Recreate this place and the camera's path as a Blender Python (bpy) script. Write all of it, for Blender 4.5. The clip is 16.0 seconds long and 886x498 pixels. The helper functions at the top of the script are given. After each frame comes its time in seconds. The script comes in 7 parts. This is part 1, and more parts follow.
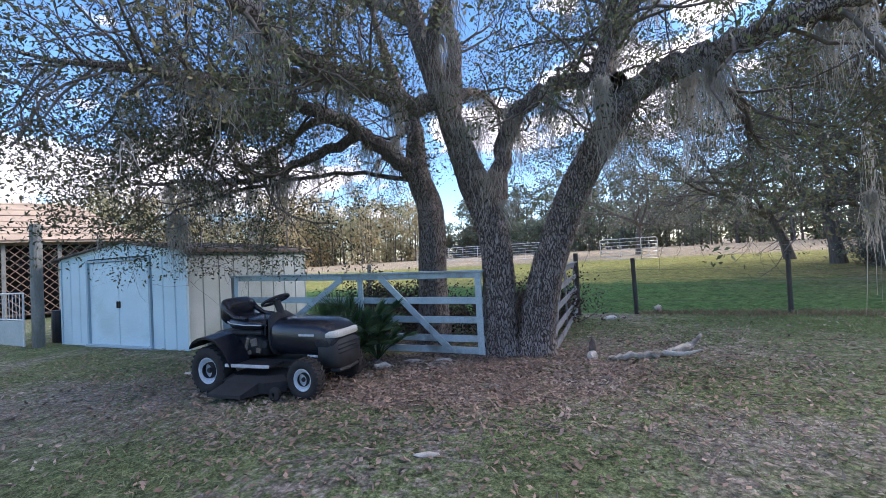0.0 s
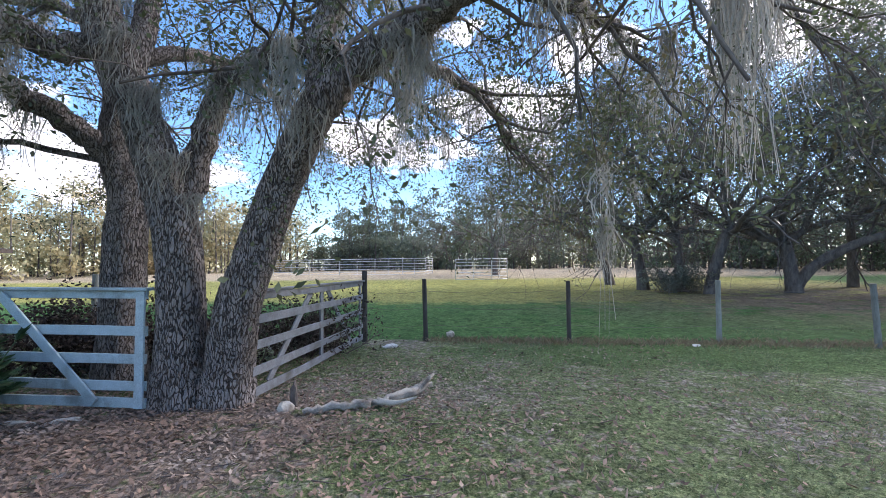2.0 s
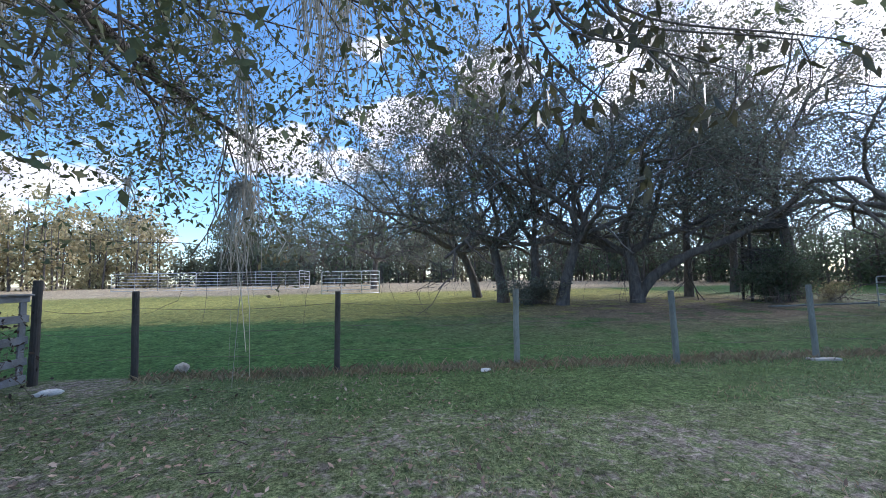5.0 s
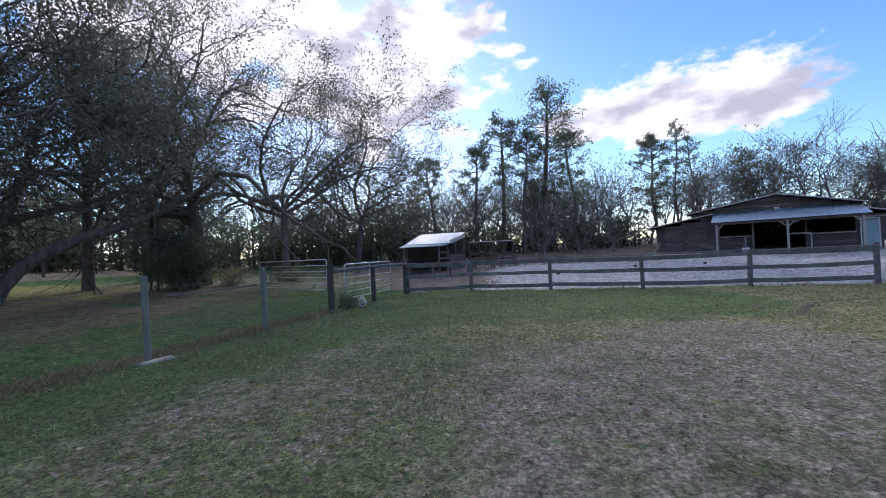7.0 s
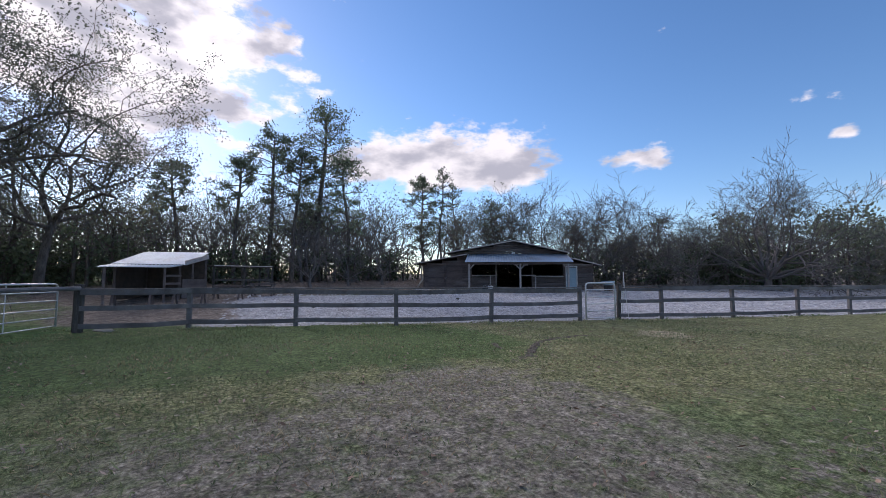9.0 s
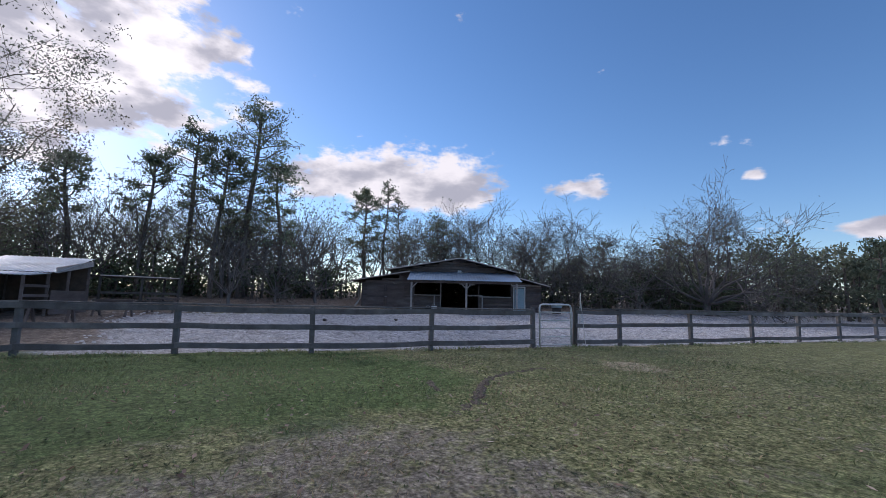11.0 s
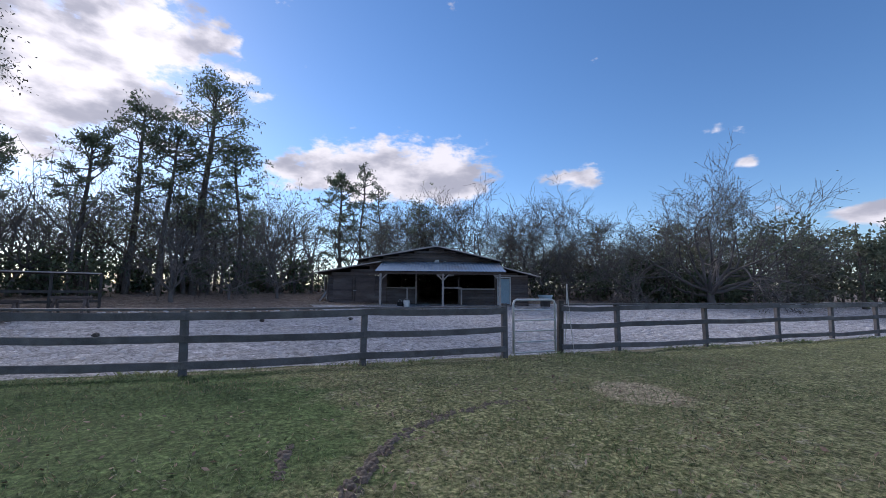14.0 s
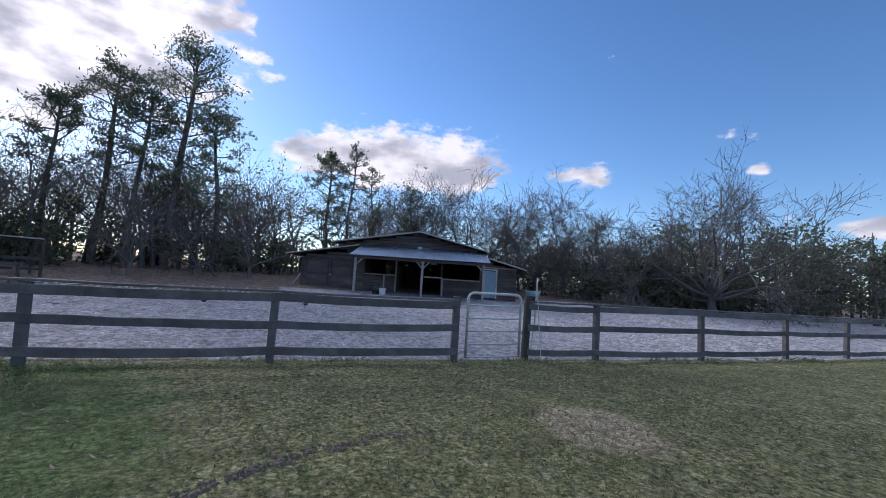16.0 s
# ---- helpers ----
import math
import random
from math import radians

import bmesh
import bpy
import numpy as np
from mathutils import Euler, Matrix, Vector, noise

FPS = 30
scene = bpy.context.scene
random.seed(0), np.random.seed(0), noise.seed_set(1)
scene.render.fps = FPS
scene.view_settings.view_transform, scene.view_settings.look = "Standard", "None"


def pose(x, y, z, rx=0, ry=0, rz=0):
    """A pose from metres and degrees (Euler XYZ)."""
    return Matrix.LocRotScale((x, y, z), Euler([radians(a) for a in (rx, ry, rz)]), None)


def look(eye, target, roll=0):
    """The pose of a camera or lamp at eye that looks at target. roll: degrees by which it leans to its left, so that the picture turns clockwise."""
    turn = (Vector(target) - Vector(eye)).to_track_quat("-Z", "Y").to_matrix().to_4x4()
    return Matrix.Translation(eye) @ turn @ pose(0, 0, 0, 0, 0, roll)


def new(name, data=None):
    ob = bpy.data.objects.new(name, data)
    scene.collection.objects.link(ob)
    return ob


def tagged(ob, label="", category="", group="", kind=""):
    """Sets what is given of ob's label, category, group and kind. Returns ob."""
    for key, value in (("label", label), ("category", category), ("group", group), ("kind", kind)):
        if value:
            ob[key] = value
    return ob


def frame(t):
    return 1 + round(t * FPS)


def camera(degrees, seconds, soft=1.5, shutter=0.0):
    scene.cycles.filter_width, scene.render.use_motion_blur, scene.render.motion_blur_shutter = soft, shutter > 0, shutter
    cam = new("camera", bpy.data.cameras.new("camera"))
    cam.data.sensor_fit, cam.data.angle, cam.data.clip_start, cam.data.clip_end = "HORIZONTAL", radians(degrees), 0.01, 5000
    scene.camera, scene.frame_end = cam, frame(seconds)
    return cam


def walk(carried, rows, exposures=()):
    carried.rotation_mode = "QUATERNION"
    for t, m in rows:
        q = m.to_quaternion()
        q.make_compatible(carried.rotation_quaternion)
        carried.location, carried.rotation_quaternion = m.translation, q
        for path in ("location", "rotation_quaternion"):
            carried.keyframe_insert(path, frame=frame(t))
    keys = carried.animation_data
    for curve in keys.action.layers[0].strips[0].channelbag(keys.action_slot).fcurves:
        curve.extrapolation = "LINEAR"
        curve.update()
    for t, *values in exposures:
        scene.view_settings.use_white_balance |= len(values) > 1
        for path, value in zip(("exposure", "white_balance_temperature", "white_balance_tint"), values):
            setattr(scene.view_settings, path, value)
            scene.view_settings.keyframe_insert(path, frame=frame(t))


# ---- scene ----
cam = camera(92.8, 16.0, soft=0.85)
PATH = [
    (0, (0.981, -1.001, 1.659), (0.757, 0.986, 1.708), -3.1),
    (0.5, (1.646, -0.512, 1.612), (1.772, 1.483, 1.674), -3.3),
    (1, (2.265, -0.033, 1.599), (2.499, 1.952, 1.683), -2.0),
    (1.5, (2.903, 0.291, 1.595), (3.207, 2.265, 1.707), -0.6),
    (2, (3.506, 0.558, 1.614), (3.811, 2.532, 1.716), -0.7),
    (2.5, (3.998, 0.99, 1.565), (4.286, 2.966, 1.676), -1.1),
    (3, (4.551, 1.306, 1.537), (4.825, 3.283, 1.662), -0.5),
    (3.2, (4.74, 1.378, 1.562), (4.976, 3.36, 1.696), -0.3),
    (5.3, (7.171, 2.096, 1.429), (8.152, 3.83, 1.609), -1.7),
    (5.5, (7.458, 2.137, 1.424), (8.66, 3.728, 1.585), -2.4),
    (6, (8.084, 2.144, 1.398), (9.627, 3.41, 1.521), -2.9),
    (6.3, (8.428, 2.093, 1.372), (10.199, 3.017, 1.463), -3.3),
    (6.5, (8.731, 2.03, 1.402), (10.617, 2.691, 1.464), -4.1),
    (7, (9.427, 1.892, 1.431), (11.425, 1.99, 1.452), -2.7),
    (7.5, (9.936, 1.658, 1.415), (11.93, 1.51, 1.458), -0.4),
    (8, (10.519, 1.321, 1.399), (12.429, 0.73, 1.457), -0.8),
    (8.5, (10.914, 0.947, 1.394), (12.775, 0.223, 1.512), -0.2),
    (9, (11.312, 0.565, 1.367), (13.101, -0.317, 1.51), 0.1),
    (9.5, (11.712, 0.175, 1.325), (13.437, -0.824, 1.493), 0.3),
    (9.7, (11.873, 0.054, 1.302), (13.585, -0.965, 1.479), 3.2),
    (11.8, (13.563, -1.377, 1.304), (15.184, -2.517, 1.572), -1.2),
    (12, (13.621, -1.561, 1.301), (15.249, -2.692, 1.57), -2.1),
    (12.5, (13.929, -1.995, 1.356), (15.571, -3.11, 1.608), -1.3),
    (13, (14.294, -2.434, 1.392), (15.942, -3.544, 1.617), -1.0),
    (13.5, (14.601, -2.929, 1.422), (16.252, -4.037, 1.637), -0.2),
    (14, (14.917, -3.356, 1.42), (16.566, -4.469, 1.621), 0.4),
    (14.5, (15.146, -3.79, 1.428), (16.794, -4.906, 1.622), 0.9),
    (15, (15.372, -4.303, 1.443), (17.018, -5.426, 1.612), 1.2),
    (15.5, (15.569, -4.739, 1.412), (17.217, -5.861, 1.579), 1.3),
    (16, (15.677, -5.205, 1.404), (17.339, -6.307, 1.562), 3.7),
]
walk(cam, [(t, look(eye, target, roll)) for t, eye, target, roll in PATH], [(0, 1.42, 6050, 21), (1, 1.56, 6050, 19), (3.2, 1.42, 6100, 17), (5.5, 0.96, 5700, 14), (6, 0.72, 5750, 16), (7, 0.52, 5900, 18), (9, 0.28, 6150, 19), (12, 0.14, 6000, 18), (14, 0.17, 5920, 18), (14.5, 0.05, 5880, 18), (15, 0.04, 5860, 18), (15.5, 0.18, 5850, 18), (16, 0.22, 5850, 18)])

# ---- world, sun ----
SUN_AZ, SUN_EL = radians(13), radians(24)
world = bpy.data.worlds.new("World")
scene.world = world
world.use_nodes = True
wn, wl = world.node_tree.nodes, world.node_tree.links
wn.clear()


def wmath(op, a, b=None, c=None, clamp=False):
    n = wn.new("ShaderNodeMath")
    n.operation, n.use_clamp = op, clamp
    for i, v in enumerate((a, b, c)):
        if v is None:
            continue
        if isinstance(v, (int, float)):
            n.inputs[i].default_value = v
        else:
            wl.new(v, n.inputs[i])
    return n.outputs[0]


sky = wn.new("ShaderNodeTexSky")
sky.sky_type, sky.sun_disc = "NISHITA", False
sky.sun_elevation, sky.sun_rotation = SUN_EL, math.pi / 2 - SUN_AZ
sky.air_density, sky.dust_density, sky.ozone_density = 1.0, 0.2, 3.0
tc = wn.new("ShaderNodeTexCoord")
sep = wn.new("ShaderNodeSeparateXYZ")
wl.new(tc.outputs["Generated"], sep.inputs[0])
dx, dy, dz = sep.outputs
azimuth = wmath("MULTIPLY", wmath("ARCTAN2", dy, dx), 180 / math.pi)
elev = wmath("MULTIPLY", wmath("ARCSINE", dz), 180 / math.pi)
# cloud plane: clouds flatten towards the horizon
cv = wn.new("ShaderNodeCombineXYZ")
wl.new(wmath("DIVIDE", azimuth, 9.0), cv.inputs[0])
wl.new(wmath("DIVIDE", elev, 4.6), cv.inputs[1])
n1 = wn.new("ShaderNodeTexNoise")
n1.inputs["Scale"].default_value, n1.inputs["Detail"].default_value, n1.inputs["Roughness"].default_value = 1.1, 8, 0.58
wl.new(cv.outputs[0], n1.inputs["Vector"])
n2 = wn.new("ShaderNodeTexNoise")
n2.inputs["Scale"].default_value, n2.inputs["Detail"].default_value = 1.25, 8
off = wn.new("ShaderNodeVectorMath")
off.inputs[1].default_value = (3.7, 1.9, 0.4)
wl.new(cv.outputs[0], off.inputs[0])
wl.new(off.outputs[0], n2.inputs["Vector"])
# cloud banks: azimuth, elevation, half widths, weight; the last two are out of view
BANKS = [(11, 24, 19, 11.5, 0.88), (32, 27, 20, 10, 0.85), (-27, 15.8, 16, 4.8, 0.97), (-51, 14.6, 5.5, 1.7, 0.75), (-70.3, 14.2, 1.9, 0.8, 0.7),
         (-81, 7.9, 8, 1.5, 0.8), (88, 17, 10, 4, 0.8), (70, 20, 14, 6, 0.7), (62, 27, 10, 5, 0.65), (80, 30, 5, 1.8, 0.5), (128, 11, 26, 6, 0.8),
         (-7, 25, 3.5, 1.6, 0.6), (180, 20, 30, 6, 0.7), (-130, 18, 26, 5, 0.7)]
bank = None
for ba, be, sa, se, wgt in BANKS:
    u = wmath("DIVIDE", wmath("SUBTRACT", azimuth, ba), sa)
    v = wmath("DIVIDE", wmath("SUBTRACT", elev, be), se)
    q = wmath("ADD", wmath("MULTIPLY", u, u), wmath("MULTIPLY", v, v))
    gss = wmath("MULTIPLY", wmath("EXPONENT", wmath("MULTIPLY", q, -1.0)), wgt)
    bank = gss if bank is None else wmath("MAXIMUM", bank, gss)
# unseen cloud cover overhead, added to brighten the ground
high = wn.new("ShaderNodeMapRange")
high.interpolation_type = "SMOOTHSTEP"
high.inputs["From Min"].default_value, high.inputs["From Max"].default_value, high.inputs["To Max"].default_value = 36, 56, 0.6
wl.new(elev, high.inputs["Value"])
bank = wmath("MAXIMUM", bank, high.outputs[0])
dens = wmath("ADD", bank, wmath("MULTIPLY", wmath("SUBTRACT", n1.outputs["Fac"], 0.5), 2.0))
cover = wn.new("ShaderNodeMapRange")
cover.interpolation_type = "SMOOTHSTEP"
cover.inputs["From Min"].default_value, cover.inputs["From Max"].default_value = 0.36, 0.60
wl.new(dens, cover.inputs["Value"])
# lit rims and grey bellies
belly = wn.new("ShaderNodeMapRange")
belly.interpolation_type = "SMOOTHSTEP"
belly.inputs["From Min"].default_value, belly.inputs["From Max"].default_value = 0.42, 0.68
wl.new(wmath("ADD", n2.outputs["Fac"], wmath("MULTIPLY", wmath("SUBTRACT", dens, 0.6), 0.16)), belly.inputs["Value"])
sd = wn.new("ShaderNodeVectorMath")
sd.operation = "DOT_PRODUCT"
sd.inputs[1].default_value = (math.cos(SUN_AZ) * math.cos(SUN_EL), math.sin(SUN_AZ) * math.cos(SUN_EL), math.sin(SUN_EL))
wl.new(tc.outputs["Generated"], sd.inputs[0])
glow = wmath("POWER", wmath("MAXIMUM", sd.outputs["Value"], 0.0), 14.0)
cloud_col = wn.new("ShaderNodeMix")
cloud_col.data_type = "RGBA"
cloud_col.inputs[6].default_value, cloud_col.inputs[7].default_value = (5.6, 5.35, 5.2, 1), (2.75, 2.75, 3.0, 1)
wl.new(belly.outputs[0], cloud_col.inputs[0])
lift = wn.new("ShaderNodeMix")
lift.data_type, lift.blend_type = "RGBA", "ADD"
lift.inputs[7].default_value = (1.3, 1.2, 1.1, 1)
wl.new(wmath("MULTIPLY", glow, wmath("SUBTRACT", 1.0, wmath("MULTIPLY", belly.outputs[0], 0.8))), lift.inputs[0])
wl.new(cloud_col.outputs[2], lift.inputs[6])
mixc = wn.new("ShaderNodeMix")
mixc.data_type = "RGBA"
wl.new(cover.outputs[0], mixc.inputs[0])
hs = wn.new("ShaderNodeHueSaturation")
hs.inputs["Saturation"].default_value, hs.inputs["Value"].default_value = 1.12, 0.90
wl.new(sky.outputs[0], hs.inputs["Color"])
wl.new(hs.outputs[0], mixc.inputs[6])
wl.new(lift.outputs[2], mixc.inputs[7])
bg = wn.new("ShaderNodeBackground")
bg.inputs["Strength"].default_value = 0.15
wl.new(mixc.outputs[2], bg.inputs["Color"])
wout = wn.new("ShaderNodeOutputWorld")
wl.new(bg.outputs[0], wout.inputs[0])

sun_data = bpy.data.lights.new("sun", "SUN")
sun_data.energy, sun_data.angle, sun_data.color = 2.5, radians(14), (1.0, 0.93, 0.84)
sun = new("sun", sun_data)
sun.matrix_world = look((math.cos(SUN_AZ) * math.cos(SUN_EL) * 60, math.sin(SUN_AZ) * math.cos(SUN_EL) * 60, math.sin(SUN_EL) * 60), (0, 0, 0))

# ---- materials ----


def mat(name, c1, c2=None, rough=0.8, scale=8.0, fine=60.0, bump=0.3, dist=0.01, metal=0.0, stretch=(1, 1, 1), c3=None, rand=0.0, trans=0.0, spec=0.3):
    """Two colours over coarse noise, a third in stains, fine grain and relief; coordinates in metres."""
    m = bpy.data.materials.new(name)
    m.use_nodes = True
    nt = m.node_tree
    b = nt.nodes["Principled BSDF"]
    c2 = c2 or tuple(v * 0.7 for v in c1)
    co = nt.nodes.new("ShaderNodeTexCoord")
    mp = nt.nodes.new("ShaderNodeMapping")
    mp.inputs["Scale"].default_value = stretch
    nt.links.new(co.outputs["Object"], mp.inputs[0])

    def noise_tex(s, det, r=0.6):
        n = nt.nodes.new("ShaderNodeTexNoise")
        n.inputs["Scale"].default_value, n.inputs["Detail"].default_value, n.inputs["Roughness"].default_value = s, det, r
        nt.links.new(mp.outputs[0], n.inputs["Vector"])
        return n.outputs["Fac"]

    def ramp(src, lo, hi):
        r = nt.nodes.new("ShaderNodeMapRange")
        r.inputs["From Min"].default_value, r.inputs["From Max"].default_value = lo, hi
        nt.links.new(src, r.inputs["Value"])
        return r.outputs[0]

    def mixrgb(fac, a, bb, mode="MIX"):
        x = nt.nodes.new("ShaderNodeMix")
        x.data_type, x.blend_type = "RGBA", mode
        for s, v in ((0, fac), (6, a), (7, bb)):
            if isinstance(v, (int, float)):
                x.inputs[s].default_value = v
            elif isinstance(v, tuple):
                x.inputs[s].default_value = (*v, 1)
            else:
                nt.links.new(v, x.inputs[s])
        return x.outputs[2]

    coarse, grain = noise_tex(scale, 5), noise_tex(fine, 4, 0.7)
    col = mixrgb(ramp(coarse, 0.35, 0.65), c1, c2)
    if c3:
        col = mixrgb(ramp(noise_tex(scale * 0.35, 6, 0.65), 0.52, 0.68), col, c3)
    g = nt.nodes.new("ShaderNodeMapRange")
    g.inputs["From Min"].default_value, g.inputs["From Max"].default_value, g.inputs["To Min"].default_value, g.inputs["To Max"].default_value = 0.25, 0.75, 0.72, 1.25
    nt.links.new(grain, g.inputs["Value"])
    col = mixrgb(1.0, col, g.outputs[0], "MULTIPLY")
    if rand:
        oi = nt.nodes.new("ShaderNodeObjectInfo")
        ge = nt.nodes.new("ShaderNodeNewGeometry")
        ad = nt.nodes.new("ShaderNodeMath")
        ad.operation = "ADD"
        nt.links.new(oi.outputs["Random"], ad.inputs[0])
        nt.links.new(ge.outputs["Random Per Island"], ad.inputs[1])
        r = nt.nodes.new("ShaderNodeMapRange")
        r.inputs["From Min"].default_value, r.inputs["From Max"].default_value = 0.2, 1.8
        r.inputs["To Min"].default_value, r.inputs["To Max"].default_value = 1 - rand, 1 + rand
        nt.links.new(ad.outputs[0], r.inputs["Value"])
        col = mixrgb(1.0, col, r.outputs[0], "MULTIPLY")
    nt.links.new(col, b.inputs["Base Color"])
    b.inputs["Roughness"].default_value, b.inputs["Metallic"].default_value = rough, metal
    b.inputs["Specular IOR Level"].default_value = spec
    if bump:
        bp = nt.nodes.new("ShaderNodeBump")
        bp.inputs["Strength"].default_value, bp.inputs["Distance"].default_value = bump, dist
        ad = nt.nodes.new("ShaderNodeMath")
        ad.operation = "ADD"
        nt.links.new(coarse, ad.inputs[0])
        nt.links.new(grain, ad.inputs[1])
        nt.links.new(ad.outputs[0], bp.inputs["Height"])
        nt.links.new(bp.outputs[0], b.inputs["Normal"])
    if trans:
        tr = nt.nodes.new("ShaderNodeBsdfTranslucent")
        nt.links.new(col, tr.inputs["Color"])
        mx = nt.nodes.new("ShaderNodeMixShader")
        mx.inputs[0].default_value = trans
        nt.links.new(b.outputs[0], mx.inputs[1])
        nt.links.new(tr.outputs[0], mx.inputs[2])
        nt.links.new(mx.outputs[0], nt.nodes["Material Output"].inputs["Surface"])
    return m


def bark_mat(name, dark, light, scale=1.0):
    """Furrowed bark: stretched cells with deep seams and lichen-grey plates."""
    m = mat(name, light, tuple(v * 0.75 for v in light), rough=0.95, scale=5, fine=70, bump=0, c3=tuple(min(1, v * 1.25 + 0.015) for v in light), spec=0.1)
    nt = m.node_tree
    b = nt.nodes["Principled BSDF"]
    co = nt.nodes.new("ShaderNodeTexCoord")
    mp = nt.nodes.new("ShaderNodeMapping")
    mp.inputs["Scale"].default_value = (scale, scale, scale * 0.27)
    nt.links.new(co.outputs["Object"], mp.inputs[0])
    warp = nt.nodes.new("ShaderNodeTexNoise")
    warp.inputs["Scale"].default_value, warp.inputs["Detail"].default_value = 7.0, 4
    nt.links.new(mp.outputs[0], warp.inputs["Vector"])
    sc = nt.nodes.new("ShaderNodeVectorMath")
    sc.operation = "MULTIPLY_ADD"
    sc.inputs[1].default_value = (0.2, 0.2, 0.2)
    nt.links.new(warp.outputs["Color"], sc.inputs[0])
    nt.links.new(mp.outputs[0], sc.inputs[2])
    vo = nt.nodes.new("ShaderNodeTexVoronoi")
    vo.feature = "DISTANCE_TO_EDGE"
    vo.inputs["Scale"].default_value = 19.0
    nt.links.new(sc.outputs[0], vo.inputs["Vector"])
    rg = nt.nodes.new("ShaderNodeMapRange")
    rg.inputs["From Min"].default_value, rg.inputs["From Max"].default_value = 0.0, 0.13
    nt.links.new(vo.outputs["Distance"], rg.inputs["Value"])
    old = b.inputs["Base Color"].links[0].from_socket
    mx = nt.nodes.new("ShaderNodeMix")
    mx.data_type = "RGBA"
    mx.inputs[6].default_value = (*dark, 1)
    nt.links.new(rg.outputs[0], mx.inputs[0])
    nt.links.new(old, mx.inputs[7])
    nt.links.new(mx.outputs[2], b.inputs["Base Color"])
    bp = nt.nodes.new("ShaderNodeBump")
    bp.inputs["Strength"].default_value, bp.inputs["Distance"].default_value = 1.0, 0.06
    nt.links.new(rg.outputs[0], bp.inputs["Height"])
    nt.links.new(bp.outputs[0], b.inputs["Normal"])
    return m


M_BARK = bark_mat("oak_bark", (0.08, 0.066, 0.058), (0.27, 0.238, 0.215), 1.7)
M_BARK_FAR = mat("far_bark", (0.175, 0.15, 0.13), (0.09, 0.077, 0.068), rough=0.95, scale=6, fine=30, bump=0.6, stretch=(1, 1, 0.3))
M_BARK_PALE = mat("pale_bark", (0.240, 0.215, 0.190), (0.130, 0.115, 0.100), rough=0.95, scale=5, fine=30, bump=0.5, stretch=(1, 1, 0.35))
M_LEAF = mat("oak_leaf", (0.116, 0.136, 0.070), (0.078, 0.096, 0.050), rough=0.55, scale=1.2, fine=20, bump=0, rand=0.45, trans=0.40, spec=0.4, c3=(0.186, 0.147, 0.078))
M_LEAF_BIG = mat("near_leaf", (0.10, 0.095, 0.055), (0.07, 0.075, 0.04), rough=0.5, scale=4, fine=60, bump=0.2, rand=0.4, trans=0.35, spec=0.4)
# pasture oak leaves, paled and greyed to stand for haze
M_LEAF_FIELD = mat("hazed_oak_leaf", (0.165, 0.18, 0.145), (0.115, 0.13, 0.10), rough=0.55, scale=0.6, fine=10, bump=0, rand=0.45, trans=0.45, c3=(0.180, 0.150, 0.098))
# woods leaves, like bush and pine below, lightened for haze and glare
M_WOODS = mat("hazed_woods_leaf", (0.205, 0.240, 0.165), (0.150, 0.168, 0.122), rough=0.7, scale=0.12, fine=6, bump=0, rand=0.45, trans=0.55, c3=(0.266, 0.233, 0.138))
# autumn tint, brightened to carry the sunshine on the northwest woods
M_WOODS_WARM = mat("bright_autumn_leaf", (0.40, 0.33, 0.19), (0.28, 0.28, 0.16), rough=0.7, scale=0.15, fine=6, bump=0, rand=0.5, trans=0.5, c3=(0.38, 0.28, 0.15))
M_BUSH = mat("bush_leaf", (0.140, 0.175, 0.108), (0.095, 0.118, 0.078), rough=0.65, scale=0.8, fine=10, bump=0, rand=0.4, trans=0.5)
M_PINE = mat("pine_needles", (0.16, 0.195, 0.13), (0.115, 0.145, 0.10), rough=0.6, scale=0.5, fine=10, bump=0, rand=0.4, trans=0.42)
M_TWIG = mat("bare_twig", (0.19, 0.175, 0.168), (0.115, 0.105, 0.10), rough=0.95, scale=0.7, fine=20, bump=0)
M_MOSS = mat("spanish_moss", (0.41, 0.395, 0.35), (0.28, 0.27, 0.24), rough=0.95, scale=3, fine=40, bump=0, rand=0.25, trans=0.5)
M_PALM = mat("palmetto_leaf", (0.085, 0.155, 0.065), (0.05, 0.10, 0.045), rough=0.5, scale=4, fine=40, bump=0, rand=0.4, trans=0.2)
M_GRASS = mat("grass_blade", (0.155, 0.21, 0.09), (0.26, 0.265, 0.15), rough=0.75, scale=0.9, fine=3, bump=0, rand=0.45, trans=0.25, c3=(0.115, 0.175, 0.07))
M_WEED = mat("weed_leaf", (0.09, 0.125, 0.055), (0.06, 0.085, 0.035), rough=0.6, scale=3, fine=20, bump=0, rand=0.5, trans=0.2, c3=(0.13, 0.12, 0.06))
M_STRAW = mat("dry_grass", (0.36, 0.29, 0.19), (0.28, 0.22, 0.14), rough=0.8, scale=1, fine=5, bump=0, rand=0.4, trans=0.2)
M_LITTER = mat("dead_leaf", (0.33, 0.235, 0.18), (0.23, 0.16, 0.12), rough=0.8, scale=2, fine=30, bump=0, rand=0.6, trans=0.1, c3=(0.42, 0.36, 0.30))
M_BRUSH = mat("dead_brush", (0.085, 0.062, 0.05), (0.05, 0.038, 0.033), rough=0.9, scale=2, fine=30, bump=0, rand=0.6, trans=0.05, c3=(0.13, 0.10, 0.08))
M_STICK = mat("dead_stick", (0.16, 0.13, 0.11), (0.10, 0.08, 0.07), rough=0.9, scale=9, fine=60, bump=0.3)
M_LOG = mat("bleached_wood", (0.58, 0.54, 0.47), (0.38, 0.33, 0.27), rough=0.9, scale=6, fine=60, bump=0.5, c3=(0.15, 0.12, 0.10))
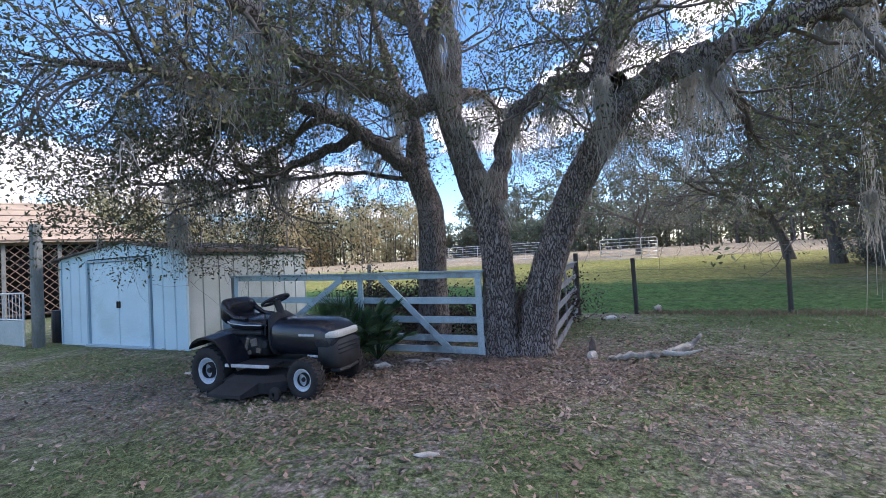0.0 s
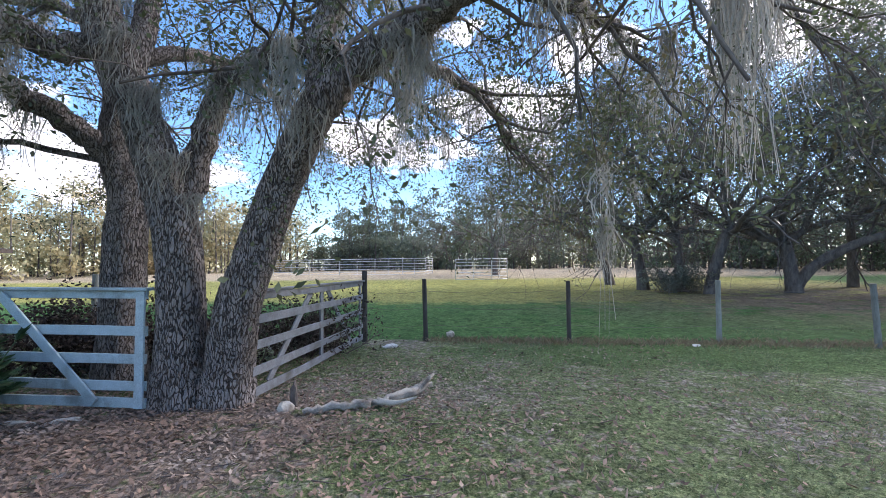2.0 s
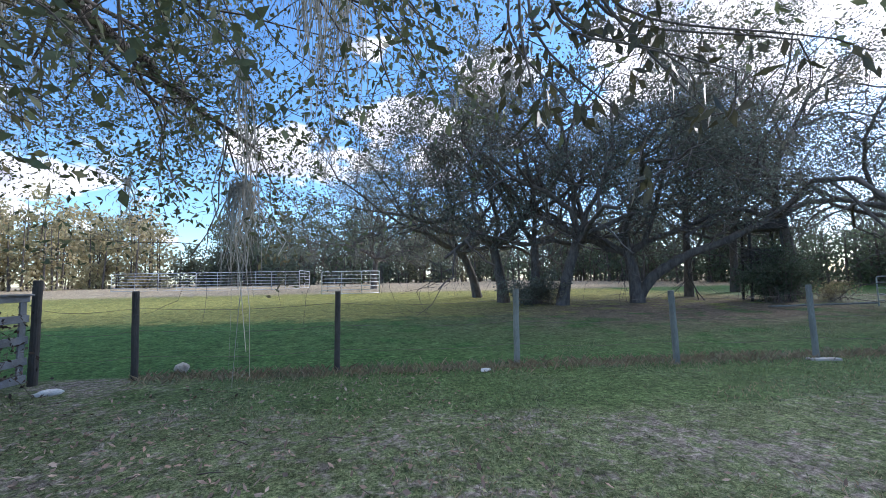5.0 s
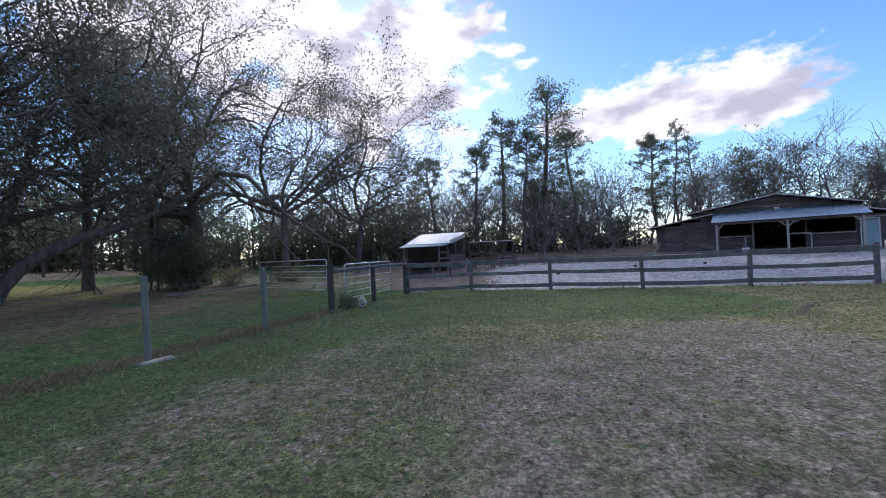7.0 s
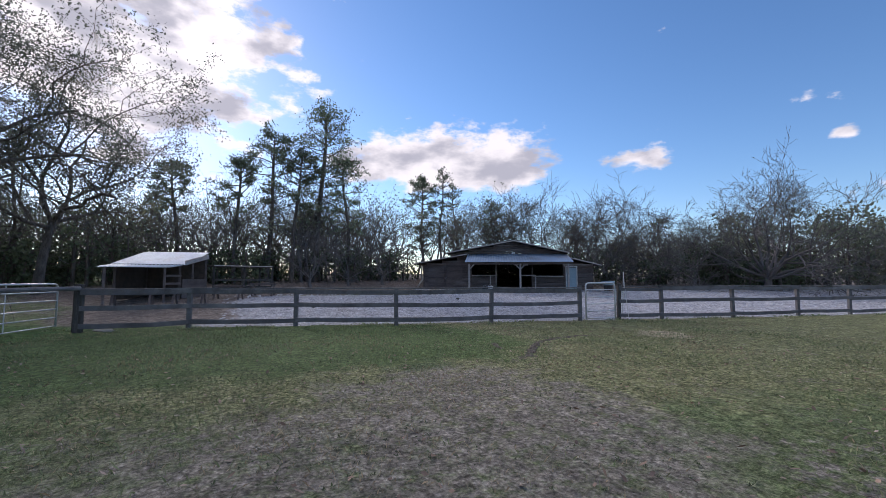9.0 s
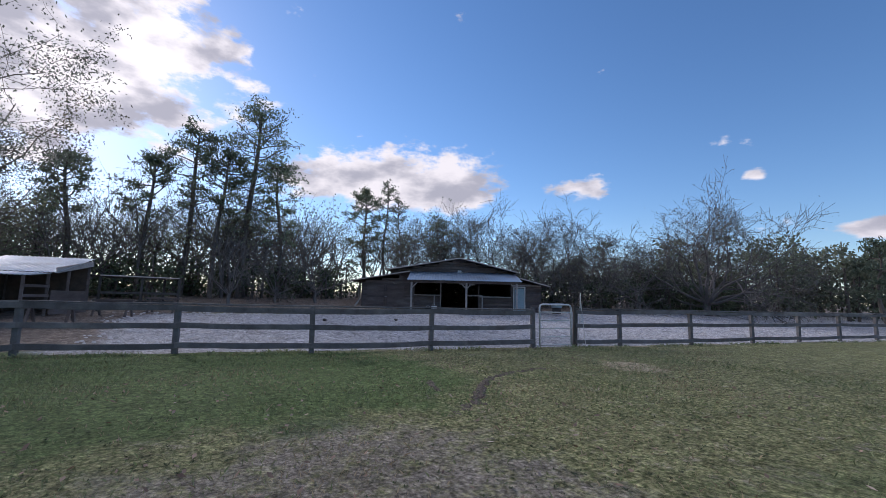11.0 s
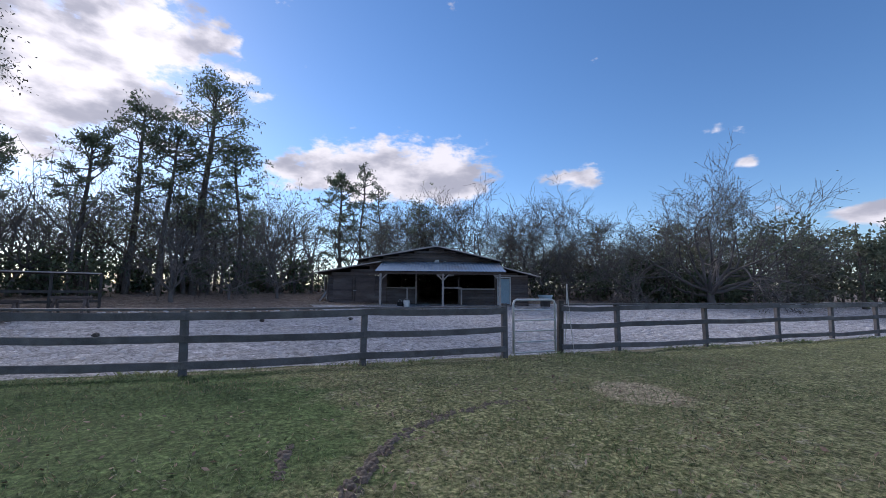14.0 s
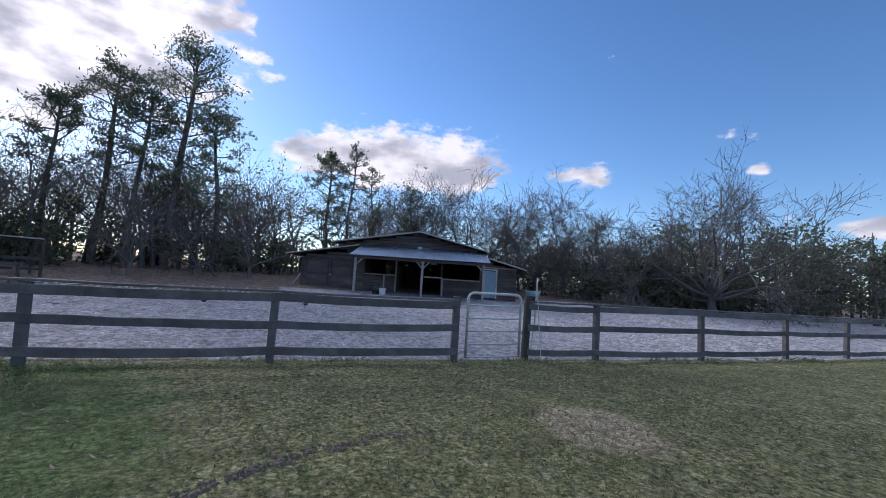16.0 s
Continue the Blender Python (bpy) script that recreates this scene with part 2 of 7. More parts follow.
M_GATE = mat("weathered_gate_paint", (0.43, 0.52, 0.54), (0.35, 0.43, 0.45), rough=0.75, scale=5, fine=70, bump=0.35, c3=(0.22, 0.25, 0.235), stretch=(1, 1, 1))
M_GATE2 = mat("grey_gate_board", (0.247, 0.259, 0.277), (0.180, 0.188, 0.199), rough=0.8, scale=5, fine=70, bump=0.4, c3=(0.128, 0.124, 0.116))
M_RAIL = mat("weathered_rail", (0.165, 0.16, 0.165), (0.105, 0.10, 0.10), rough=0.9, scale=3, fine=70, bump=0.5, c3=(0.23, 0.22, 0.215), rand=0.25)
M_POST = mat("grey_post", (0.235, 0.245, 0.225), (0.15, 0.155, 0.14), rough=0.9, scale=7, fine=60, bump=0.5, stretch=(1, 1, 0.25), rand=0.25)
M_POST_DARK = mat("dark_post", (0.085, 0.078, 0.072), (0.05, 0.046, 0.043), rough=0.9, scale=7, fine=60, bump=0.5, stretch=(1, 1, 0.25), rand=0.25)
M_STEEL = mat("galvanised", (0.64, 0.66, 0.67), (0.52, 0.54, 0.55), rough=0.48, scale=14, fine=90, bump=0.05, metal=0.35)
M_WIRE = mat("rusty_wire", (0.22, 0.19, 0.165), (0.14, 0.12, 0.10), rough=0.6, scale=20, fine=90, bump=0, metal=0.6)
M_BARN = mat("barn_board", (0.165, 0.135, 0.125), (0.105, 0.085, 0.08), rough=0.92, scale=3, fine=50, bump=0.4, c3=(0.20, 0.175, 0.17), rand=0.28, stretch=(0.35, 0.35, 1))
# board colour darkened to stand for shade inside the openings
M_BARN_IN = mat("shaded_inner_board", (0.10, 0.075, 0.06), (0.065, 0.05, 0.042), rough=0.92, scale=3, fine=50, bump=0.4, rand=0.3)
M_TRIM = mat("pale_trim", (0.43, 0.40, 0.375), (0.33, 0.30, 0.28), rough=0.8, scale=6, fine=50, bump=0.2)
M_ROOF = mat("tin_roof", (0.50, 0.55, 0.60), (0.41, 0.46, 0.51), rough=0.42, scale=1.5, fine=30, bump=0.05, metal=0.45, c3=(0.36, 0.33, 0.31))
M_ROOF_BLUE = mat("blue_tin_roof", (0.30, 0.39, 0.50), (0.24, 0.32, 0.42), rough=0.45, scale=1.5, fine=30, bump=0.05, metal=0.3, c3=(0.25, 0.27, 0.31))
M_ROOF_DARK = mat("dark_roof", (0.10, 0.085, 0.08), (0.065, 0.055, 0.052), rough=0.85, scale=3, fine=60, bump=0.3)
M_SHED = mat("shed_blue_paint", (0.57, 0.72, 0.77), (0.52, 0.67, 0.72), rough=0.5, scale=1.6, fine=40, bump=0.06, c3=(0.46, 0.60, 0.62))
# darker and greyer than M_SHED, with green stains
M_SHED_SIDE = mat("shed_side_grey", (0.42, 0.47, 0.46), (0.36, 0.41, 0.39), rough=0.55, scale=1.6, fine=40, bump=0.06, c3=(0.25, 0.29, 0.25))
M_SHED_TRIM = mat("shed_trim", (0.34, 0.46, 0.52), (0.30, 0.41, 0.47), rough=0.5, scale=3, fine=40, bump=0.05)
M_SHED_ROOF = mat("shed_roof", (0.17, 0.135, 0.115), (0.11, 0.09, 0.08), rough=0.75, scale=3, fine=40, bump=0.15)
# gloss black; its blue cast is sky reflection put into the base colour
M_BLACK = mat("sky_tinted_black", (0.007, 0.008, 0.013), (0.012, 0.013, 0.02), rough=0.26, scale=6, fine=50, bump=0.04, c3=(0.03, 0.032, 0.045), spec=0.5)
M_BLACK_DULL = mat("black_plastic", (0.02, 0.02, 0.022), (0.03, 0.03, 0.031), rough=0.6, scale=8, fine=70, bump=0.1)
M_TYRE = mat("tyre_rubber", (0.022, 0.021, 0.021), (0.035, 0.033, 0.031), rough=0.85, scale=10, fine=80, bump=0.2)
M_WHEELRIM = mat("painted_rim", (0.62, 0.66, 0.70), (0.52, 0.56, 0.60), rough=0.4, scale=10, fine=60, bump=0.04)
M_LAMP = mat("headlight_plastic", (0.62, 0.60, 0.53), (0.54, 0.52, 0.46), rough=0.25, scale=10, fine=60, bump=0.03)
M_SILVER = mat("silver_decal", (0.55, 0.56, 0.58), (0.45, 0.46, 0.48), rough=0.35, scale=10, fine=50, bump=0)
M_ENGINE = mat("worn_engine_metal", (0.34, 0.27, 0.20), (0.07, 0.06, 0.055), rough=0.55, scale=9, fine=60, bump=0.2, metal=0.4, c3=(0.5, 0.46, 0.4))
M_BIN = mat("grey_blue_plastic", (0.21, 0.27, 0.30), (0.17, 0.22, 0.25), rough=0.55, scale=4, fine=50, bump=0.05)
M_WHITE = mat("white_paint", (0.72, 0.72, 0.70), (0.60, 0.60, 0.58), rough=0.55, scale=4, fine=50, bump=0.08, c3=(0.5, 0.48, 0.45))
M_LATTICE = mat("lattice_wood", (0.23, 0.165, 0.125), (0.16, 0.115, 0.09), rough=0.85, scale=5, fine=50, bump=0.2)
M_TANROOF = mat("tan_roof", (0.46, 0.36, 0.26), (0.38, 0.29, 0.205), rough=0.8, scale=1.5, fine=40, bump=0.15)
M_STONE = mat("pale_stone", (0.48, 0.46, 0.42), (0.34, 0.32, 0.29), rough=0.9, scale=9, fine=60, bump=0.4)
# near-black that stands for the shade behind the house lattice
M_DARK = mat("lattice_shade", (0.03, 0.026, 0.024), (0.02, 0.018, 0.017), rough=0.95, scale=3, fine=30, bump=0.1)


def ground_mat():
    """Lawn, leaf litter, sand and field, blended by the ground's own masks and broken up by noise."""
    m = bpy.data.materials.new("ground")
    m.use_nodes = True
    nt = m.node_tree
    b = nt.nodes["Principled BSDF"]
    b.inputs["Roughness"].default_value, b.inputs["Specular IOR Level"].default_value = 0.95, 0.1
    geo = nt.nodes.new("ShaderNodeNewGeometry")

    def nz(s, det=6, r=0.62, w=0.0):
        n = nt.nodes.new("ShaderNodeTexNoise")
        n.noise_dimensions = "4D"
        n.inputs["Scale"].default_value, n.inputs["Detail"].default_value, n.inputs["Roughness"].default_value, n.inputs["W"].default_value = s, det, r, w
        nt.links.new(geo.outputs["Position"], n.inputs["Vector"])
        return n.outputs["Fac"]

    def rmp(src, lo, hi, smooth=True):
        r = nt.nodes.new("ShaderNodeMapRange")
        r.interpolation_type = "SMOOTHSTEP" if smooth else "LINEAR"
        r.inputs["From Min"].default_value, r.inputs["From Max"].default_value = lo, hi
        nt.links.new(src, r.inputs["Value"])
        return r.outputs[0]

    def mth(op, a, c):
        n = nt.nodes.new("ShaderNodeMath")
        n.operation = op
        for i, v in enumerate((a, c)):
            if isinstance(v, (int, float)):
                n.inputs[i].default_value = v
            else:
                nt.links.new(v, n.inputs[i])
        return n.outputs[0]

    def mx(fac, a, c, mode="MIX"):
        x = nt.nodes.new("ShaderNodeMix")
        x.data_type, x.blend_type = "RGBA", mode
        for s, v in ((0, fac), (6, a), (7, c)):
            if isinstance(v, (int, float)):
                x.inputs[s].default_value = v
            elif isinstance(v, tuple):
                x.inputs[s].default_value = (*v, 1)
            else:
                nt.links.new(v, x.inputs[s])
        return x.outputs[2]

    def mask(name):
        a = nt.nodes.new("ShaderNodeAttribute")
        a.attribute_name = name
        return a.outputs["Fac"]

    def edged(name, wob=0.5):
        return rmp(mth("ADD", mask(name), mth("MULTIPLY", mth("SUBTRACT", nz(1.3, 7, 0.65, 3), 0.5), wob)), 0.38, 0.62)

    fine, mid, big = nz(48, 4, 0.7), nz(7, 6, 0.68, 1), nz(0.55, 5, 0.6, 2)
    grass = mx(rmp(fine, 0.35, 0.65), (0.075, 0.115, 0.045), (0.235, 0.27, 0.135))
    dead = mx(rmp(nz(26, 5, 0.68, 5), 0.3, 0.7), (0.13, 0.112, 0.095), (0.43, 0.385, 0.335))
    lawn = mx(rmp(mth("ADD", mth("MULTIPLY", mid, 0.75), mth("MULTIPLY", big, 0.6)), 0.655, 0.80), grass, dead)
    # lawn towards the lot: sunshine put into its bright yellow-green
    sunny_lawn = mx(rmp(nz(20, 5, 0.7, 18), 0.35, 0.65), (0.09, 0.115, 0.045), (0.36, 0.35, 0.185))
    sunny_lawn = mx(rmp(nz(5.5, 7, 0.75, 19), 0.55, 0.66), sunny_lawn, (0.39, 0.35, 0.26))
    sunny_lawn = mx(rmp(nz(8.5, 7, 0.75, 20), 0.57, 0.66), sunny_lawn, (0.045, 0.06, 0.025))
    lawn = mx(mth("MULTIPLY", edged("sunny_lawn", 0.8), mth("SUBTRACT", 1.0, mth("MULTIPLY", rmp(mid, 0.55, 0.68), 0.6))), lawn, sunny_lawn)
    lawn = mx(mth("MULTIPLY", edged("bare", 1.1), mth("MULTIPLY", rmp(nz(4.5, 7, 0.72, 4), 0.34, 0.56), 0.9)), lawn, dead)
    litter = mx(rmp(nz(30, 5, 0.75, 6), 0.38, 0.62), (0.17, 0.135, 0.105), (0.42, 0.335, 0.27))
    litter = mx(rmp(nz(3.2, 6, 0.7, 22), 0.52, 0.64), litter, grass)
    litter = mx(rmp(nz(1.6, 6, 0.66, 7), 0.62, 0.70), litter, (0.52, 0.48, 0.45))
    # lush grass by the fences, darkened for the tree shade on it
    green = mx(rmp(nz(16, 6, 0.72, 23), 0.35, 0.65), (0.04, 0.085, 0.027), (0.15, 0.22, 0.08))
    lawn = mx(mth("MULTIPLY", edged("green", 0.9), 0.85), lawn, green)
    base = mx(edged("litter", 0.9), lawn, litter)
    field = mx(rmp(nz(9, 6, 0.7, 8), 0.35, 0.65), (0.05, 0.125, 0.035), (0.10, 0.19, 0.06))
    yellow = mx(rmp(nz(6, 6, 0.7, 9), 0.35, 0.65), (0.36, 0.33, 0.10), (0.25, 0.27, 0.085))
    tan = mx(rmp(nz(2.5, 6, 0.7, 10), 0.35, 0.65), (0.45, 0.37, 0.25), (0.36, 0.30, 0.20))
    fld = mx(edged("yellow", 0.6), field, yellow)
    fld = mx(edged("tan", 0.5), fld, tan)
    # brown patches painted as the shade under the pasture oaks
    fld = mx(mth("MULTIPLY", rmp(nz(0.9, 6, 0.65, 11), 0.34, 0.52), mth("MULTIPLY", mask("shade"), 0.95)), fld, (0.21, 0.16, 0.115))
    base = mx(edged("field", 0.25), base, fld)
    sand = mx(rmp(nz(5, 6, 0.7, 12), 0.35, 0.65), (0.36, 0.36, 0.38), (0.51, 0.515, 0.54))
    sand = mx(rmp(nz(1.1, 6, 0.7, 14), 0.5, 0.7), sand, (0.42, 0.40, 0.39))
    base = mx(edged("sand", 0.25), base, sand)
    base = mx(edged("earth", 0.5), base, mx(rmp(nz(4, 6, 0.7, 13), 0.35, 0.65), (0.17, 0.14, 0.12), (0.27, 0.23, 0.20)))
    base = mx(mth("MULTIPLY", edged("straw", 0.8), 0.85), base, mx(rmp(nz(22, 5, 0.72, 24), 0.35, 0.65), (0.34, 0.28, 0.19), (0.58, 0.50, 0.36)))
    vr = nt.nodes.new("ShaderNodeMapRange")
    vr.inputs["From Min"].default_value, vr.inputs["From Max"].default_value, vr.inputs["To Min"].default_value, vr.inputs["To Max"].default_value = 0.34, 0.66, 0.66, 1.3
    nt.links.new(nz(2.2, 7, 0.7, 15), vr.inputs["Value"])
    base = mx(1.0, base, vr.outputs[0], "MULTIPLY")
    gr = nt.nodes.new("ShaderNodeMapRange")
    gr.inputs["From Min"].default_value, gr.inputs["From Max"].default_value, gr.inputs["To Min"].default_value, gr.inputs["To Max"].default_value = 0.38, 0.64, 0.52, 1.42
    nt.links.new(nz(9, 6, 0.74, 21), gr.inputs["Value"])
    base = mx(1.0, base, gr.outputs[0], "MULTIPLY")
    sp = nt.nodes.new("ShaderNodeMapRange")
    sp.inputs["From Min"].default_value, sp.inputs["From Max"].default_value, sp.inputs["To Min"].default_value, sp.inputs["To Max"].default_value = 0.36, 0.62, 0.55, 1.32
    nt.links.new(nz(24, 3, 0.7, 27), sp.inputs["Value"])
    base = mx(1.0, base, sp.outputs[0], "MULTIPLY")
    nt.links.new(base, b.inputs["Base Color"])
    bp = nt.nodes.new("ShaderNodeBump")
    bp.inputs["Strength"].default_value, bp.inputs["Distance"].default_value = 1.0, 0.05
    nt.links.new(mth("ADD", mth("MULTIPLY", nz(14, 6, 0.75, 16), 1.0), mth("MULTIPLY", fine, 0.5)), bp.inputs["Height"])
    nt.links.new(bp.outputs[0], b.inputs["Normal"])
    return m


M_GROUND = ground_mat()

# ---- building tools ----


def part(name, bm, material, parent=None, label="", smooth=False):
    """Links a bmesh as one mesh object, under a thing or a part."""
    me = bpy.data.meshes.new(name)
    bm.to_mesh(me)
    bm.free()
    me.materials.append(material)
    if smooth:
        me.shade_smooth()
    ob = new(name, me)
    if parent:
        ob.parent = parent
    return tagged(ob, label)


def thing(name, loc, rz, label, category, group="", kind=""):
    ob = new(name)
    ob.empty_display_size = 0.2
    ob.matrix_world = pose(*loc, 0, 0, rz)
    return tagged(ob, label, category, group, kind)


def add_box(bm, c, size, bevel=0.004, rz=0.0):
    r = bmesh.ops.create_cube(bm, size=1.0, matrix=pose(*c, 0, 0, rz) @ Matrix.Diagonal((*size, 1)))
    if bevel:
        es = list({e for v in r["verts"] for e in v.link_edges})
        bmesh.ops.bevel(bm, geom=es, offset=min(bevel, min(size) * 0.3), segments=1, affect="EDGES")
    return bm


def box(c, size, bevel=0.004, rz=0.0):
    return add_box(bmesh.new(), c, size, bevel, rz)


def add_beam(bm, p0, p1, w, h, bevel=0.004, up=(0, 0, 1)):
    """A squared board from p0 to p1: w across, h upward."""
    p0, p1 = Vector(p0), Vector(p1)
    d = (p1 - p0).normalized()
    s = d.cross(Vector(up))
    s = s.normalized() if s.length > 1e-4 else Vector((1, 0, 0))
    n = s.cross(d)
    m = Matrix((( d.x, s.x, n.x, 0), (d.y, s.y, n.y, 0), (d.z, s.z, n.z, 0), (0, 0, 0, 1)))
    m = Matrix.Translation((p0 + p1) / 2) @ m @ Matrix.Diagonal(((p1 - p0).length, w, h, 1))
    r = bmesh.ops.create_cube(bm, size=1.0, matrix=m)
    if bevel:
        es = list({e for v in r["verts"] for e in v.link_edges})
        bmesh.ops.bevel(bm, geom=es, offset=min(bevel, w * 0.3, h * 0.3), segments=1, affect="EDGES")
    return bm


def beam(p0, p1, w, h, bevel=0.004, up=(0, 0, 1)):
    return add_beam(bmesh.new(), p0, p1, w, h, bevel, up)


def worn_board(p0, p1, w, h, rng, sag=0.012):
    """A long board with a slight bow and uneven edges."""
    bm = bmesh.new()
    p0, p1 = Vector(p0), Vector(p1)
    d = (p1 - p0).normalized()
    s = d.cross(Vector((0, 0, 1))).normalized()
    n = s.cross(d)
    rings, k = [], 7
    for i in range(k):
        f = i / (k - 1)
        c = p0.lerp(p1, f) + n * (-sag * 4 * f * (1 - f) + rng.uniform(-0.006, 0.006)) + s * rng.uniform(-0.004, 0.004)
        hh, ww, b = h / 2 * rng.uniform(0.94, 1.04), w / 2, min(w, h) * 0.16
        prof = [(-ww, -hh + b), (-ww + b, -hh), (ww - b, -hh), (ww, -hh + b), (ww, hh - b), (ww - b, hh), (-ww + b, hh), (-ww, hh - b)]
        rings.append([bm.verts.new(c + s * a + n * z) for a, z in prof])
    for a, b2 in zip(rings, rings[1:]):
        for i in range(8):
            bm.faces.new((a[i], a[(i + 1) % 8], b2[(i + 1) % 8], b2[i]))
    bm.faces.new(rings[0][::-1])
    bm.faces.new(rings[-1])
    bmesh.ops.recalc_face_normals(bm, faces=bm.faces)
    return bm


def round_post(r, h, rng, sides=12, lean=(0, 0), taper=0.92, sink=0.15):
    """A peeled round post, slightly uneven, with a cut top."""
    bm = bmesh.new()
    rings = []
    for i in range(7):
        f = i / 6
        z = -sink + f * (h + sink)
        rr = r * (1 + (taper - 1) * f)
        cx, cy = lean[0] * max(z, 0) + rng.uniform(-1, 1) * r * 0.05, lean[1] * max(z, 0) + rng.uniform(-1, 1) * r * 0.05
        rings.append([bm.verts.new((cx + rr * (1 + rng.uniform(-0.06, 0.06)) * math.cos(a), cy + rr * math.sin(a), z)) for a in [2 * math.pi * j / sides for j in range(sides)]])
    top = [bm.verts.new((v.co.x * 0.86 + lean[0] * h * 0.14, v.co.y * 0.86 + lean[1] * h * 0.14, h + r * 0.12)) for v in rings[-1]]
    rings.append(top)
    for a, b in zip(rings, rings[1:]):
        for i in range(sides):
            bm.faces.new((a[i], a[(i + 1) % sides], b[(i + 1) % sides], b[i]))
    bm.faces.new(rings[-1])
    return bm


def tube_bm(path, r, sides=8, closed=False):
    bm = bmesh.new()
    V, Q = tube(np.array(path, float), np.full(len(path), r), sides, closed)
    vs = [bm.verts.new(v) for v in V]
    for q in Q:
        bm.faces.new([vs[i] for i in q])
    if not closed:
        bm.faces.new(vs[:sides][::-1])
        bm.faces.new(vs[-sides:])
    bmesh.ops.recalc_face_normals(bm, faces=bm.faces)
    return bm


def tube(P, R, sides, closed=False):
    """Vertices and quads of a tube along P with radii R."""
    n = len(P)
    if closed:
        D = np.roll(P, -1, 0) - np.roll(P, 1, 0)
    else:
        D = np.gradient(P, axis=0)
    D /= np.linalg.norm(D, axis=1)[:, None] + 1e-9
    mean = D.mean(0)
    ref = np.eye(3)[np.argmin(np.abs(mean))] if not closed else np.array([0, 0, 1.0])
    A = np.cross(D, ref)
    A /= np.linalg.norm(A, axis=1)[:, None] + 1e-9
    B = np.cross(D, A)
    ang = np.linspace(0, 2 * np.pi, sides, endpoint=False)
    V = P[:, None] + R[:, None, None] * (np.cos(ang)[None, :, None] * A[:, None] + np.sin(ang)[None, :, None] * B[:, None])
    m = n if closed else n - 1
    i, j = np.meshgrid(np.arange(m), np.arange(sides), indexing="ij")
    i2, j2 = (i + 1) % n, (j + 1) % sides
    Q = np.stack([i * sides + j, i * sides + j2, i2 * sides + j2, i2 * sides + j], -1).reshape(-1, 4)
    return V.reshape(-1, 3), Q


class Buf:
    """Gathers vertices and quads of many pieces into one mesh."""

    def __init__(self):
        self.v, self.q, self.n = [], [], 0

    def add(self, V, Q):
        self.v.append(V)
        self.q.append(Q + self.n)
        self.n += len(V)

    def mesh(self, name, material, smooth=False):
        V, Q = np.concatenate(self.v), np.concatenate(self.q)
        me = bpy.data.meshes.new(name)
        me.vertices.add(len(V))
        me.vertices.foreach_set("co", V.astype(np.float32).ravel())
        me.loops.add(Q.size)
        me.loops.foreach_set("vertex_index", Q.astype(np.int32).ravel())
        me.polygons.add(len(Q))
        me.polygons.foreach_set("loop_start", np.arange(len(Q), dtype=np.int32) * Q.shape[1])
        me.update(calc_edges=True)
        me.materials.append(material)
        if smooth:
            me.shade_smooth()
        return me


def leaves_into(buf, C, length, width, rng, droop=0.3):
    """Small folded leaves at the points C, in random attitudes."""
    n = len(C)
    if not n:
        return
    d = rng.normal(size=(n, 3))
    d[:, 2] -= droop
    d /= np.linalg.norm(d, axis=1)[:, None]
    s = np.cross(d, rng.normal(size=(n, 3)))
    s /= np.linalg.norm(s, axis=1)[:, None] + 1e-9
    nn = np.cross(d, s)
    L = length * rng.uniform(0.65, 1.25, n)[:, None]
    W = width * rng.uniform(0.7, 1.2, n)[:, None]
    V = np.stack([C, C + d * L * 0.5 + s * W * 0.5 + nn * W * 0.15, C + d * L, C + d * L * 0.45 - s * W * 0.5 + nn * W * 0.15], 1)
    buf.add(V.reshape(-1, 3), np.arange(4 * n).reshape(-1, 4))


def perp(d, rng):
    v = np.cross(d, rng.normal(size=3))
    return v / (np.linalg.norm(v) + 1e-9)


def grow(buf, tips, p, d, L, r, depth, rng, up=0.1, wob=0.25, kids=3, spread=0.9, shrink=0.62, minsides=3, least=0.003):
    """A crooked branch that splits; the ends are gathered in tips."""
    n = (5 if depth > 0 else 4) if least < 0.01 else (4 if depth > 1 else 3)
    P, R = [p], [r]
    q, dd = p.copy(), d.copy()
    for i in range(n):
        dd = dd + rng.normal(size=3) * wob * 0.6
        dd[2] += up * 0.35
        dd /= np.linalg.norm(dd)
        q = q + dd * L / n
        P.append(q)
        R.append(max(r * (1 - 0.55 * (i + 1) / n), least * 0.6))
    P, R = np.array(P), np.array(R)
    buf.add(*tube(P, R, 8 if r > 0.07 else 5 if r > 0.025 else minsides))
    if depth <= 0:
        tips.extend(P[1:])
        return
    for k in range(kids):
        f = 0.35 + 0.65 * (k + rng.uniform(0.2, 1.0)) / kids
        f = min(f, 1.0)
        i = min(int(f * n), n - 1)
        base = P[i] + (P[i + 1] - P[i]) * (f * n - i)
        nd = (P[i + 1] - P[i])
        nd = nd / np.linalg.norm(nd)
        nd = nd * (1 - 0.35 * spread) + perp(nd, rng) * spread * rng.uniform(0.6, 1.1)
        nd /= np.linalg.norm(nd)
        grow(buf, tips, base, nd, L * shrink * rng.uniform(0.75, 1.25), max(R[i] * 0.62, least), depth - 1, rng, up, wob, kids, spread, shrink, minsides, least)


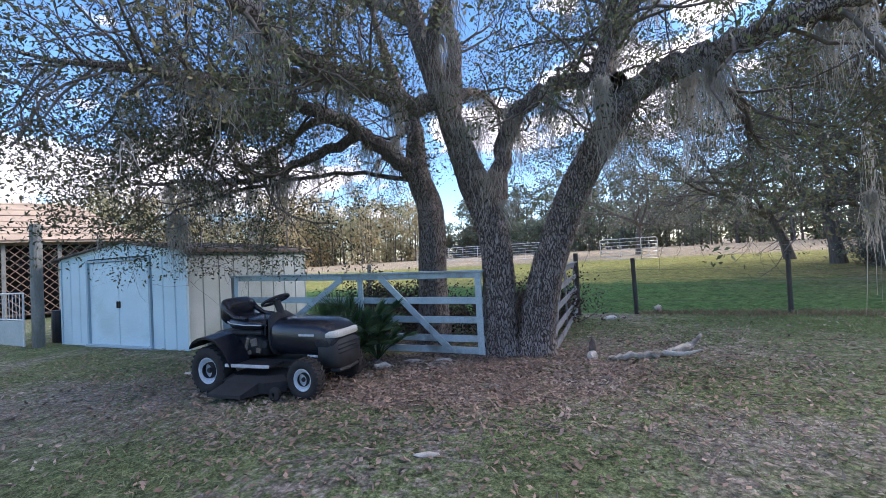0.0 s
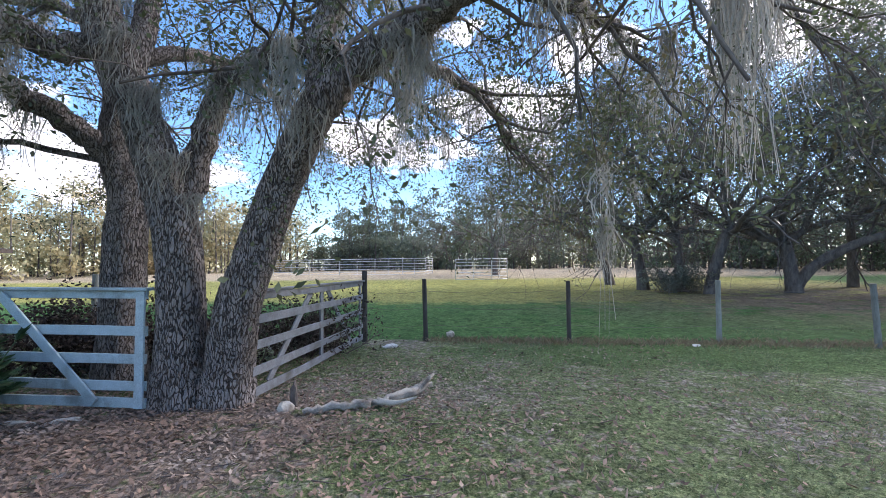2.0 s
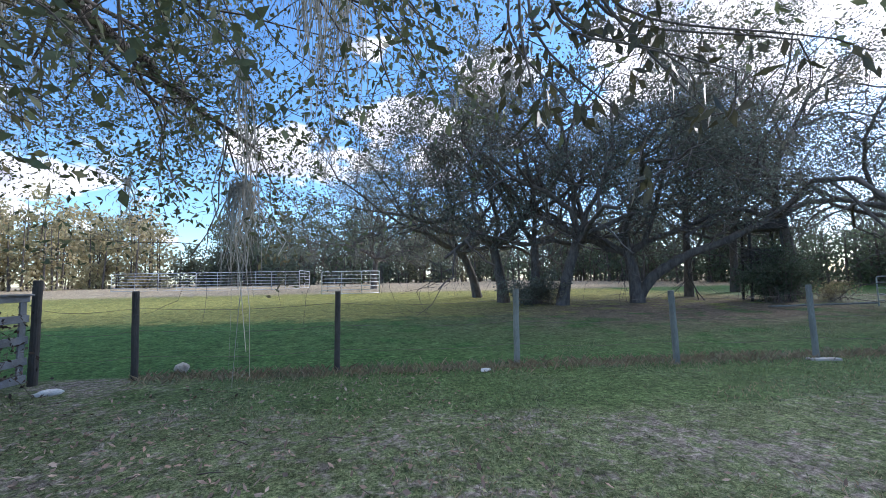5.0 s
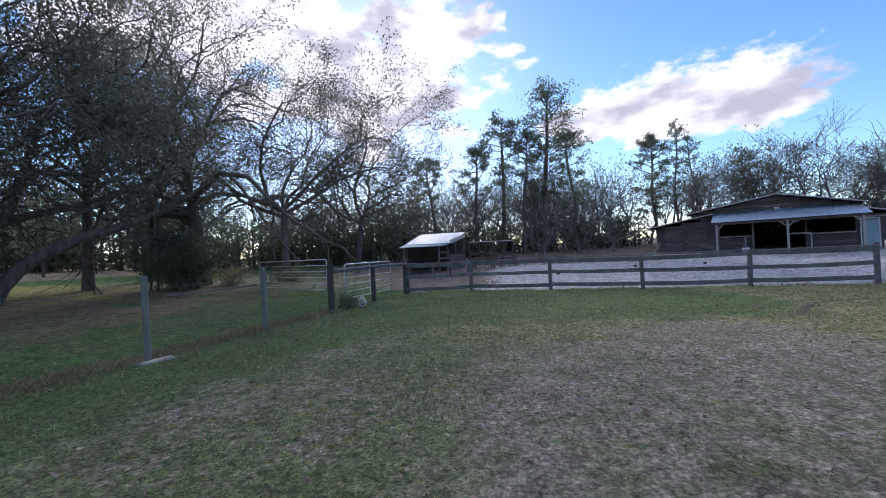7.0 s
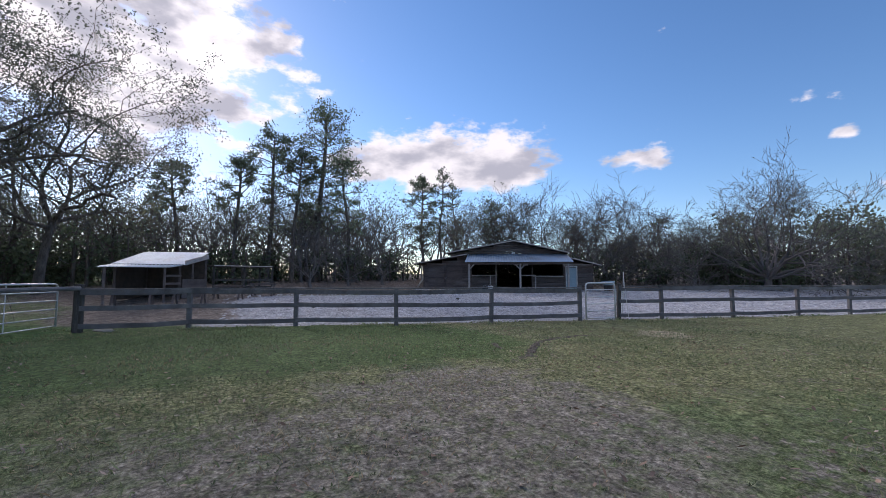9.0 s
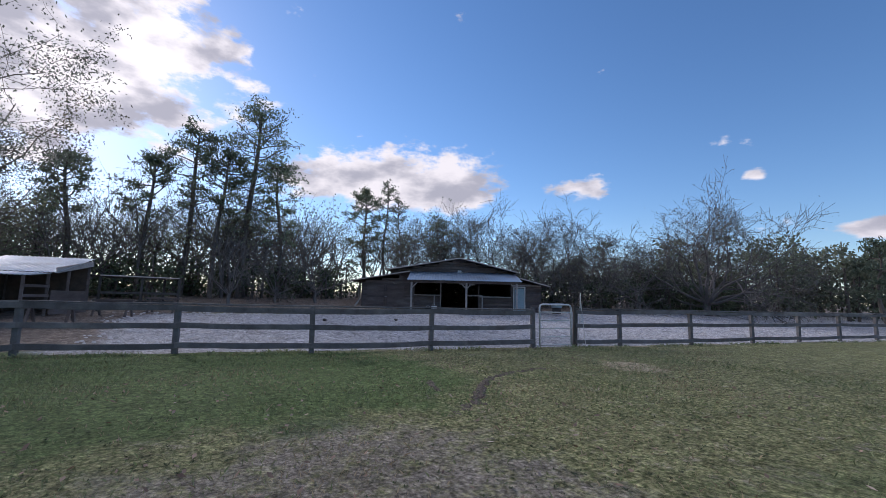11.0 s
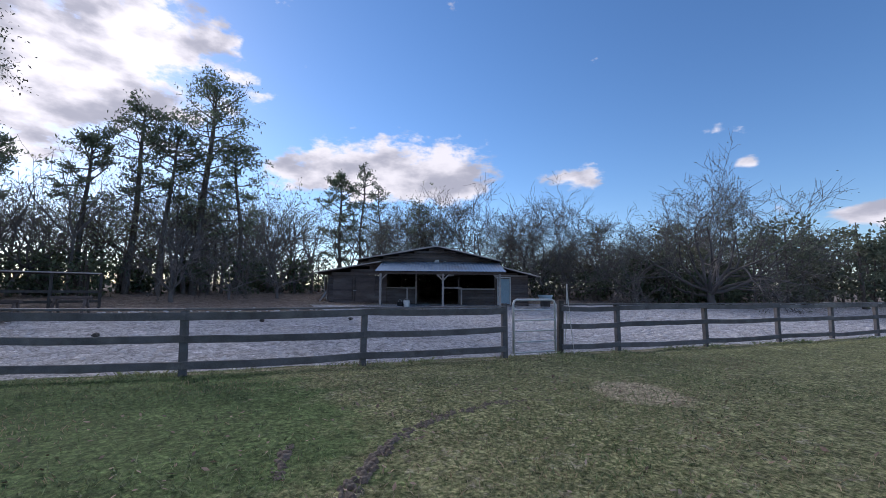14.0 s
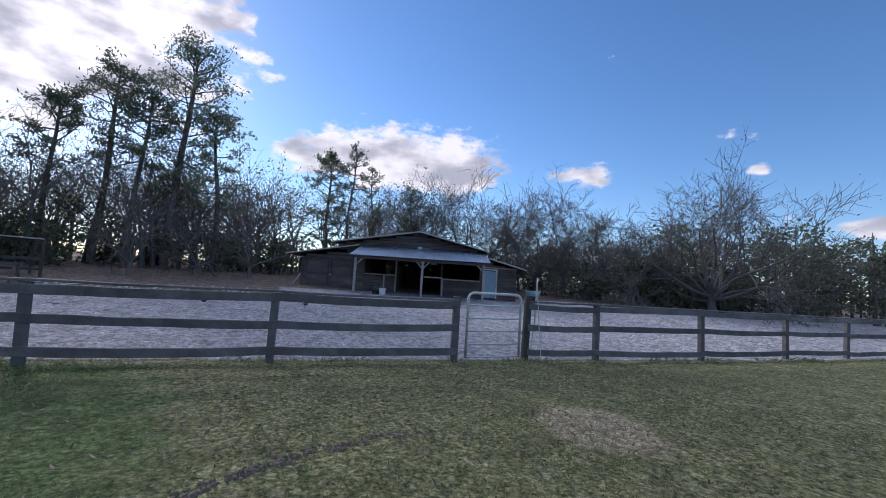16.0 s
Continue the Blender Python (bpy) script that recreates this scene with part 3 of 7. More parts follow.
def smooth_path(pts, radii, per=4):
    """A Catmull-Rom curve through a few points, with radii."""
    P = np.array(pts, float)
    R = np.array(radii, float)
    P2 = np.vstack([2 * P[0] - P[1], P, 2 * P[-1] - P[-2]])
    out, rr = [], []
    for i in range(len(P) - 1):
        a, b, c, d = P2[i:i + 4]
        for k in range(per):
            t = k / per
            out.append(0.5 * (2 * b + (c - a) * t + (2 * a - 5 * b + 4 * c - d) * t * t + (3 * b - a - 3 * c + d) * t ** 3))
            rr.append(R[i] * (1 - t) + R[i + 1] * t)
    out.append(P[-1])
    rr.append(R[-1])
    return np.array(out), np.array(rr)


def trunk_into(buf, P, R, rng, sides=22, rough=0.05):
    """A trunk or limb with lumps and flutes."""
    V, Q = tube(P, R, sides)
    V = V.reshape(len(P), sides, 3)
    ph = rng.uniform(0, 6, 3)
    ang = np.linspace(0, 2 * np.pi, sides, endpoint=False)
    f = 1 + rough * (np.sin(3 * ang + ph[0])[None] * 0.8 + np.sin(5 * ang + ph[1])[None] * 0.5) + rng.normal(size=(len(P), sides)) * rough * 0.5
    V = P[:, None] + (V - P[:, None]) * f[..., None]
    buf.add(V.reshape(-1, 3), Q)


def moss_into(buf, at, length, rng, strands=40, width=0.16):
    """A hanging beard of thin curling threads, thicker at the top."""
    for _ in range(strands):
        L = length * rng.uniform(0.25, 1.0) ** 1.3
        k = 5
        a = rng.uniform(0, 2 * np.pi)
        rad = width * rng.uniform(0, 1) ** 0.7
        p = at + np.array([np.cos(a) * rad, np.sin(a) * rad, rng.uniform(-0.05, 0.03)])
        pts = [p]
        for i in range(k):
            pts.append(pts[-1] + np.array([rng.normal() * 0.048 - np.cos(a) * rad * 0.12, rng.normal() * 0.048 - np.sin(a) * rad * 0.12, -L / k]))
        pts = np.array(pts)
        w = np.array([np.cos(a * 3), np.sin(a * 3), 0]) * rng.uniform(0.004, 0.009)
        tap = np.linspace(1, 0.35, k + 1)[:, None]
        V = np.concatenate([pts - w * tap, pts + w * tap])
        i = np.arange(k)
        buf.add(V, np.stack([i, i + 1, i + k + 2, i + k + 1], -1))


FIELD_N = np.array([0.285, 0.958])
LOT_N = np.array([0.969, -0.246])


def beyond_field(x, y):
    return (x - 4.6) * FIELD_N[0] + (y - 10.25) * FIELD_N[1]


def beyond_lot(x, y):
    return (x - 25.16) * LOT_N[0] + (y - 1.67) * LOT_N[1]


def height(x, y):
    """The lie of the land: a level yard, field and sand lot rising gently away from it."""
    d1, d2 = beyond_field(x, y), beyond_lot(x, y)
    soft = lambda d: 0.5 * (d + np.sqrt(d * d + 4.0)) - 0.3  # noqa: E731
    rise = lambda d, k: np.where(d < 40, k * d, k * 40 + (d - 40) * 0.012)  # noqa: E731
    h = np.maximum(rise(np.maximum(soft(d1), 0.0), 0.038), rise(np.maximum(soft(d2), 0.0), 0.052))
    return np.maximum(h - 0.04, 0.0) + 0.0 * x


def gz(x, y):
    return float(height(np.float64(x), np.float64(y)))

# ---- ground ----


def axis(lo, hi, step, far):
    core = list(np.arange(lo, hi + 1e-6, step))
    a, s = [lo], step
    while a[-1] > -far:
        s *= 1.22
        a.append(a[-1] - s)
    b, s = [hi], step
    while b[-1] < far:
        s *= 1.22
        b.append(b[-1] + s)
    return np.array(a[:0:-1] + core + b[1:])


def build_ground():
    xs, ys = axis(-14, 40, 0.36, 900), axis(-28, 26, 0.36, 900)
    X, Y = np.meshgrid(xs, ys, indexing="ij")
    rng = np.random.default_rng(5)
    Z = height(X, Y)
    lump = np.zeros_like(X)
    for k in range(14):
        a, f = rng.uniform(0, 6.3), rng.uniform(0.7, 3.2)
        lump += np.sin((X * np.cos(a) + Y * np.sin(a)) * f + rng.uniform(0, 6)) / 14
    near = np.exp(-(np.maximum(np.hypot(X - 12, Y) - 25, 0) / 10) ** 2)
    d1, d2 = beyond_field(X, Y), beyond_lot(X, Y)
    sig = lambda v, s=1.0: 1 / (1 + np.exp(-np.clip(v / s, -40, 40)))  # noqa: E731
    sandm = sig(d2 + 0.12, 0.12) * sig(14.5 - d2 + np.where(Y > -10, -4.0, 0), 0.8) * sig(-(Y - 1.5 - 0.2 * (X - 25)), 0.8)
    churn = rng.normal(size=X.shape) * 0.012 * sandm
    Z = Z + lump * 0.03 * near + churn
    buf = Buf()
    n, m = X.shape
    i, j = np.meshgrid(np.arange(n - 1), np.arange(m - 1), indexing="ij")
    buf.add(np.stack([X, Y, Z], -1).reshape(-1, 3), np.stack([i * m + j, (i + 1) * m + j, (i + 1) * m + j + 1, i * m + j + 1], -1).reshape(-1, 4))
    me = buf.mesh("ground", M_GROUND, smooth=True)
    field = sig(d1 - 0.2, 0.25) * sig(-(d2 - 1), 1.5) + sig(d1 - 14, 2.0) * sig(d2, 1.0)
    masks = {
        "litter": np.clip(np.exp(-(((X - 0.5) / 2.9) ** 2 + ((Y - 5.2) / 1.6) ** 2)) * 1.15, 0, 1),
        "bare": np.clip(0.78 * np.exp(-(((X - 15.2) / 3.4) ** 2 + ((Y + 2.2) / 1.8) ** 2)) + 0.6 * np.exp(-(((X - 9.5) / 3.5) ** 2 + ((Y - 1.2) / 2.2) ** 2)) + 0.5 * np.exp(-(((X - 14.5) / 3.2) ** 2 + ((Y - 1.0) / 2.0) ** 2)) + 0.55 * np.exp(-(((X - 3.5) / 3.0) ** 2 + ((Y - 2.5) / 1.6) ** 2)) + 0.6 * np.exp(-(((X + 4) / 4.0) ** 2 + ((Y - 4.0) / 2.5) ** 2)) , 0, 1),
        # where the lawn colour is brightened as if sunlit
        "sunny_lawn": np.clip(sig(d2 + 9.5, 1.3) * sig(3.5 - Y, 1.2) * 0.9, 0, 1),
        # greener grass, with shade painted in beside the board fence
        "green": np.clip(np.exp(-((d2 + 3.0) / 5.5) ** 2) * sig(Y + 5.5, 1.3) * sig(6 - Y, 1.0) * sig(X - 16.5, 0.9) + 0.9 * np.exp(-((d1 + 1.2) / 1.6) ** 2) * sig(X - 4.5, 1.2), 0, 1),
        "field": np.clip(field, 0, 1),
        "yellow": sig(d1 - 8.0, 2.5) * sig(30 - X, 4),
        "tan": sig(d1 - 25, 4.0) + 0 * X,
        "shade": np.clip(1.3 * np.exp(-((X - 23) / 10) ** 2 - ((Y - 14.5) / 5.5) ** 2), 0, 1),
        "sand": sandm,
        "earth": np.clip(sig(d2 - 0.25, 0.2) * (1 - sandm) * sig(d2 - 8.0, 1.5) * sig(-(d1 - 10), 2) + sig(d2 - 0.5, 0.3) * np.exp(-((Y - 3) / 3.0) ** 2), 0, 1),
        "straw": np.clip(np.exp(-(((X - 18.5) / 0.9) ** 2 + ((Y + 9.2) / 0.75) ** 2)) * 0.95 + np.exp(-(np.abs(d2 + 0.35) / 0.3) ** 2) * 0.55 * sig(-Y, 1.0), 0, 1),
    }
    for name, arr in masks.items():
        at = me.attributes.new(name, "FLOAT", "POINT")
        at.data.foreach_set("value", arr.astype(np.float32).ravel())
    return tagged(new("ground", me), "patchy lawn, leaf litter, pasture and pale sand lot", "ground", kind="structure")


build_ground()

# ---- trees ----


def sub(ob_name, buf, material, parent, label="", kind="", smooth=False):
    ob = new(ob_name, buf.mesh(ob_name, material, smooth))
    ob.parent = parent
    return tagged(ob, label, kind=kind)


def leafy_limbs(wood, tips, limbs, rng, every=0.33, L=1.5, depth=2, start=0.3, up=0.05):
    for P, R in limbs:
        seg = np.linalg.norm(np.diff(P, axis=0), axis=1)
        s = np.concatenate([[0], np.cumsum(seg)])
        d = s[-1] * start
        while d < s[-1]:
            i = min(np.searchsorted(s, d) - 1, len(P) - 2)
            i = max(i, 0)
            f = (d - s[i]) / (seg[i] + 1e-9)
            p = P[i] + (P[i + 1] - P[i]) * f
            t = (P[i + 1] - P[i]) / (seg[i] + 1e-9)
            nd = t * 0.45 + perp(t, rng)
            nd[2] += 0.1
            nd /= np.linalg.norm(nd)
            grow(wood, tips, p, nd, L * rng.uniform(0.6, 1.3), min(0.03, R[i] * 0.45), depth, rng, up=up, wob=0.4, kids=3, spread=0.95, shrink=0.68)
            d += every * rng.uniform(0.6, 1.4)


def main_oak(name, loc, trunks, limbs, seed, label, every, per_tip, moss_n, extra_moss=()):
    rng = np.random.default_rng(seed)
    tree = thing(name, loc, 0, label, "tree", "old oaks at the gate")
    o = np.array(loc)
    wood, twigs, tips, mossb = Buf(), Buf(), [], Buf()
    for pts, rad in trunks:
        P, R = smooth_path(np.array(pts) - o, rad, 6)
        trunk_into(wood, P, R, rng, 26, 0.05)
    lim = []
    for pts, rad in limbs:
        P, R = smooth_path(np.array(pts) - o, rad, 5)
        wob = rng.normal(size=P.shape) * 0.03
        wob[:2] = 0
        P = P + wob
        trunk_into(wood, P, R, rng, 14, 0.07)
        lim.append((P, R))
    leafy_limbs(twigs, tips, lim, rng, every)
    T = np.array(tips)
    T = T[T[:, 2] > 1.6]
    leaf = Buf()
    C = np.repeat(T, per_tip, 0) + rng.normal(size=(len(T) * per_tip, 3)) * 0.13
    leaves_into(leaf, C, 0.075, 0.032, rng)
    pool = np.concatenate([p[len(p) // 5:] for p, _ in lim])
    for _ in range(moss_n):
        p = pool[rng.integers(len(pool))] + rng.normal(size=3) * [0.12, 0.12, 0.03]
        moss_into(mossb, p, rng.uniform(0.35, 1.3), rng, int(rng.uniform(25, 70)), rng.uniform(0.06, 0.2))
    for _ in range(moss_n):
        p = T[rng.integers(len(T))]
        moss_into(mossb, p, rng.uniform(0.2, 0.8), rng, int(rng.uniform(12, 30)), rng.uniform(0.04, 0.12))
    for p, ln, st, wd in extra_moss:
        moss_into(mossb, np.array(p) - o, ln, rng, st, wd)
    sub("trunk", wood, M_BARK, tree, "deeply furrowed grey-brown bark", smooth=True)
    sub("limbwork", twigs, M_BARK_FAR, tree, "fine dark twigs", "stuff")
    sub("crown", leaf, M_LEAF, tree, "small dark evergreen oak leaves", "stuff")
    sub("spanish_moss", mossb, M_MOSS, tree, "grey hanging beards of moss", "stuff")
    return tree


A_STEM = [(1.06, 6.36, -0.15), (1.08, 6.32, 0.5), (1.10, 6.26, 1.06), (1.05, 6.24, 2.04), (0.80, 6.36, 2.86), (0.57, 6.32, 3.56), (0.38, 6.25, 4.21), (0.2, 6.16, 4.77), (0.0, 6.03, 5.42), (-0.13, 5.91, 6.05), (-0.3, 5.7, 7.6)]
C_STEM = [(1.62, 6.30, -0.15), (1.69, 6.22, 0.4), (1.80, 6.08, 1.1), (2.03, 6.0, 1.8), (2.31, 5.9, 2.55), (2.60, 5.68, 3.1), (2.84, 5.48, 3.5), (3.05, 5.52, 3.82), (3.3, 5.45, 4.04), (3.55, 5.24, 4.13)]
main_oak("oak_tree", (1.3, 6.35, 0.0),
         [(A_STEM, [0.42, 0.31, 0.275, 0.265, 0.28, 0.23, 0.205, 0.19, 0.17, 0.15, 0.08]), (C_STEM, [0.40, 0.30, 0.265, 0.25, 0.235, 0.225, 0.22, 0.205, 0.17, 0.05])],
         [([(0.45, 6.28, 4.2), (0.53, 6.59, 5.34), (0.41, 6.88, 6.58), (0.5, 7.6, 8.0)], [0.16, 0.13, 0.1, 0.05]),
          ([(0.27, 6.16, 4.42), (-0.09, 5.92, 4.27), (-0.48, 5.54, 4.31), (-0.81, 5.14, 4.36), (-1.27, 4.56, 4.49), (-1.54, 4.0, 4.54), (-1.72, 3.44, 4.73), (-2.2, 2.6, 5.0)], [0.17, 0.16, 0.15, 0.14, 0.12, 0.11, 0.09, 0.04]),
          ([(-0.49, 5.64, 4.39), (-1.39, 5.8, 4.69), (-2.22, 5.89, 5.01), (-3.06, 5.9, 5.0), (-4.14, 5.78, 5.16), (-5.26, 5.48, 5.34), (-6.5, 5.0, 5.2)], [0.13, 0.11, 0.1, 0.08, 0.06, 0.04, 0.02]),
          ([(1.0, 6.32, 2.4), (1.25, 6.45, 3.3), (1.46, 6.38, 3.99), (1.9, 6.24, 4.34), (2.41, 5.95, 4.37), (2.82, 5.75, 4.51), (2.97, 5.71, 5.1), (3.07, 5.68, 5.51), (3.3, 6.2, 7.0)], [0.2, 0.165, 0.15, 0.13, 0.12, 0.11, 0.1, 0.09, 0.04]),
          ([(2.86, 5.5, 3.55), (3.2, 5.55, 4.0), (3.6, 5.2, 4.14), (3.92, 4.68, 4.1), (4.17, 4.2, 4.06), (4.6, 3.85, 4.1), (5.4, 3.6, 4.25), (6.7, 3.8, 4.4), (8.2, 4.4, 4.2)], [0.21, 0.18, 0.165, 0.15, 0.13, 0.11, 0.09, 0.06, 0.02]),
          ([(2.82, 5.5, 3.5), (2.88, 5.6, 4.49), (3.16, 5.65, 5.13), (3.4, 5.57, 5.48), (4.2, 5.8, 6.6)], [0.16, 0.13, 0.1, 0.08, 0.03]),
          ([(3.6, 5.2, 4.15), (4.2, 5.6, 4.1), (5.0, 6.1, 3.9), (5.6, 6.9, 3.6), (6.4, 7.4, 3.1)], [0.09, 0.08, 0.06, 0.045, 0.02]),
          ([(4.4, 4.0, 4.1), (5.5, 4.6, 4.4), (6.6, 5.4, 4.6), (7.6, 6.0, 4.3)], [0.09, 0.07, 0.05, 0.02]),
          ([(-0.1, 5.95, 5.7), (-1.2, 6.6, 6.6), (-2.6, 7.0, 7.2)], [0.12, 0.08, 0.03]),
          ([(0.1, 6.1, 5.0), (0.6, 5.0, 5.8), (1.3, 4.0, 6.3)], [0.12, 0.08, 0.03]),
          ([(0.4, 6.4, 4.4), (0.9, 8.0, 5.2), (1.5, 10.0, 5.3), (2.2, 11.6, 5.0)], [0.12, 0.09, 0.05, 0.02]),
          ([(2.95, 5.3, 4.1), (3.4, 7.4, 5.0), (4.4, 9.2, 5.0), (5.4, 10.6, 4.6)], [0.12, 0.09, 0.05, 0.02])],
         11, "large old live oak with twin furrowed trunks and moss", 0.18, 9, 80,
         extra_moss=[((6.45, 5.7, 3.3), 2.9, 16, 0.05), ((6.45, 5.7, 2.3), 0.75, 110, 0.085), ((7.0, 4.2, 4.4), 2.2, 170, 0.15), ((6.1, 3.1, 4.3), 2.1, 170, 0.14), ((3.85, 5.2, 4.15), 1.7, 130, 0.12), ((2.6, 4.9, 4.0), 1.3, 110, 0.14), ((2.0, 5.9, 4.3), 1.3, 110, 0.14), ((3.9, 4.6, 4.0), 1.0, 100, 0.14), ((6.9, 4.9, 4.4), 1.5, 100, 0.12), ((-1.0, 4.9, 4.5), 0.8, 110, 0.07), ((7.2, 3.9, 4.3), 1.2, 90, 0.15),
                     ((1.0, 6.0, 3.1), 0.8, 120, 0.3), ((0.7, 6.05, 3.9), 0.9, 140, 0.3), ((0.4, 6.0, 4.6), 0.9, 120, 0.26), ((1.25, 6.15, 2.6), 0.6, 90, 0.24), ((2.75, 5.3, 3.4), 0.7, 90, 0.24), ((1.5, 6.2, 4.0), 0.9, 110, 0.2), ((-0.4, 5.5, 4.4), 1.1, 120, 0.2), ((0.2, 6.0, 5.4), 1.2, 130, 0.25)])
main_oak("oak_tree", (-0.24, 7.9, 0.0),
         [([(-0.28, 7.9, -0.15), (-0.27, 7.85, 0.91), (-0.22, 7.8, 2.16), (-0.27, 7.95, 2.78), (-0.49, 8.0, 3.51), (-0.5, 7.98, 4.38), (-0.71, 7.94, 5.0), (-0.99, 7.98, 5.8), (-1.4, 8.2, 7.4)], [0.38, 0.29, 0.27, 0.265, 0.24, 0.17, 0.15, 0.12, 0.05])],
         [([(-0.49, 7.98, 3.4), (-0.91, 7.7, 3.79), (-1.37, 7.27, 4.13), (-1.89, 6.79, 4.43), (-2.59, 6.16, 4.55), (-3.15, 5.38, 4.6), (-3.59, 4.69, 4.46), (-4.6, 3.8, 4.4)], [0.19, 0.165, 0.15, 0.13, 0.11, 0.085, 0.06, 0.02]),
          ([(-1.48, 7.24, 4.13), (-2.33, 6.94, 3.68), (-3.18, 6.75, 3.37), (-4.13, 6.41, 3.27), (-5.4, 6.3, 3.3)], [0.11, 0.085, 0.06, 0.045, 0.02]),
          ([(-0.9, 7.95, 5.5), (-2.2, 8.6, 6.1), (-4.0, 8.8, 6.2)], [0.1, 0.07, 0.02]),
          ([(-0.5, 8.0, 4.4), (-1.0, 9.8, 5.0), (-2.0, 11.6, 4.9), (-3.0, 13.0, 4.5)], [0.11, 0.08, 0.05, 0.02]),
          ([(-0.49, 7.98, 3.3), (-1.8, 7.6, 3.5), (-3.2, 7.0, 3.25), (-4.4, 6.4, 2.85), (-5.2, 6.2, 2.5)], [0.05, 0.042, 0.035, 0.025, 0.01]),
          ([(-2.5, 6.25, 4.55), (-4.0, 6.8, 4.4), (-5.6, 7.2, 4.0), (-7.0, 7.4, 3.6)], [0.08, 0.06, 0.045, 0.02]),
          ([(-1.9, 6.8, 4.4), (-3.2, 7.9, 4.4), (-4.6, 8.8, 4.1), (-6.4, 9.2, 3.7)], [0.08, 0.06, 0.045, 0.02])],
         12, "old live oak with dark furrowed trunk behind the gate", 0.17, 9, 50).location = (-0.18, 7.5, 0.0)


def near_sprig():
    """Twigs of large drooping leaves that hang low over the path."""
    rng = np.random.default_rng(31)
    tw = thing("hanging_oak_bough", (8.2, 4.4, 4.2), 0, "low bough of large drooping brownish-green leaves", "bough")
    wood, leaf, tips = Buf(), Buf(), []
    o = np.array([8.2, 4.4, 4.2])
    for mid, end in (((8.0, 3.8, 2.75), (8.12, 3.25, 2.02)), ((8.1, 3.7, 2.8), (8.3, 3.0, 2.2)), ((7.9, 3.9, 2.8), (7.85, 3.35, 2.15)), ((8.3, 3.6, 2.8), (8.5, 2.9, 2.3)),
                     ((8.4, 3.6, 2.85), (8.72, 2.9, 2.35)), ((7.9, 3.8, 2.8), (7.7, 3.4, 2.2)), ((8.0, 3.6, 2.7), (8.0, 3.05, 2.25)), ((8.2, 3.5, 2.75), (8.4, 3.2, 2.15))):
        e, md = np.array(end) - o, np.array(mid) - o
        P, R = smooth_path([(0, 0, 0), md * 0.5 + [0.05, 0, 0.15], md, e], [0.014, 0.011, 0.008, 0.003], 5)
        wood.add(*tube(P, R, 5))
        for q in P[9::2]:
            grow(wood, tips, q, e / np.linalg.norm(e) * 0.6 + perp(e, rng) * 0.7, 0.2, 0.004, 0, rng, up=-0.3, wob=0.4)
    T = np.array(tips)
    C = np.repeat(T, 2, 0) + rng.normal(size=(len(T) * 2, 3)) * 0.03
    leaves_into(leaf, C, 0.095, 0.034, rng, droop=1.7)
    sub("stem", wood, M_BARK_FAR, tw, "", "stuff")
    sub("leaves", leaf, M_LEAF_BIG, tw, "large drooping oak leaves", "stuff")


near_sprig()


def field_oak(x, y, h, spread, seed, lean=(0, 0), r=0.22, fork=0.25, limbs=8, per=18, size=0.14, extra=(), moss=14, low=0.0, label="spreading live oak in the pasture", bark=None, leafm=None):
    rng = np.random.default_rng(seed)
    z = gz(x, y)
    tree = thing("oak_tree", (x, y, z), 0, label, "tree", "pasture oaks")
    wood, tips, leaf, mossb = Buf(), [], Buf(), Buf()
    top = np.array([lean[0], lean[1], h * fork])
    P, R = smooth_path([(0, 0, -0.2), (lean[0] * 0.25, lean[1] * 0.25, h * fork * 0.35), tuple(top * [0.65, 0.65, 0.72]), tuple(top)], [r * 1.35, r, r * 0.9, r * 0.8], 5)
    trunk_into(wood, P, R, rng, 14, 0.06)
    ang0 = rng.uniform(0, 6.3)
    for k in range(limbs):
        a = ang0 + 2 * math.pi * k / limbs + rng.uniform(-0.35, 0.35)
        el = (0.15, 1.0, 0.45, 1.2, 0.25, 0.8, 0.5, 1.1)[k % 8] + rng.uniform(-0.12, 0.12)
        d = np.array([math.cos(a) * math.cos(el), math.sin(a) * math.cos(el), math.sin(el)])
        L = spread * 0.60 * math.cos(el) + (h - h * fork) * 0.60 * math.sin(el)
        grow(wood, tips, top.copy() - [0, 0, rng.uniform(0, 0.15) * h * fork], d, L, r * 0.55, 3, rng, up=0.07, wob=0.46, kids=4, spread=1.0, shrink=0.62, least=0.009)
    for pts, rad in extra:
        P, R = smooth_path(np.array(pts) - [x, y, z], rad, 5)
        trunk_into(wood, P, R, rng, 10, 0.08)
        leafy_limbs(wood, tips, [(P, R)], rng, 0.5, 2.0, 2, 0.4)
    T = np.array(tips)
    T = T[T[:, 2] > h * 0.22 + low]
    T = T[rng.uniform(size=len(T)) < 0.05 + 1.05 * T[:, 2] / h]
    C = np.repeat(T, per, 0) + rng.normal(size=(len(T) * per, 3)) * 0.24
    leaves_into(leaf, C, size, size * 0.5, rng)
    for _ in range(moss):
        moss_into(mossb, T[rng.integers(len(T))], rng.uniform(0.5, 1.6), rng, 26, 0.16)
    sub("trunk", wood, bark or M_BARK_FAR, tree, "dark rough trunk and limbs", smooth=True)
    sub("crown", leaf, leafm or M_LEAF_FIELD, tree, "dense small grey-green leaves, paled to stand for haze", "stuff")
    if moss:
        sub("spanish_moss", mossb, M_MOSS, tree, "grey hanging moss", "stuff")
    return tree


field_oak(17.7, 24.8, 11.0, 6.5, 41, (-0.8, 0.4), 0.24, label="leaning live oak standing alone in the pasture")
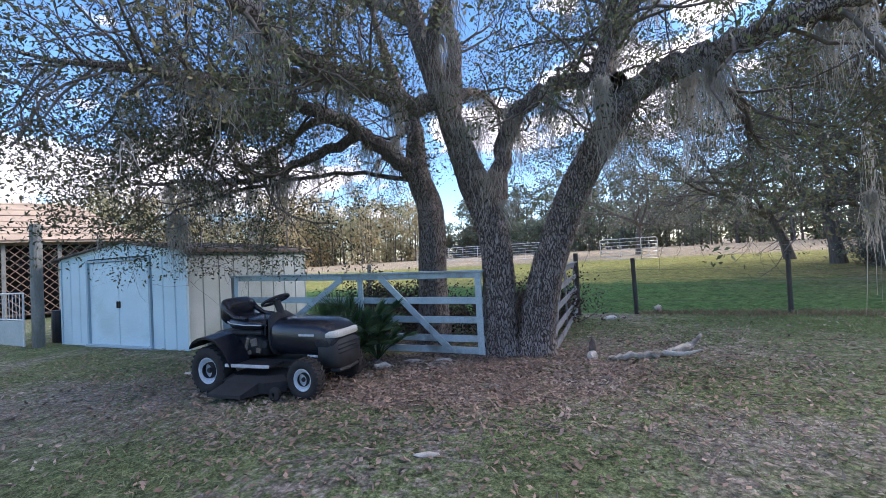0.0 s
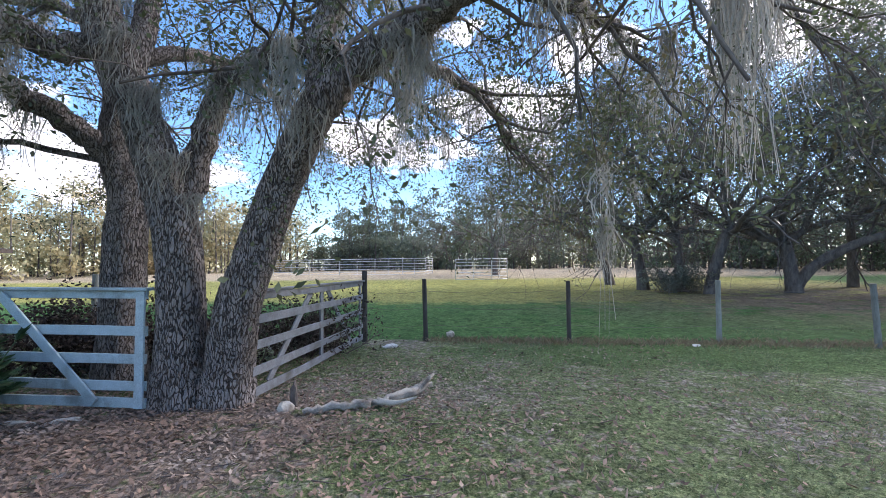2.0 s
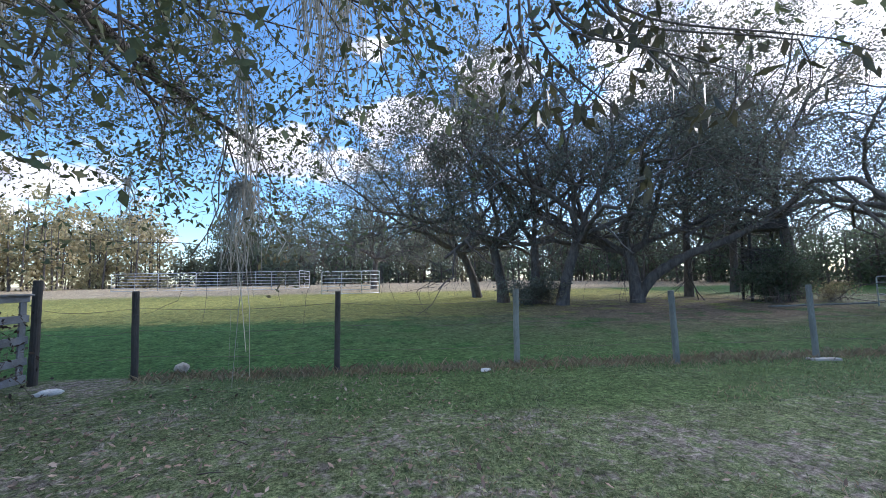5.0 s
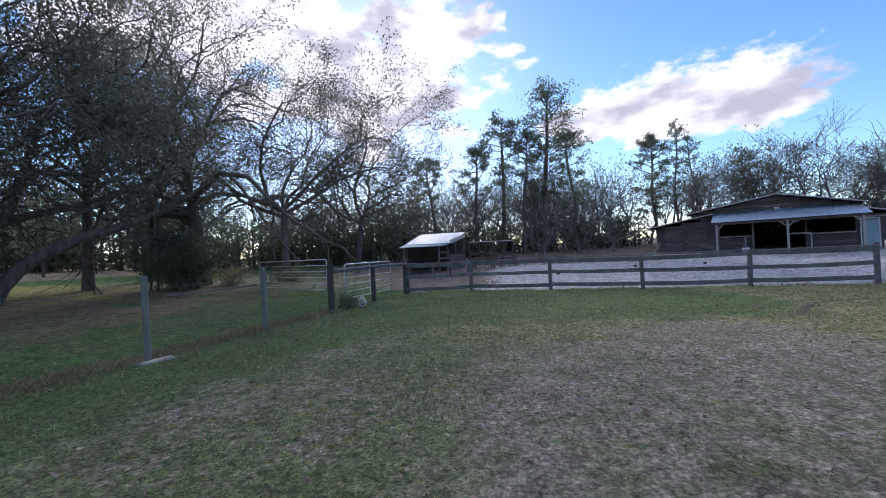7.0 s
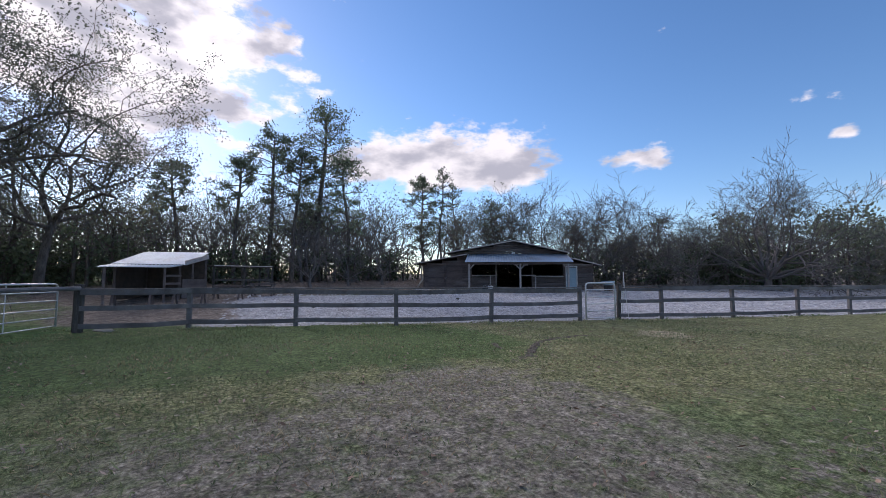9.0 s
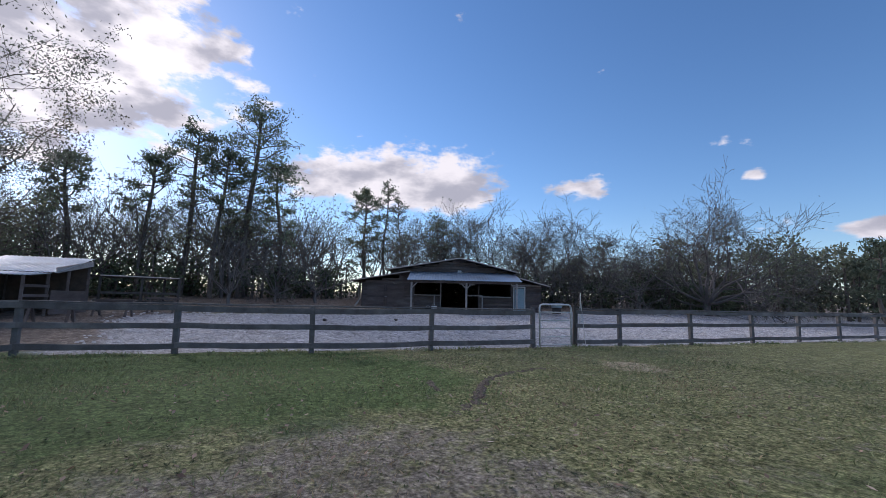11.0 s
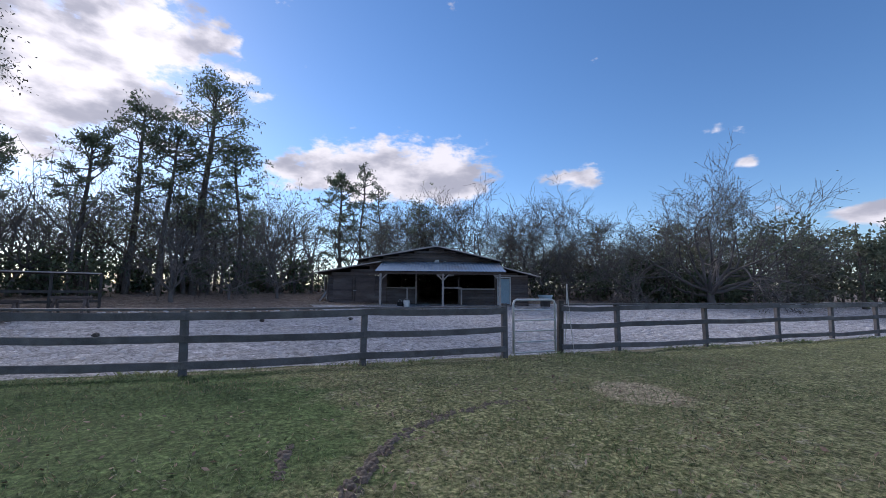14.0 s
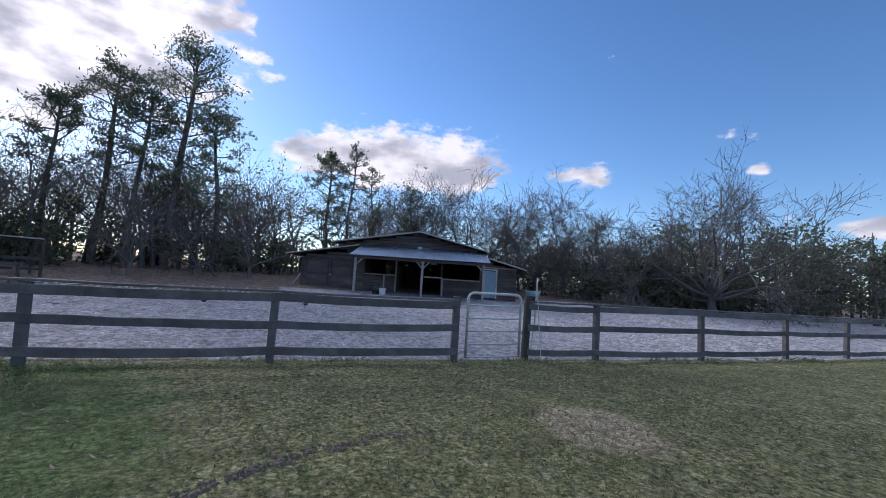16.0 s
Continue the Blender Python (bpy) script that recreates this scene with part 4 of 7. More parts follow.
field_oak(17.3, 20.9, 12.3, 7.0, 42, (-0.5, 0.2), 0.26, label="multi-stemmed live oak with brush at its foot")
field_oak(18.3, 19.5, 12.8, 6.0, 43, (0.3, 0.5), 0.22, limbs=6, label="multi-stemmed live oak with brush at its foot")
field_oak(18.6, 18.0, 12.6, 7.0, 44, (0.9, -0.3), 0.24, label="multi-stemmed live oak with brush at its foot")
field_oak(22.5, 17.4, 12.2, 6.5, 45, (-0.15, 0.3), 0.28, fork=0.2, low=0.6, label="live oak with a long low leaning limb",
          extra=[([(22.5, 17.4, 0.6), (23.0, 16.9, 1.6), (24.0, 16.0, 2.5), (25.2, 15.0, 3.1), (26.6, 14.0, 4.0), (27.8, 13.0, 5.2)], [0.26, 0.23, 0.2, 0.17, 0.12, 0.05])])
field_oak(27.6, 18.8, 12.0, 5.0, 46, (0.1, 0.0), 0.19, fork=0.4, low=0.9, label="straight slim live oak in the pasture")
field_oak(30.5, 15.2, 15.5, 9.0, 47, (-0.5, 0.3), 0.27, fork=0.3, limbs=9, per=20, low=0.8, label="tall spreading live oak beside the hunting stand")
field_oak(34.0, 12.5, 13.8, 8.0, 48, (0.6, 0.2), 0.22, fork=0.32, label="spreading live oak behind the metal gates")
field_oak(33.0, 20.0, 12.5, 7.0, 49, (0.2, 0.0), 0.22, fork=0.35, label="spreading live oak at the edge of the woods")
field_oak(39.5, 9.5, 12.0, 7.5, 50, (0.5, -0.3), 0.2, fork=0.32, per=13, label="half-bare spreading oak at the edge of the woods")
field_oak(14.6, 40.0, 11.5, 6.5, 51, (0.3, 0.2), 0.24, fork=0.25, moss=4, label="dense rounded live oak across the pasture")


def pine_into(wood, leaf, base, h, rng, r=0.2, crown=0.5, wide=2.6, boughs=None, needle=0.26, tuft=36):
    """A tall pine: bare stem, crooked boughs and flat pads of needles at their ends."""
    base = np.array(base, float)
    k1, k2 = rng.normal(size=3) * [0.18, 0.18, 0], rng.normal(size=3) * [0.3, 0.3, 0]
    P, R = smooth_path([base + [0, 0, -0.2], base + k1 + [0, 0, h * 0.4], base + k2 + [0, 0, h * 0.75], base + k2 * 1.2 + [0, 0, h * 0.97]], [r * 1.2, r * 0.9, r * 0.6, 0.04], 6)
    wood.add(*tube(P, R, 8))
    n = boughs or int(30 * crown * h / 7)
    for k in range(n):
        g = (k + rng.uniform(0, 1)) / n
        f = 1 - crown * g
        i = min(int(f * (len(P) - 1)), len(P) - 2)
        p = P[i] + (P[i + 1] - P[i]) * (f * (len(P) - 1) - i)
        a = k * 2.4 + rng.uniform(-0.5, 0.5)
        L = wide * rng.uniform(0.45, 1.0) * (0.30 + 0.70 * math.sin(min(1.0, g * 1.35 + 0.1) * math.pi * 0.62)) * (1.0 if g < 0.75 else 0.75)
        d = np.array([math.cos(a), math.sin(a), 0.75 - 0.95 * g + rng.normal() * 0.15])
        tips = []
        grow(wood, tips, p, d / np.linalg.norm(d), L, 0.05, 1, rng, up=0.16, wob=0.3, kids=3, spread=0.75, shrink=0.5, least=0.014)
        for q in tips[3::4] + tips[1::8]:
            m = int(tuft * rng.uniform(0.6, 1.3))
            C = q + rng.normal(size=(m, 3)) * np.array([0.27, 0.27, 0.13]) * wide / 2.8
            leaves_into(leaf, C, needle, needle * 0.36, rng, droop=-0.5)
    q = P[-1] + rng.normal(size=(tuft * 3, 3)) * [0.3, 0.3, 0.25]
    leaves_into(leaf, q, needle, needle * 0.36, rng, droop=-0.5)


def pine(x, y, top, seed, r=0.2, crown=0.5, wide=2.6):
    rng = np.random.default_rng(seed)
    z = gz(x, y)
    tree = thing("pine_tree", (x, y, z), 0, "tall pine with bare trunk and tufted layered crown", "tree", "tall pines")
    wood, leaf = Buf(), Buf()
    pine_into(wood, leaf, (0, 0, 0), top - z, rng, r, crown, wide)
    sub("trunk", wood, M_BARK_FAR, tree, "straight scaly brown trunk")
    sub("crown", leaf, M_PINE, tree, "tufts of long green needles", "stuff")


for px, py, ptop, pseed, pr, pcrown, pwide in ((46.8, -5.3, 15.0, 61, 0.22, 0.70, 3.4), (47.9, -1.7, 13.4, 62, 0.18, 0.58, 2.8), (46.4, -7.85, 11.4, 64, 0.15, 0.68, 2.3), (51.0, -17.0, 11.7, 63, 0.15, 0.78, 1.8),
                                                (47.8, 0.6, 10.6, 65, 0.15, 0.55, 2.0), (46.0, -3.4, 11.2, 66, 0.15, 0.5, 2.1), (47.3, 4.4, 9.9, 67, 0.15, 0.5, 1.9), (20.0, -39.0, 5.4, 68, 0.12, 0.7, 1.6)):
    pine(px, py, ptop, pseed, pr, pcrown, pwide)

def bare_tree(x, y, h, spread, seed, r=0.16, depth=4, kids=4, leafy=0, fork=0.12, limbs=7, label="bare grey many-branched winter tree"):
    rng = np.random.default_rng(seed)
    z = gz(x, y)
    tree = thing("bare_tree", (x, y, z), 0, label, "tree", "bare trees")
    wood, tips = Buf(), []
    trunk_into(wood, *smooth_path([(0, 0, -0.2), (0.1, 0.05, h * fork * 0.5), (0.1, 0, h * fork)], [r * 1.2, r, r * 0.9], 4), rng, 10, 0.06)
    for k in range(limbs):
        a = 2.4 * k + rng.uniform(-0.3, 0.3)
        el = 0.12 + 1.3 * k / (limbs - 1)
        d = np.array([math.cos(a) * math.cos(el), math.sin(a) * math.cos(el), math.sin(el)])
        grow(wood, tips, np.array([0.1, 0, h * fork * rng.uniform(0.7, 1)]), d, spread * 0.245 * math.cos(el) + h * 0.385 * math.sin(el), r * 0.5, depth, rng, up=0.05, wob=0.32, kids=kids, spread=0.85, shrink=0.64, least=0.014)
    sub("limbwork", wood, M_TWIG, tree, "pale grey trunk and fine twigs", "stuff", True)
    if leafy:
        T = np.array(tips)
        leaf = Buf()
        C = T[rng.integers(len(T), size=leafy)] + rng.normal(size=(leafy, 3)) * 0.15
        leaves_into(leaf, C, 0.12, 0.07, rng)
        sub("crown", leaf, M_WOODS, tree, "sparse remaining leaves", "stuff")


bare_tree(28.6, -34.8, 9.6, 13.0, 71, 0.24, kids=4, leafy=3500, fork=0.10, limbs=14)
bare_tree(34.9, -31.2, 8.2, 8.0, 72, 0.17, leafy=900)
bare_tree(38.5, -29.0, 9.0, 8.0, 73, 0.17, leafy=900)
bare_tree(42.8, -26.5, 10.0, 8.5, 74, 0.18, leafy=900)
bare_tree(47.5, -22.0, 9.4, 6.5, 75, 0.15, leafy=1200)
bare_tree(32.0, -31.5, 6.0, 8.0, 76, 0.13, leafy=1500)
bare_tree(42.0, -9.5, 6.0, 4.5, 77, 0.10, depth=3, label="pale slim bare tree at the wood's edge")
bare_tree(40.5, -4.0, 5.5, 4.0, 78, 0.10, depth=3, label="pale slim bare tree at the wood's edge")
bare_tree(41.5, -6.8, 5.0, 4.0, 79, 0.08, depth=3, label="pale slim bare tree at the wood's edge")


def woods(name, spots, seed, material, label, n_leaf, leaf_size, tall, trunk_mat=None, round_=True, trunk_r=0.12, wide=2.2, base=0.15):
    """A stretch of woods: many trunks and clumps of leaves in one piece."""
    rng = np.random.default_rng(seed)
    wood, leaf = Buf(), Buf()
    for x, y in spots:
        z = gz(x, y)
        h = tall * rng.uniform(0.65, 1.15)
        lx, ly = rng.normal(size=2) * h * 0.03
        P = np.array([(x, y, z - 0.2), (x + lx * 0.5, y + ly * 0.5, z + h * 0.45), (x + lx, y + ly, z + h * 0.95)])
        wood.add(*tube(P, np.array([trunk_r, trunk_r * 0.75, 0.02]) * rng.uniform(0.7, 1.3), 5))
        clumps = int(rng.uniform(6, 11))
        for _ in range(clumps):
            f = rng.uniform(base, 1.0)
            rad = wide * (0.35 + 0.65 * math.sin(math.pi * min(1, 0.15 + 0.85 * (1 - f)) if round_ else 1.2)) * rng.uniform(0.4, 1.0)
            a = rng.uniform(0, 6.3)
            c = np.array([x + lx * f + math.cos(a) * rad * 0.8, y + ly * f + math.sin(a) * rad * 0.8, z + h * f])
            if rng.uniform() < 0.6:
                wood.add(*tube(np.array([[x + lx * f * 0.8, y + ly * f * 0.8, z + h * max(f - 0.12, 0.05)], (c + [x, y, z + h * f]) / 2, c]), np.array([0.04, 0.025, 0.01]), 3))
            k = max(int(n_leaf / clumps), 3)
            C = c + rng.normal(size=(k, 3)) * np.array([0.42, 0.42, 0.30]) * wide * 0.55
            C = C[C[:, 2] > gz(x, y) + 0.1]
            leaves_into(leaf, C, leaf_size, leaf_size * 0.6, rng)
    twig = Buf()
    for x, y in spots[::2]:
        z = gz(x, y)
        for _ in range(13):
            a, r_ = rng.uniform(0, 6.3), rng.uniform(0, wide)
            p = np.array([x + math.cos(a) * r_, y + math.sin(a) * r_, z + tall * rng.uniform(0.15, 0.95)])
            d = np.array([math.cos(a) * 0.6, math.sin(a) * 0.6, rng.uniform(-0.2, 0.9)]) * rng.uniform(0.6, 1.5)
            twig.add(*tube(np.array([p, p + d * 0.5 + rng.normal(size=3) * 0.1, p + d]), np.array([0.022, 0.015, 0.006]), 3))
    root = thing(name, (0, 0, 0), 0, label, "woods", kind="stuff")
    sub("twigs", twig, M_TWIG, root, kind="stuff")
    sub("trunks", wood, trunk_mat or M_BARK_FAR, root, kind="stuff")
    sub("leaves", leaf, material, root, kind="stuff")


def scatter(n, seed, az0, az1, r0, r1, cx=12.0, cy=0.0):
    rng = np.random.default_rng(seed)
    a = np.radians(rng.uniform(az0, az1, n))
    r = rng.uniform(r0, r1, n)
    return list(zip(cx + np.cos(a) * r, cy + np.sin(a) * r))


def band(n, seed, p0, p1, depth):
    """Spots along a line on the plan, scattered to one side over a depth."""
    rng = np.random.default_rng(seed)
    p0, p1 = np.array(p0, float), np.array(p1, float)
    t = (p1 - p0) / np.linalg.norm(p1 - p0)
    nrm = np.array([-t[1], t[0]])
    f, g = rng.uniform(0, 1, n), rng.uniform(0, 1, n)
    return [tuple(p0 + (p1 - p0) * a + nrm * b * depth) for a, b in zip(f, g)]


def mixed_woods(name, spots, seed, label, tall, shares, leafy=420, leaf_size=0.2):
    """Woods seen from nearer: bare hardwoods, leafy oaks and slim pines, each with limbs of its own."""
    rng = np.random.default_rng(seed)
    grey, dark, leaf, needles = Buf(), Buf(), Buf(), Buf()
    for x, y in spots:
        z = gz(x, y)
        h = tall(x, y) * rng.uniform(0.72, 1.12)
        kind = rng.uniform()
        if kind < shares[0]:
            pine_into(dark, needles, (x, y, z), h * 1.1, rng, 0.10, 0.72, 1.5, boughs=26, needle=0.22, tuft=15)
            continue
        wood = grey if kind < shares[1] else dark
        tips = []
        lean = rng.normal(size=2) * 0.4
        fork = rng.uniform(0.12, 0.4) * h
        P, R = smooth_path([(x, y, z - 0.2), (x + lean[0] * 0.4, y + lean[1] * 0.4, z + fork * 0.5), (x + lean[0], y + lean[1], z + fork)], [0.13, 0.10, 0.085], 3)
        wood.add(*tube(P, R, 6))
        for k in range(5):
            a = k * 1.26 + rng.uniform(-0.4, 0.4)
            el = rng.uniform(0.45, 1.35)
            d = np.array([math.cos(a) * math.cos(el), math.sin(a) * math.cos(el), math.sin(el)])
            grow(wood, tips, P[-1], d, (h - fork) * 0.54, 0.055, 2, rng, up=0.1, wob=0.3, kids=4, spread=0.8, shrink=0.62, least=0.013)
        T = np.array(tips)
        m = leafy if kind >= shares[1] else leafy // 7
        C = T[rng.integers(len(T), size=m)] + rng.normal(size=(m, 3)) * 0.2
        leaves_into(leaf, C, leaf_size, leaf_size * 0.55, rng)
    root = thing(name, (0, 0, 0), 0, label, "woods", kind="stuff")
    for nm, b, mt in (("grey_limbwork", grey, M_TWIG), ("dark_limbwork", dark, M_BARK_FAR), ("leaves", leaf, M_WOODS), ("needles", needles, M_PINE)):
        if b.n:
            sub(nm, b, mt, root, kind="stuff")


# woods behind the barn and the sand lot
mixed_woods("woods_east", band(60, 81, (33, -38), (49, -16), -13) + band(62, 82, (49, -16), (44, 3), -12), 83, "bare hardwoods and slim pines behind the barn", lambda x, y: 8.8 if y > -12 else 9.2 if y > -31 else 5.8, (0.05, 0.70))
mixed_woods("woods_northeast", band(62, 88, (45, 3), (46, 34), -14), 89, "mixed winter woods behind the pasture oaks", lambda x, y: 8.0, (0.14, 0.62))
woods("woods_undergrowth", band(95, 84, (22, -42), (46, -17), -8) + band(60, 85, (47, -16), (43, 4), -8) + band(44, 86, (44, 4), (46, 30), -10), 87, M_BUSH, "dark evergreen undergrowth along the woods", 220, 0.28, 2.6, wide=1.6, base=0.05)
woods("woods_northeast_low", band(70, 106, (45, 6), (40, 40), -9) + band(30, 107, (40, 38), (40, 60), -10), 108, M_BUSH, "dark evergreen thicket behind the pasture oaks", 340, 0.3, 4.6, wide=2.0, base=0.02)
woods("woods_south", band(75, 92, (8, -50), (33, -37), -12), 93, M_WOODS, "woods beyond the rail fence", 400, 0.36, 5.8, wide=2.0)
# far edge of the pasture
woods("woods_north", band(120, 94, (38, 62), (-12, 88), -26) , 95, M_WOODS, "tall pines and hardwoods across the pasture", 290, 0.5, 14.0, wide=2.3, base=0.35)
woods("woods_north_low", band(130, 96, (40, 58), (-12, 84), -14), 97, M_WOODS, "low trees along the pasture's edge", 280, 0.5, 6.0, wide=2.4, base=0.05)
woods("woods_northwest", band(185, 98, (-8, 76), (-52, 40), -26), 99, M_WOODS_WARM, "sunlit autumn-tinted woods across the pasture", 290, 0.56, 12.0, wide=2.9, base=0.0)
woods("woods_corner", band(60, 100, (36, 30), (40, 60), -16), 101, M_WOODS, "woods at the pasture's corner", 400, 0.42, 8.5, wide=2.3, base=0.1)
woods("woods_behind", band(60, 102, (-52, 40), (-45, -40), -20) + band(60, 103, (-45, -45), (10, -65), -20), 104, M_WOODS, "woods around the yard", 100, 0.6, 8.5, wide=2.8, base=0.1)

# ---- fences and gates ----
WIRE_POSTS = [(4.58, 10.25, 1.42, 0.055), (7.66, 9.41, 1.35, 0.05), (10.64, 8.58, 1.33, 0.055), (13.13, 7.47, 1.25, 0.055), (15.57, 6.71, 1.3, 0.05), (17.96, 6.06, 1.3, 0.06)]


def wire_fence():
    rng = random.Random(3)
    o = Vector((4.58, 10.25, 0))
    f = thing("wire_fence", o, 0, "wire pasture fence on weathered round posts", "fence")
    mats = [M_POST_DARK, M_POST_DARK, M_POST, M_POST, M_POST, M_POST]
    for (x, y, h, r), m in zip(WIRE_POSTS, mats):
        p = part("post", round_post(r, h, rng, lean=(rng.uniform(-0.03, 0.03), rng.uniform(-0.03, 0.03))), m, f, smooth=False)
        p.location = (x - o.x, y - o.y, gz(x, y))
    ends = [(3.19, 10.49)] + [(x, y) for x, y, *_ in WIRE_POSTS] + [(20.5, 5.48)]
    for z in (0.35, 0.75, 1.12):
        pts = []
        for (x0, y0), (x1, y1) in zip(ends, ends[1:]):
            for k in range(4):
                t = k / 4
                pts.append((x0 + (x1 - x0) * t - o.x, y0 + (y1 - y0) * t - o.y + 0.05, z + 0.03 - 0.06 * 4 * t * (1 - t) + rng.uniform(-0.01, 0.01)))
        part("wire", tube_bm(pts, 0.003, 4), M_WIRE, f)


wire_fence()
RAIL_POSTS = [(24.98, 4.02), (25.16, 1.67), (24.35, -1.08), (23.3, -3.8), (22.7, -6.75), (21.93, -9.73)]
RAIL_POSTS_2 = [(21.71, -11.27), (21.3, -12.92), (20.57, -15.83), (19.9, -18.83), (19.31, -21.4), (18.75, -24.0), (18.2, -26.7), (17.6, -29.4), (17.0, -32.2), (16.4, -35.0)]


def rail_fence(posts, seed, heights, label, rails, cap):
    rng = random.Random(seed)
    o = Vector((*posts[0], 0))
    f = thing("rail_fence", o, 0, label, "fence", "board fence round the sand lot")
    for i, ((x, y), h) in enumerate(zip(posts, heights)):
        dark = M_POST_DARK if h > 1.17 and i == 0 else M_RAIL
        p = part("post", box((0, 0, h / 2 - 0.1), (0.11, 0.12, h + 0.2), 0.012, rng.uniform(-6, 6)), dark, f)
        p.location = (x - o.x, y - o.y, 0)
        p.rotation_euler = (rng.uniform(-0.02, 0.02), rng.uniform(-0.02, 0.02), -0.25)
    for (p0, h0), (p1, h1) in zip(zip(posts, heights), zip(posts[1:], heights[1:])):
        a, b = Vector((*p0, 0)) - o, Vector((*p1, 0)) - o
        out = Vector((-0.969, 0.246, 0)) * 0.075
        for z, hh in rails:
            j0, j1 = rng.uniform(-0.025, 0.025), rng.uniform(-0.025, 0.025)
            part("rail", worn_board(a + out + Vector((0, 0, z + j0)), b + out + Vector((0, 0, z + j1)), 0.035, hh, rng, rng.uniform(0, 0.03)), M_RAIL, f)
        part("cap_rail", worn_board(a + Vector((0, 0, cap)), b + Vector((0, 0, cap)), 0.15, 0.035, rng, 0.01), M_RAIL, f)
    return f


rail_fence(RAIL_POSTS, 7, [1.22, 1.08, 1.08, 1.07, 1.07, 1.17], "weathered grey three-rail board fence", ((0.17, 0.13), (0.60, 0.125), (1.0, 0.13)), 1.10)
rail_fence(RAIL_POSTS_2, 8, [1.23, 1.13, 1.17, 1.13, 1.13, 1.13, 1.13, 1.13, 1.13, 1.13], "weathered grey three-rail board fence", ((0.16, 0.12), (0.65, 0.12), (1.06, 0.11)), 1.14)


def corner_fence():
    """The pole fence that leads from the wire fence to the board fence."""
    rng = random.Random(9)
    o = Vector((20.5, 5.47, 0))
    f = thing("pole_fence", o, 0, "dark posts with a peeled pole rail", "fence")
    spots = [(20.5, 5.47, 1.25, 0.09), (22.9, 4.85, 1.22, 0.075), (25.0, 4.1, 1.22, 0.09)]
    for x, y, h, r in spots:
        p = part("post", round_post(r, h, rng), M_POST_DARK, f)
        p.location = (x - o.x, y - o.y, 0)
    P, R = smooth_path([(0.02, -0.09, 1.1), (2.4, -0.72, 1.12), (4.5, -1.43, 1.12)], [0.06, 0.055, 0.05], 5)
    part("pole_rail", tube_bm(P, 0.055, 10), M_RAIL, f)
    return f


corner_fence()


def tube_gate(name, p0, p1, height_, bars, r=0.022, uprights=1, rounded=True, label="", group="", z0=0.0, bar_r=0.017):
    """A welded tube gate between two points on the plan, with rounded top corners."""
    a, b = Vector((*p0, 0)), Vector((*p1, 0))
    w = (b - a).length
    rz = math.degrees(math.atan2(b.y - a.y, b.x - a.x))
    g = thing(name, (a.x, a.y, z0), rz, label, "gate", group)
    c = 0.1 if rounded else 0.02
    lo, hi = 0.07, height_
    path = [(0, 0, lo), (0, 0, hi - c), (c * 0.3, 0, hi - c * 0.3), (c, 0, hi), (w - c, 0, hi), (w - c * 0.3, 0, hi - c * 0.3), (w, 0, hi - c), (w, 0, lo)]
    part("gate_frame", tube_bm(path, r, 8), M_STEEL, g, smooth=True)
    for k in range(bars):
        z = lo + (hi - lo) * k / bars + 0.01
        part("crossbar", tube_bm([(0, 0, z), (w, 0, z)], bar_r, 7), M_STEEL, g, smooth=True)
    for k in range(uprights):
        x = w * (k + 1) / (uprights + 1)
        part("upright", box((x, 0, (lo + hi) / 2), (0.03, 0.015, hi - lo), 0.003), M_STEEL, g)
    return g


g = tube_gate("walk_gate", (21.88, -9.95), (21.70, -11.1), 1.25, 5, 0.026, 0, True, "galvanised tube walk gate, closed, in the board fence")
part("latch_chain", tube_bm([(1.13, 0.02, 0.55), (1.2, 0.04, 0.5), (1.26, 0.03, 0.56)], 0.009, 5), M_POST_DARK, g)
# the slim pole leaning on the gate post
st = thing("pale_pole", (21.62, -11.42, 0), 0, "slim pale pole leaning on the gate post", "pole")
part("pole", tube_bm([(0.1, 0, 0), (0.02, -0.02, 0.8), (-0.02, 0.0, 1.62)], 0.014, 7), M_WHITE, st)
part("pole", tube_bm([(-0.1, -0.12, 0), (-0.05, -0.05, 0.8), (-0.02, 0.01, 1.6)], 0.01, 7), M_WHITE, st)
tube_gate("pasture_gate", (28.8, 11.5), (25.15, 7.1), 1.25, 5, 0.024, 0, True, "long galvanised tube gate into the pasture", "pasture gates", gz(27, 9.3))
tube_gate("pasture_gate", (23.3, 5.9), (26.4, 4.9), 1.22, 5, 0.024, 1, True, "long galvanised tube gate behind the pole rail", "pasture gates", 0.0)


def panel_run(pts, h, label, bars=6):
    for p0, p1 in zip(pts, pts[1:]):
        tube_gate("corral_panel", p0, p1, h, bars, 0.03, 1, True, label, "corral panels in the pasture", gz((p0[0] + p1[0]) / 2, (p0[1] + p1[1]) / 2), 0.022)


panel_run([(9.5, 33.2), (12.1, 31.9), (13.5, 32.5)], 1.65, "silver steel corral panel in the pasture")
panel_run([(-8.0, 50.0), (-4.0, 48.8), (-0.5, 46.5), (3.2, 44.9), (6.0, 43.7), (8.4, 43.9), (9.5, 47.0)], 1.7, "silver steel corral panel in the pasture")


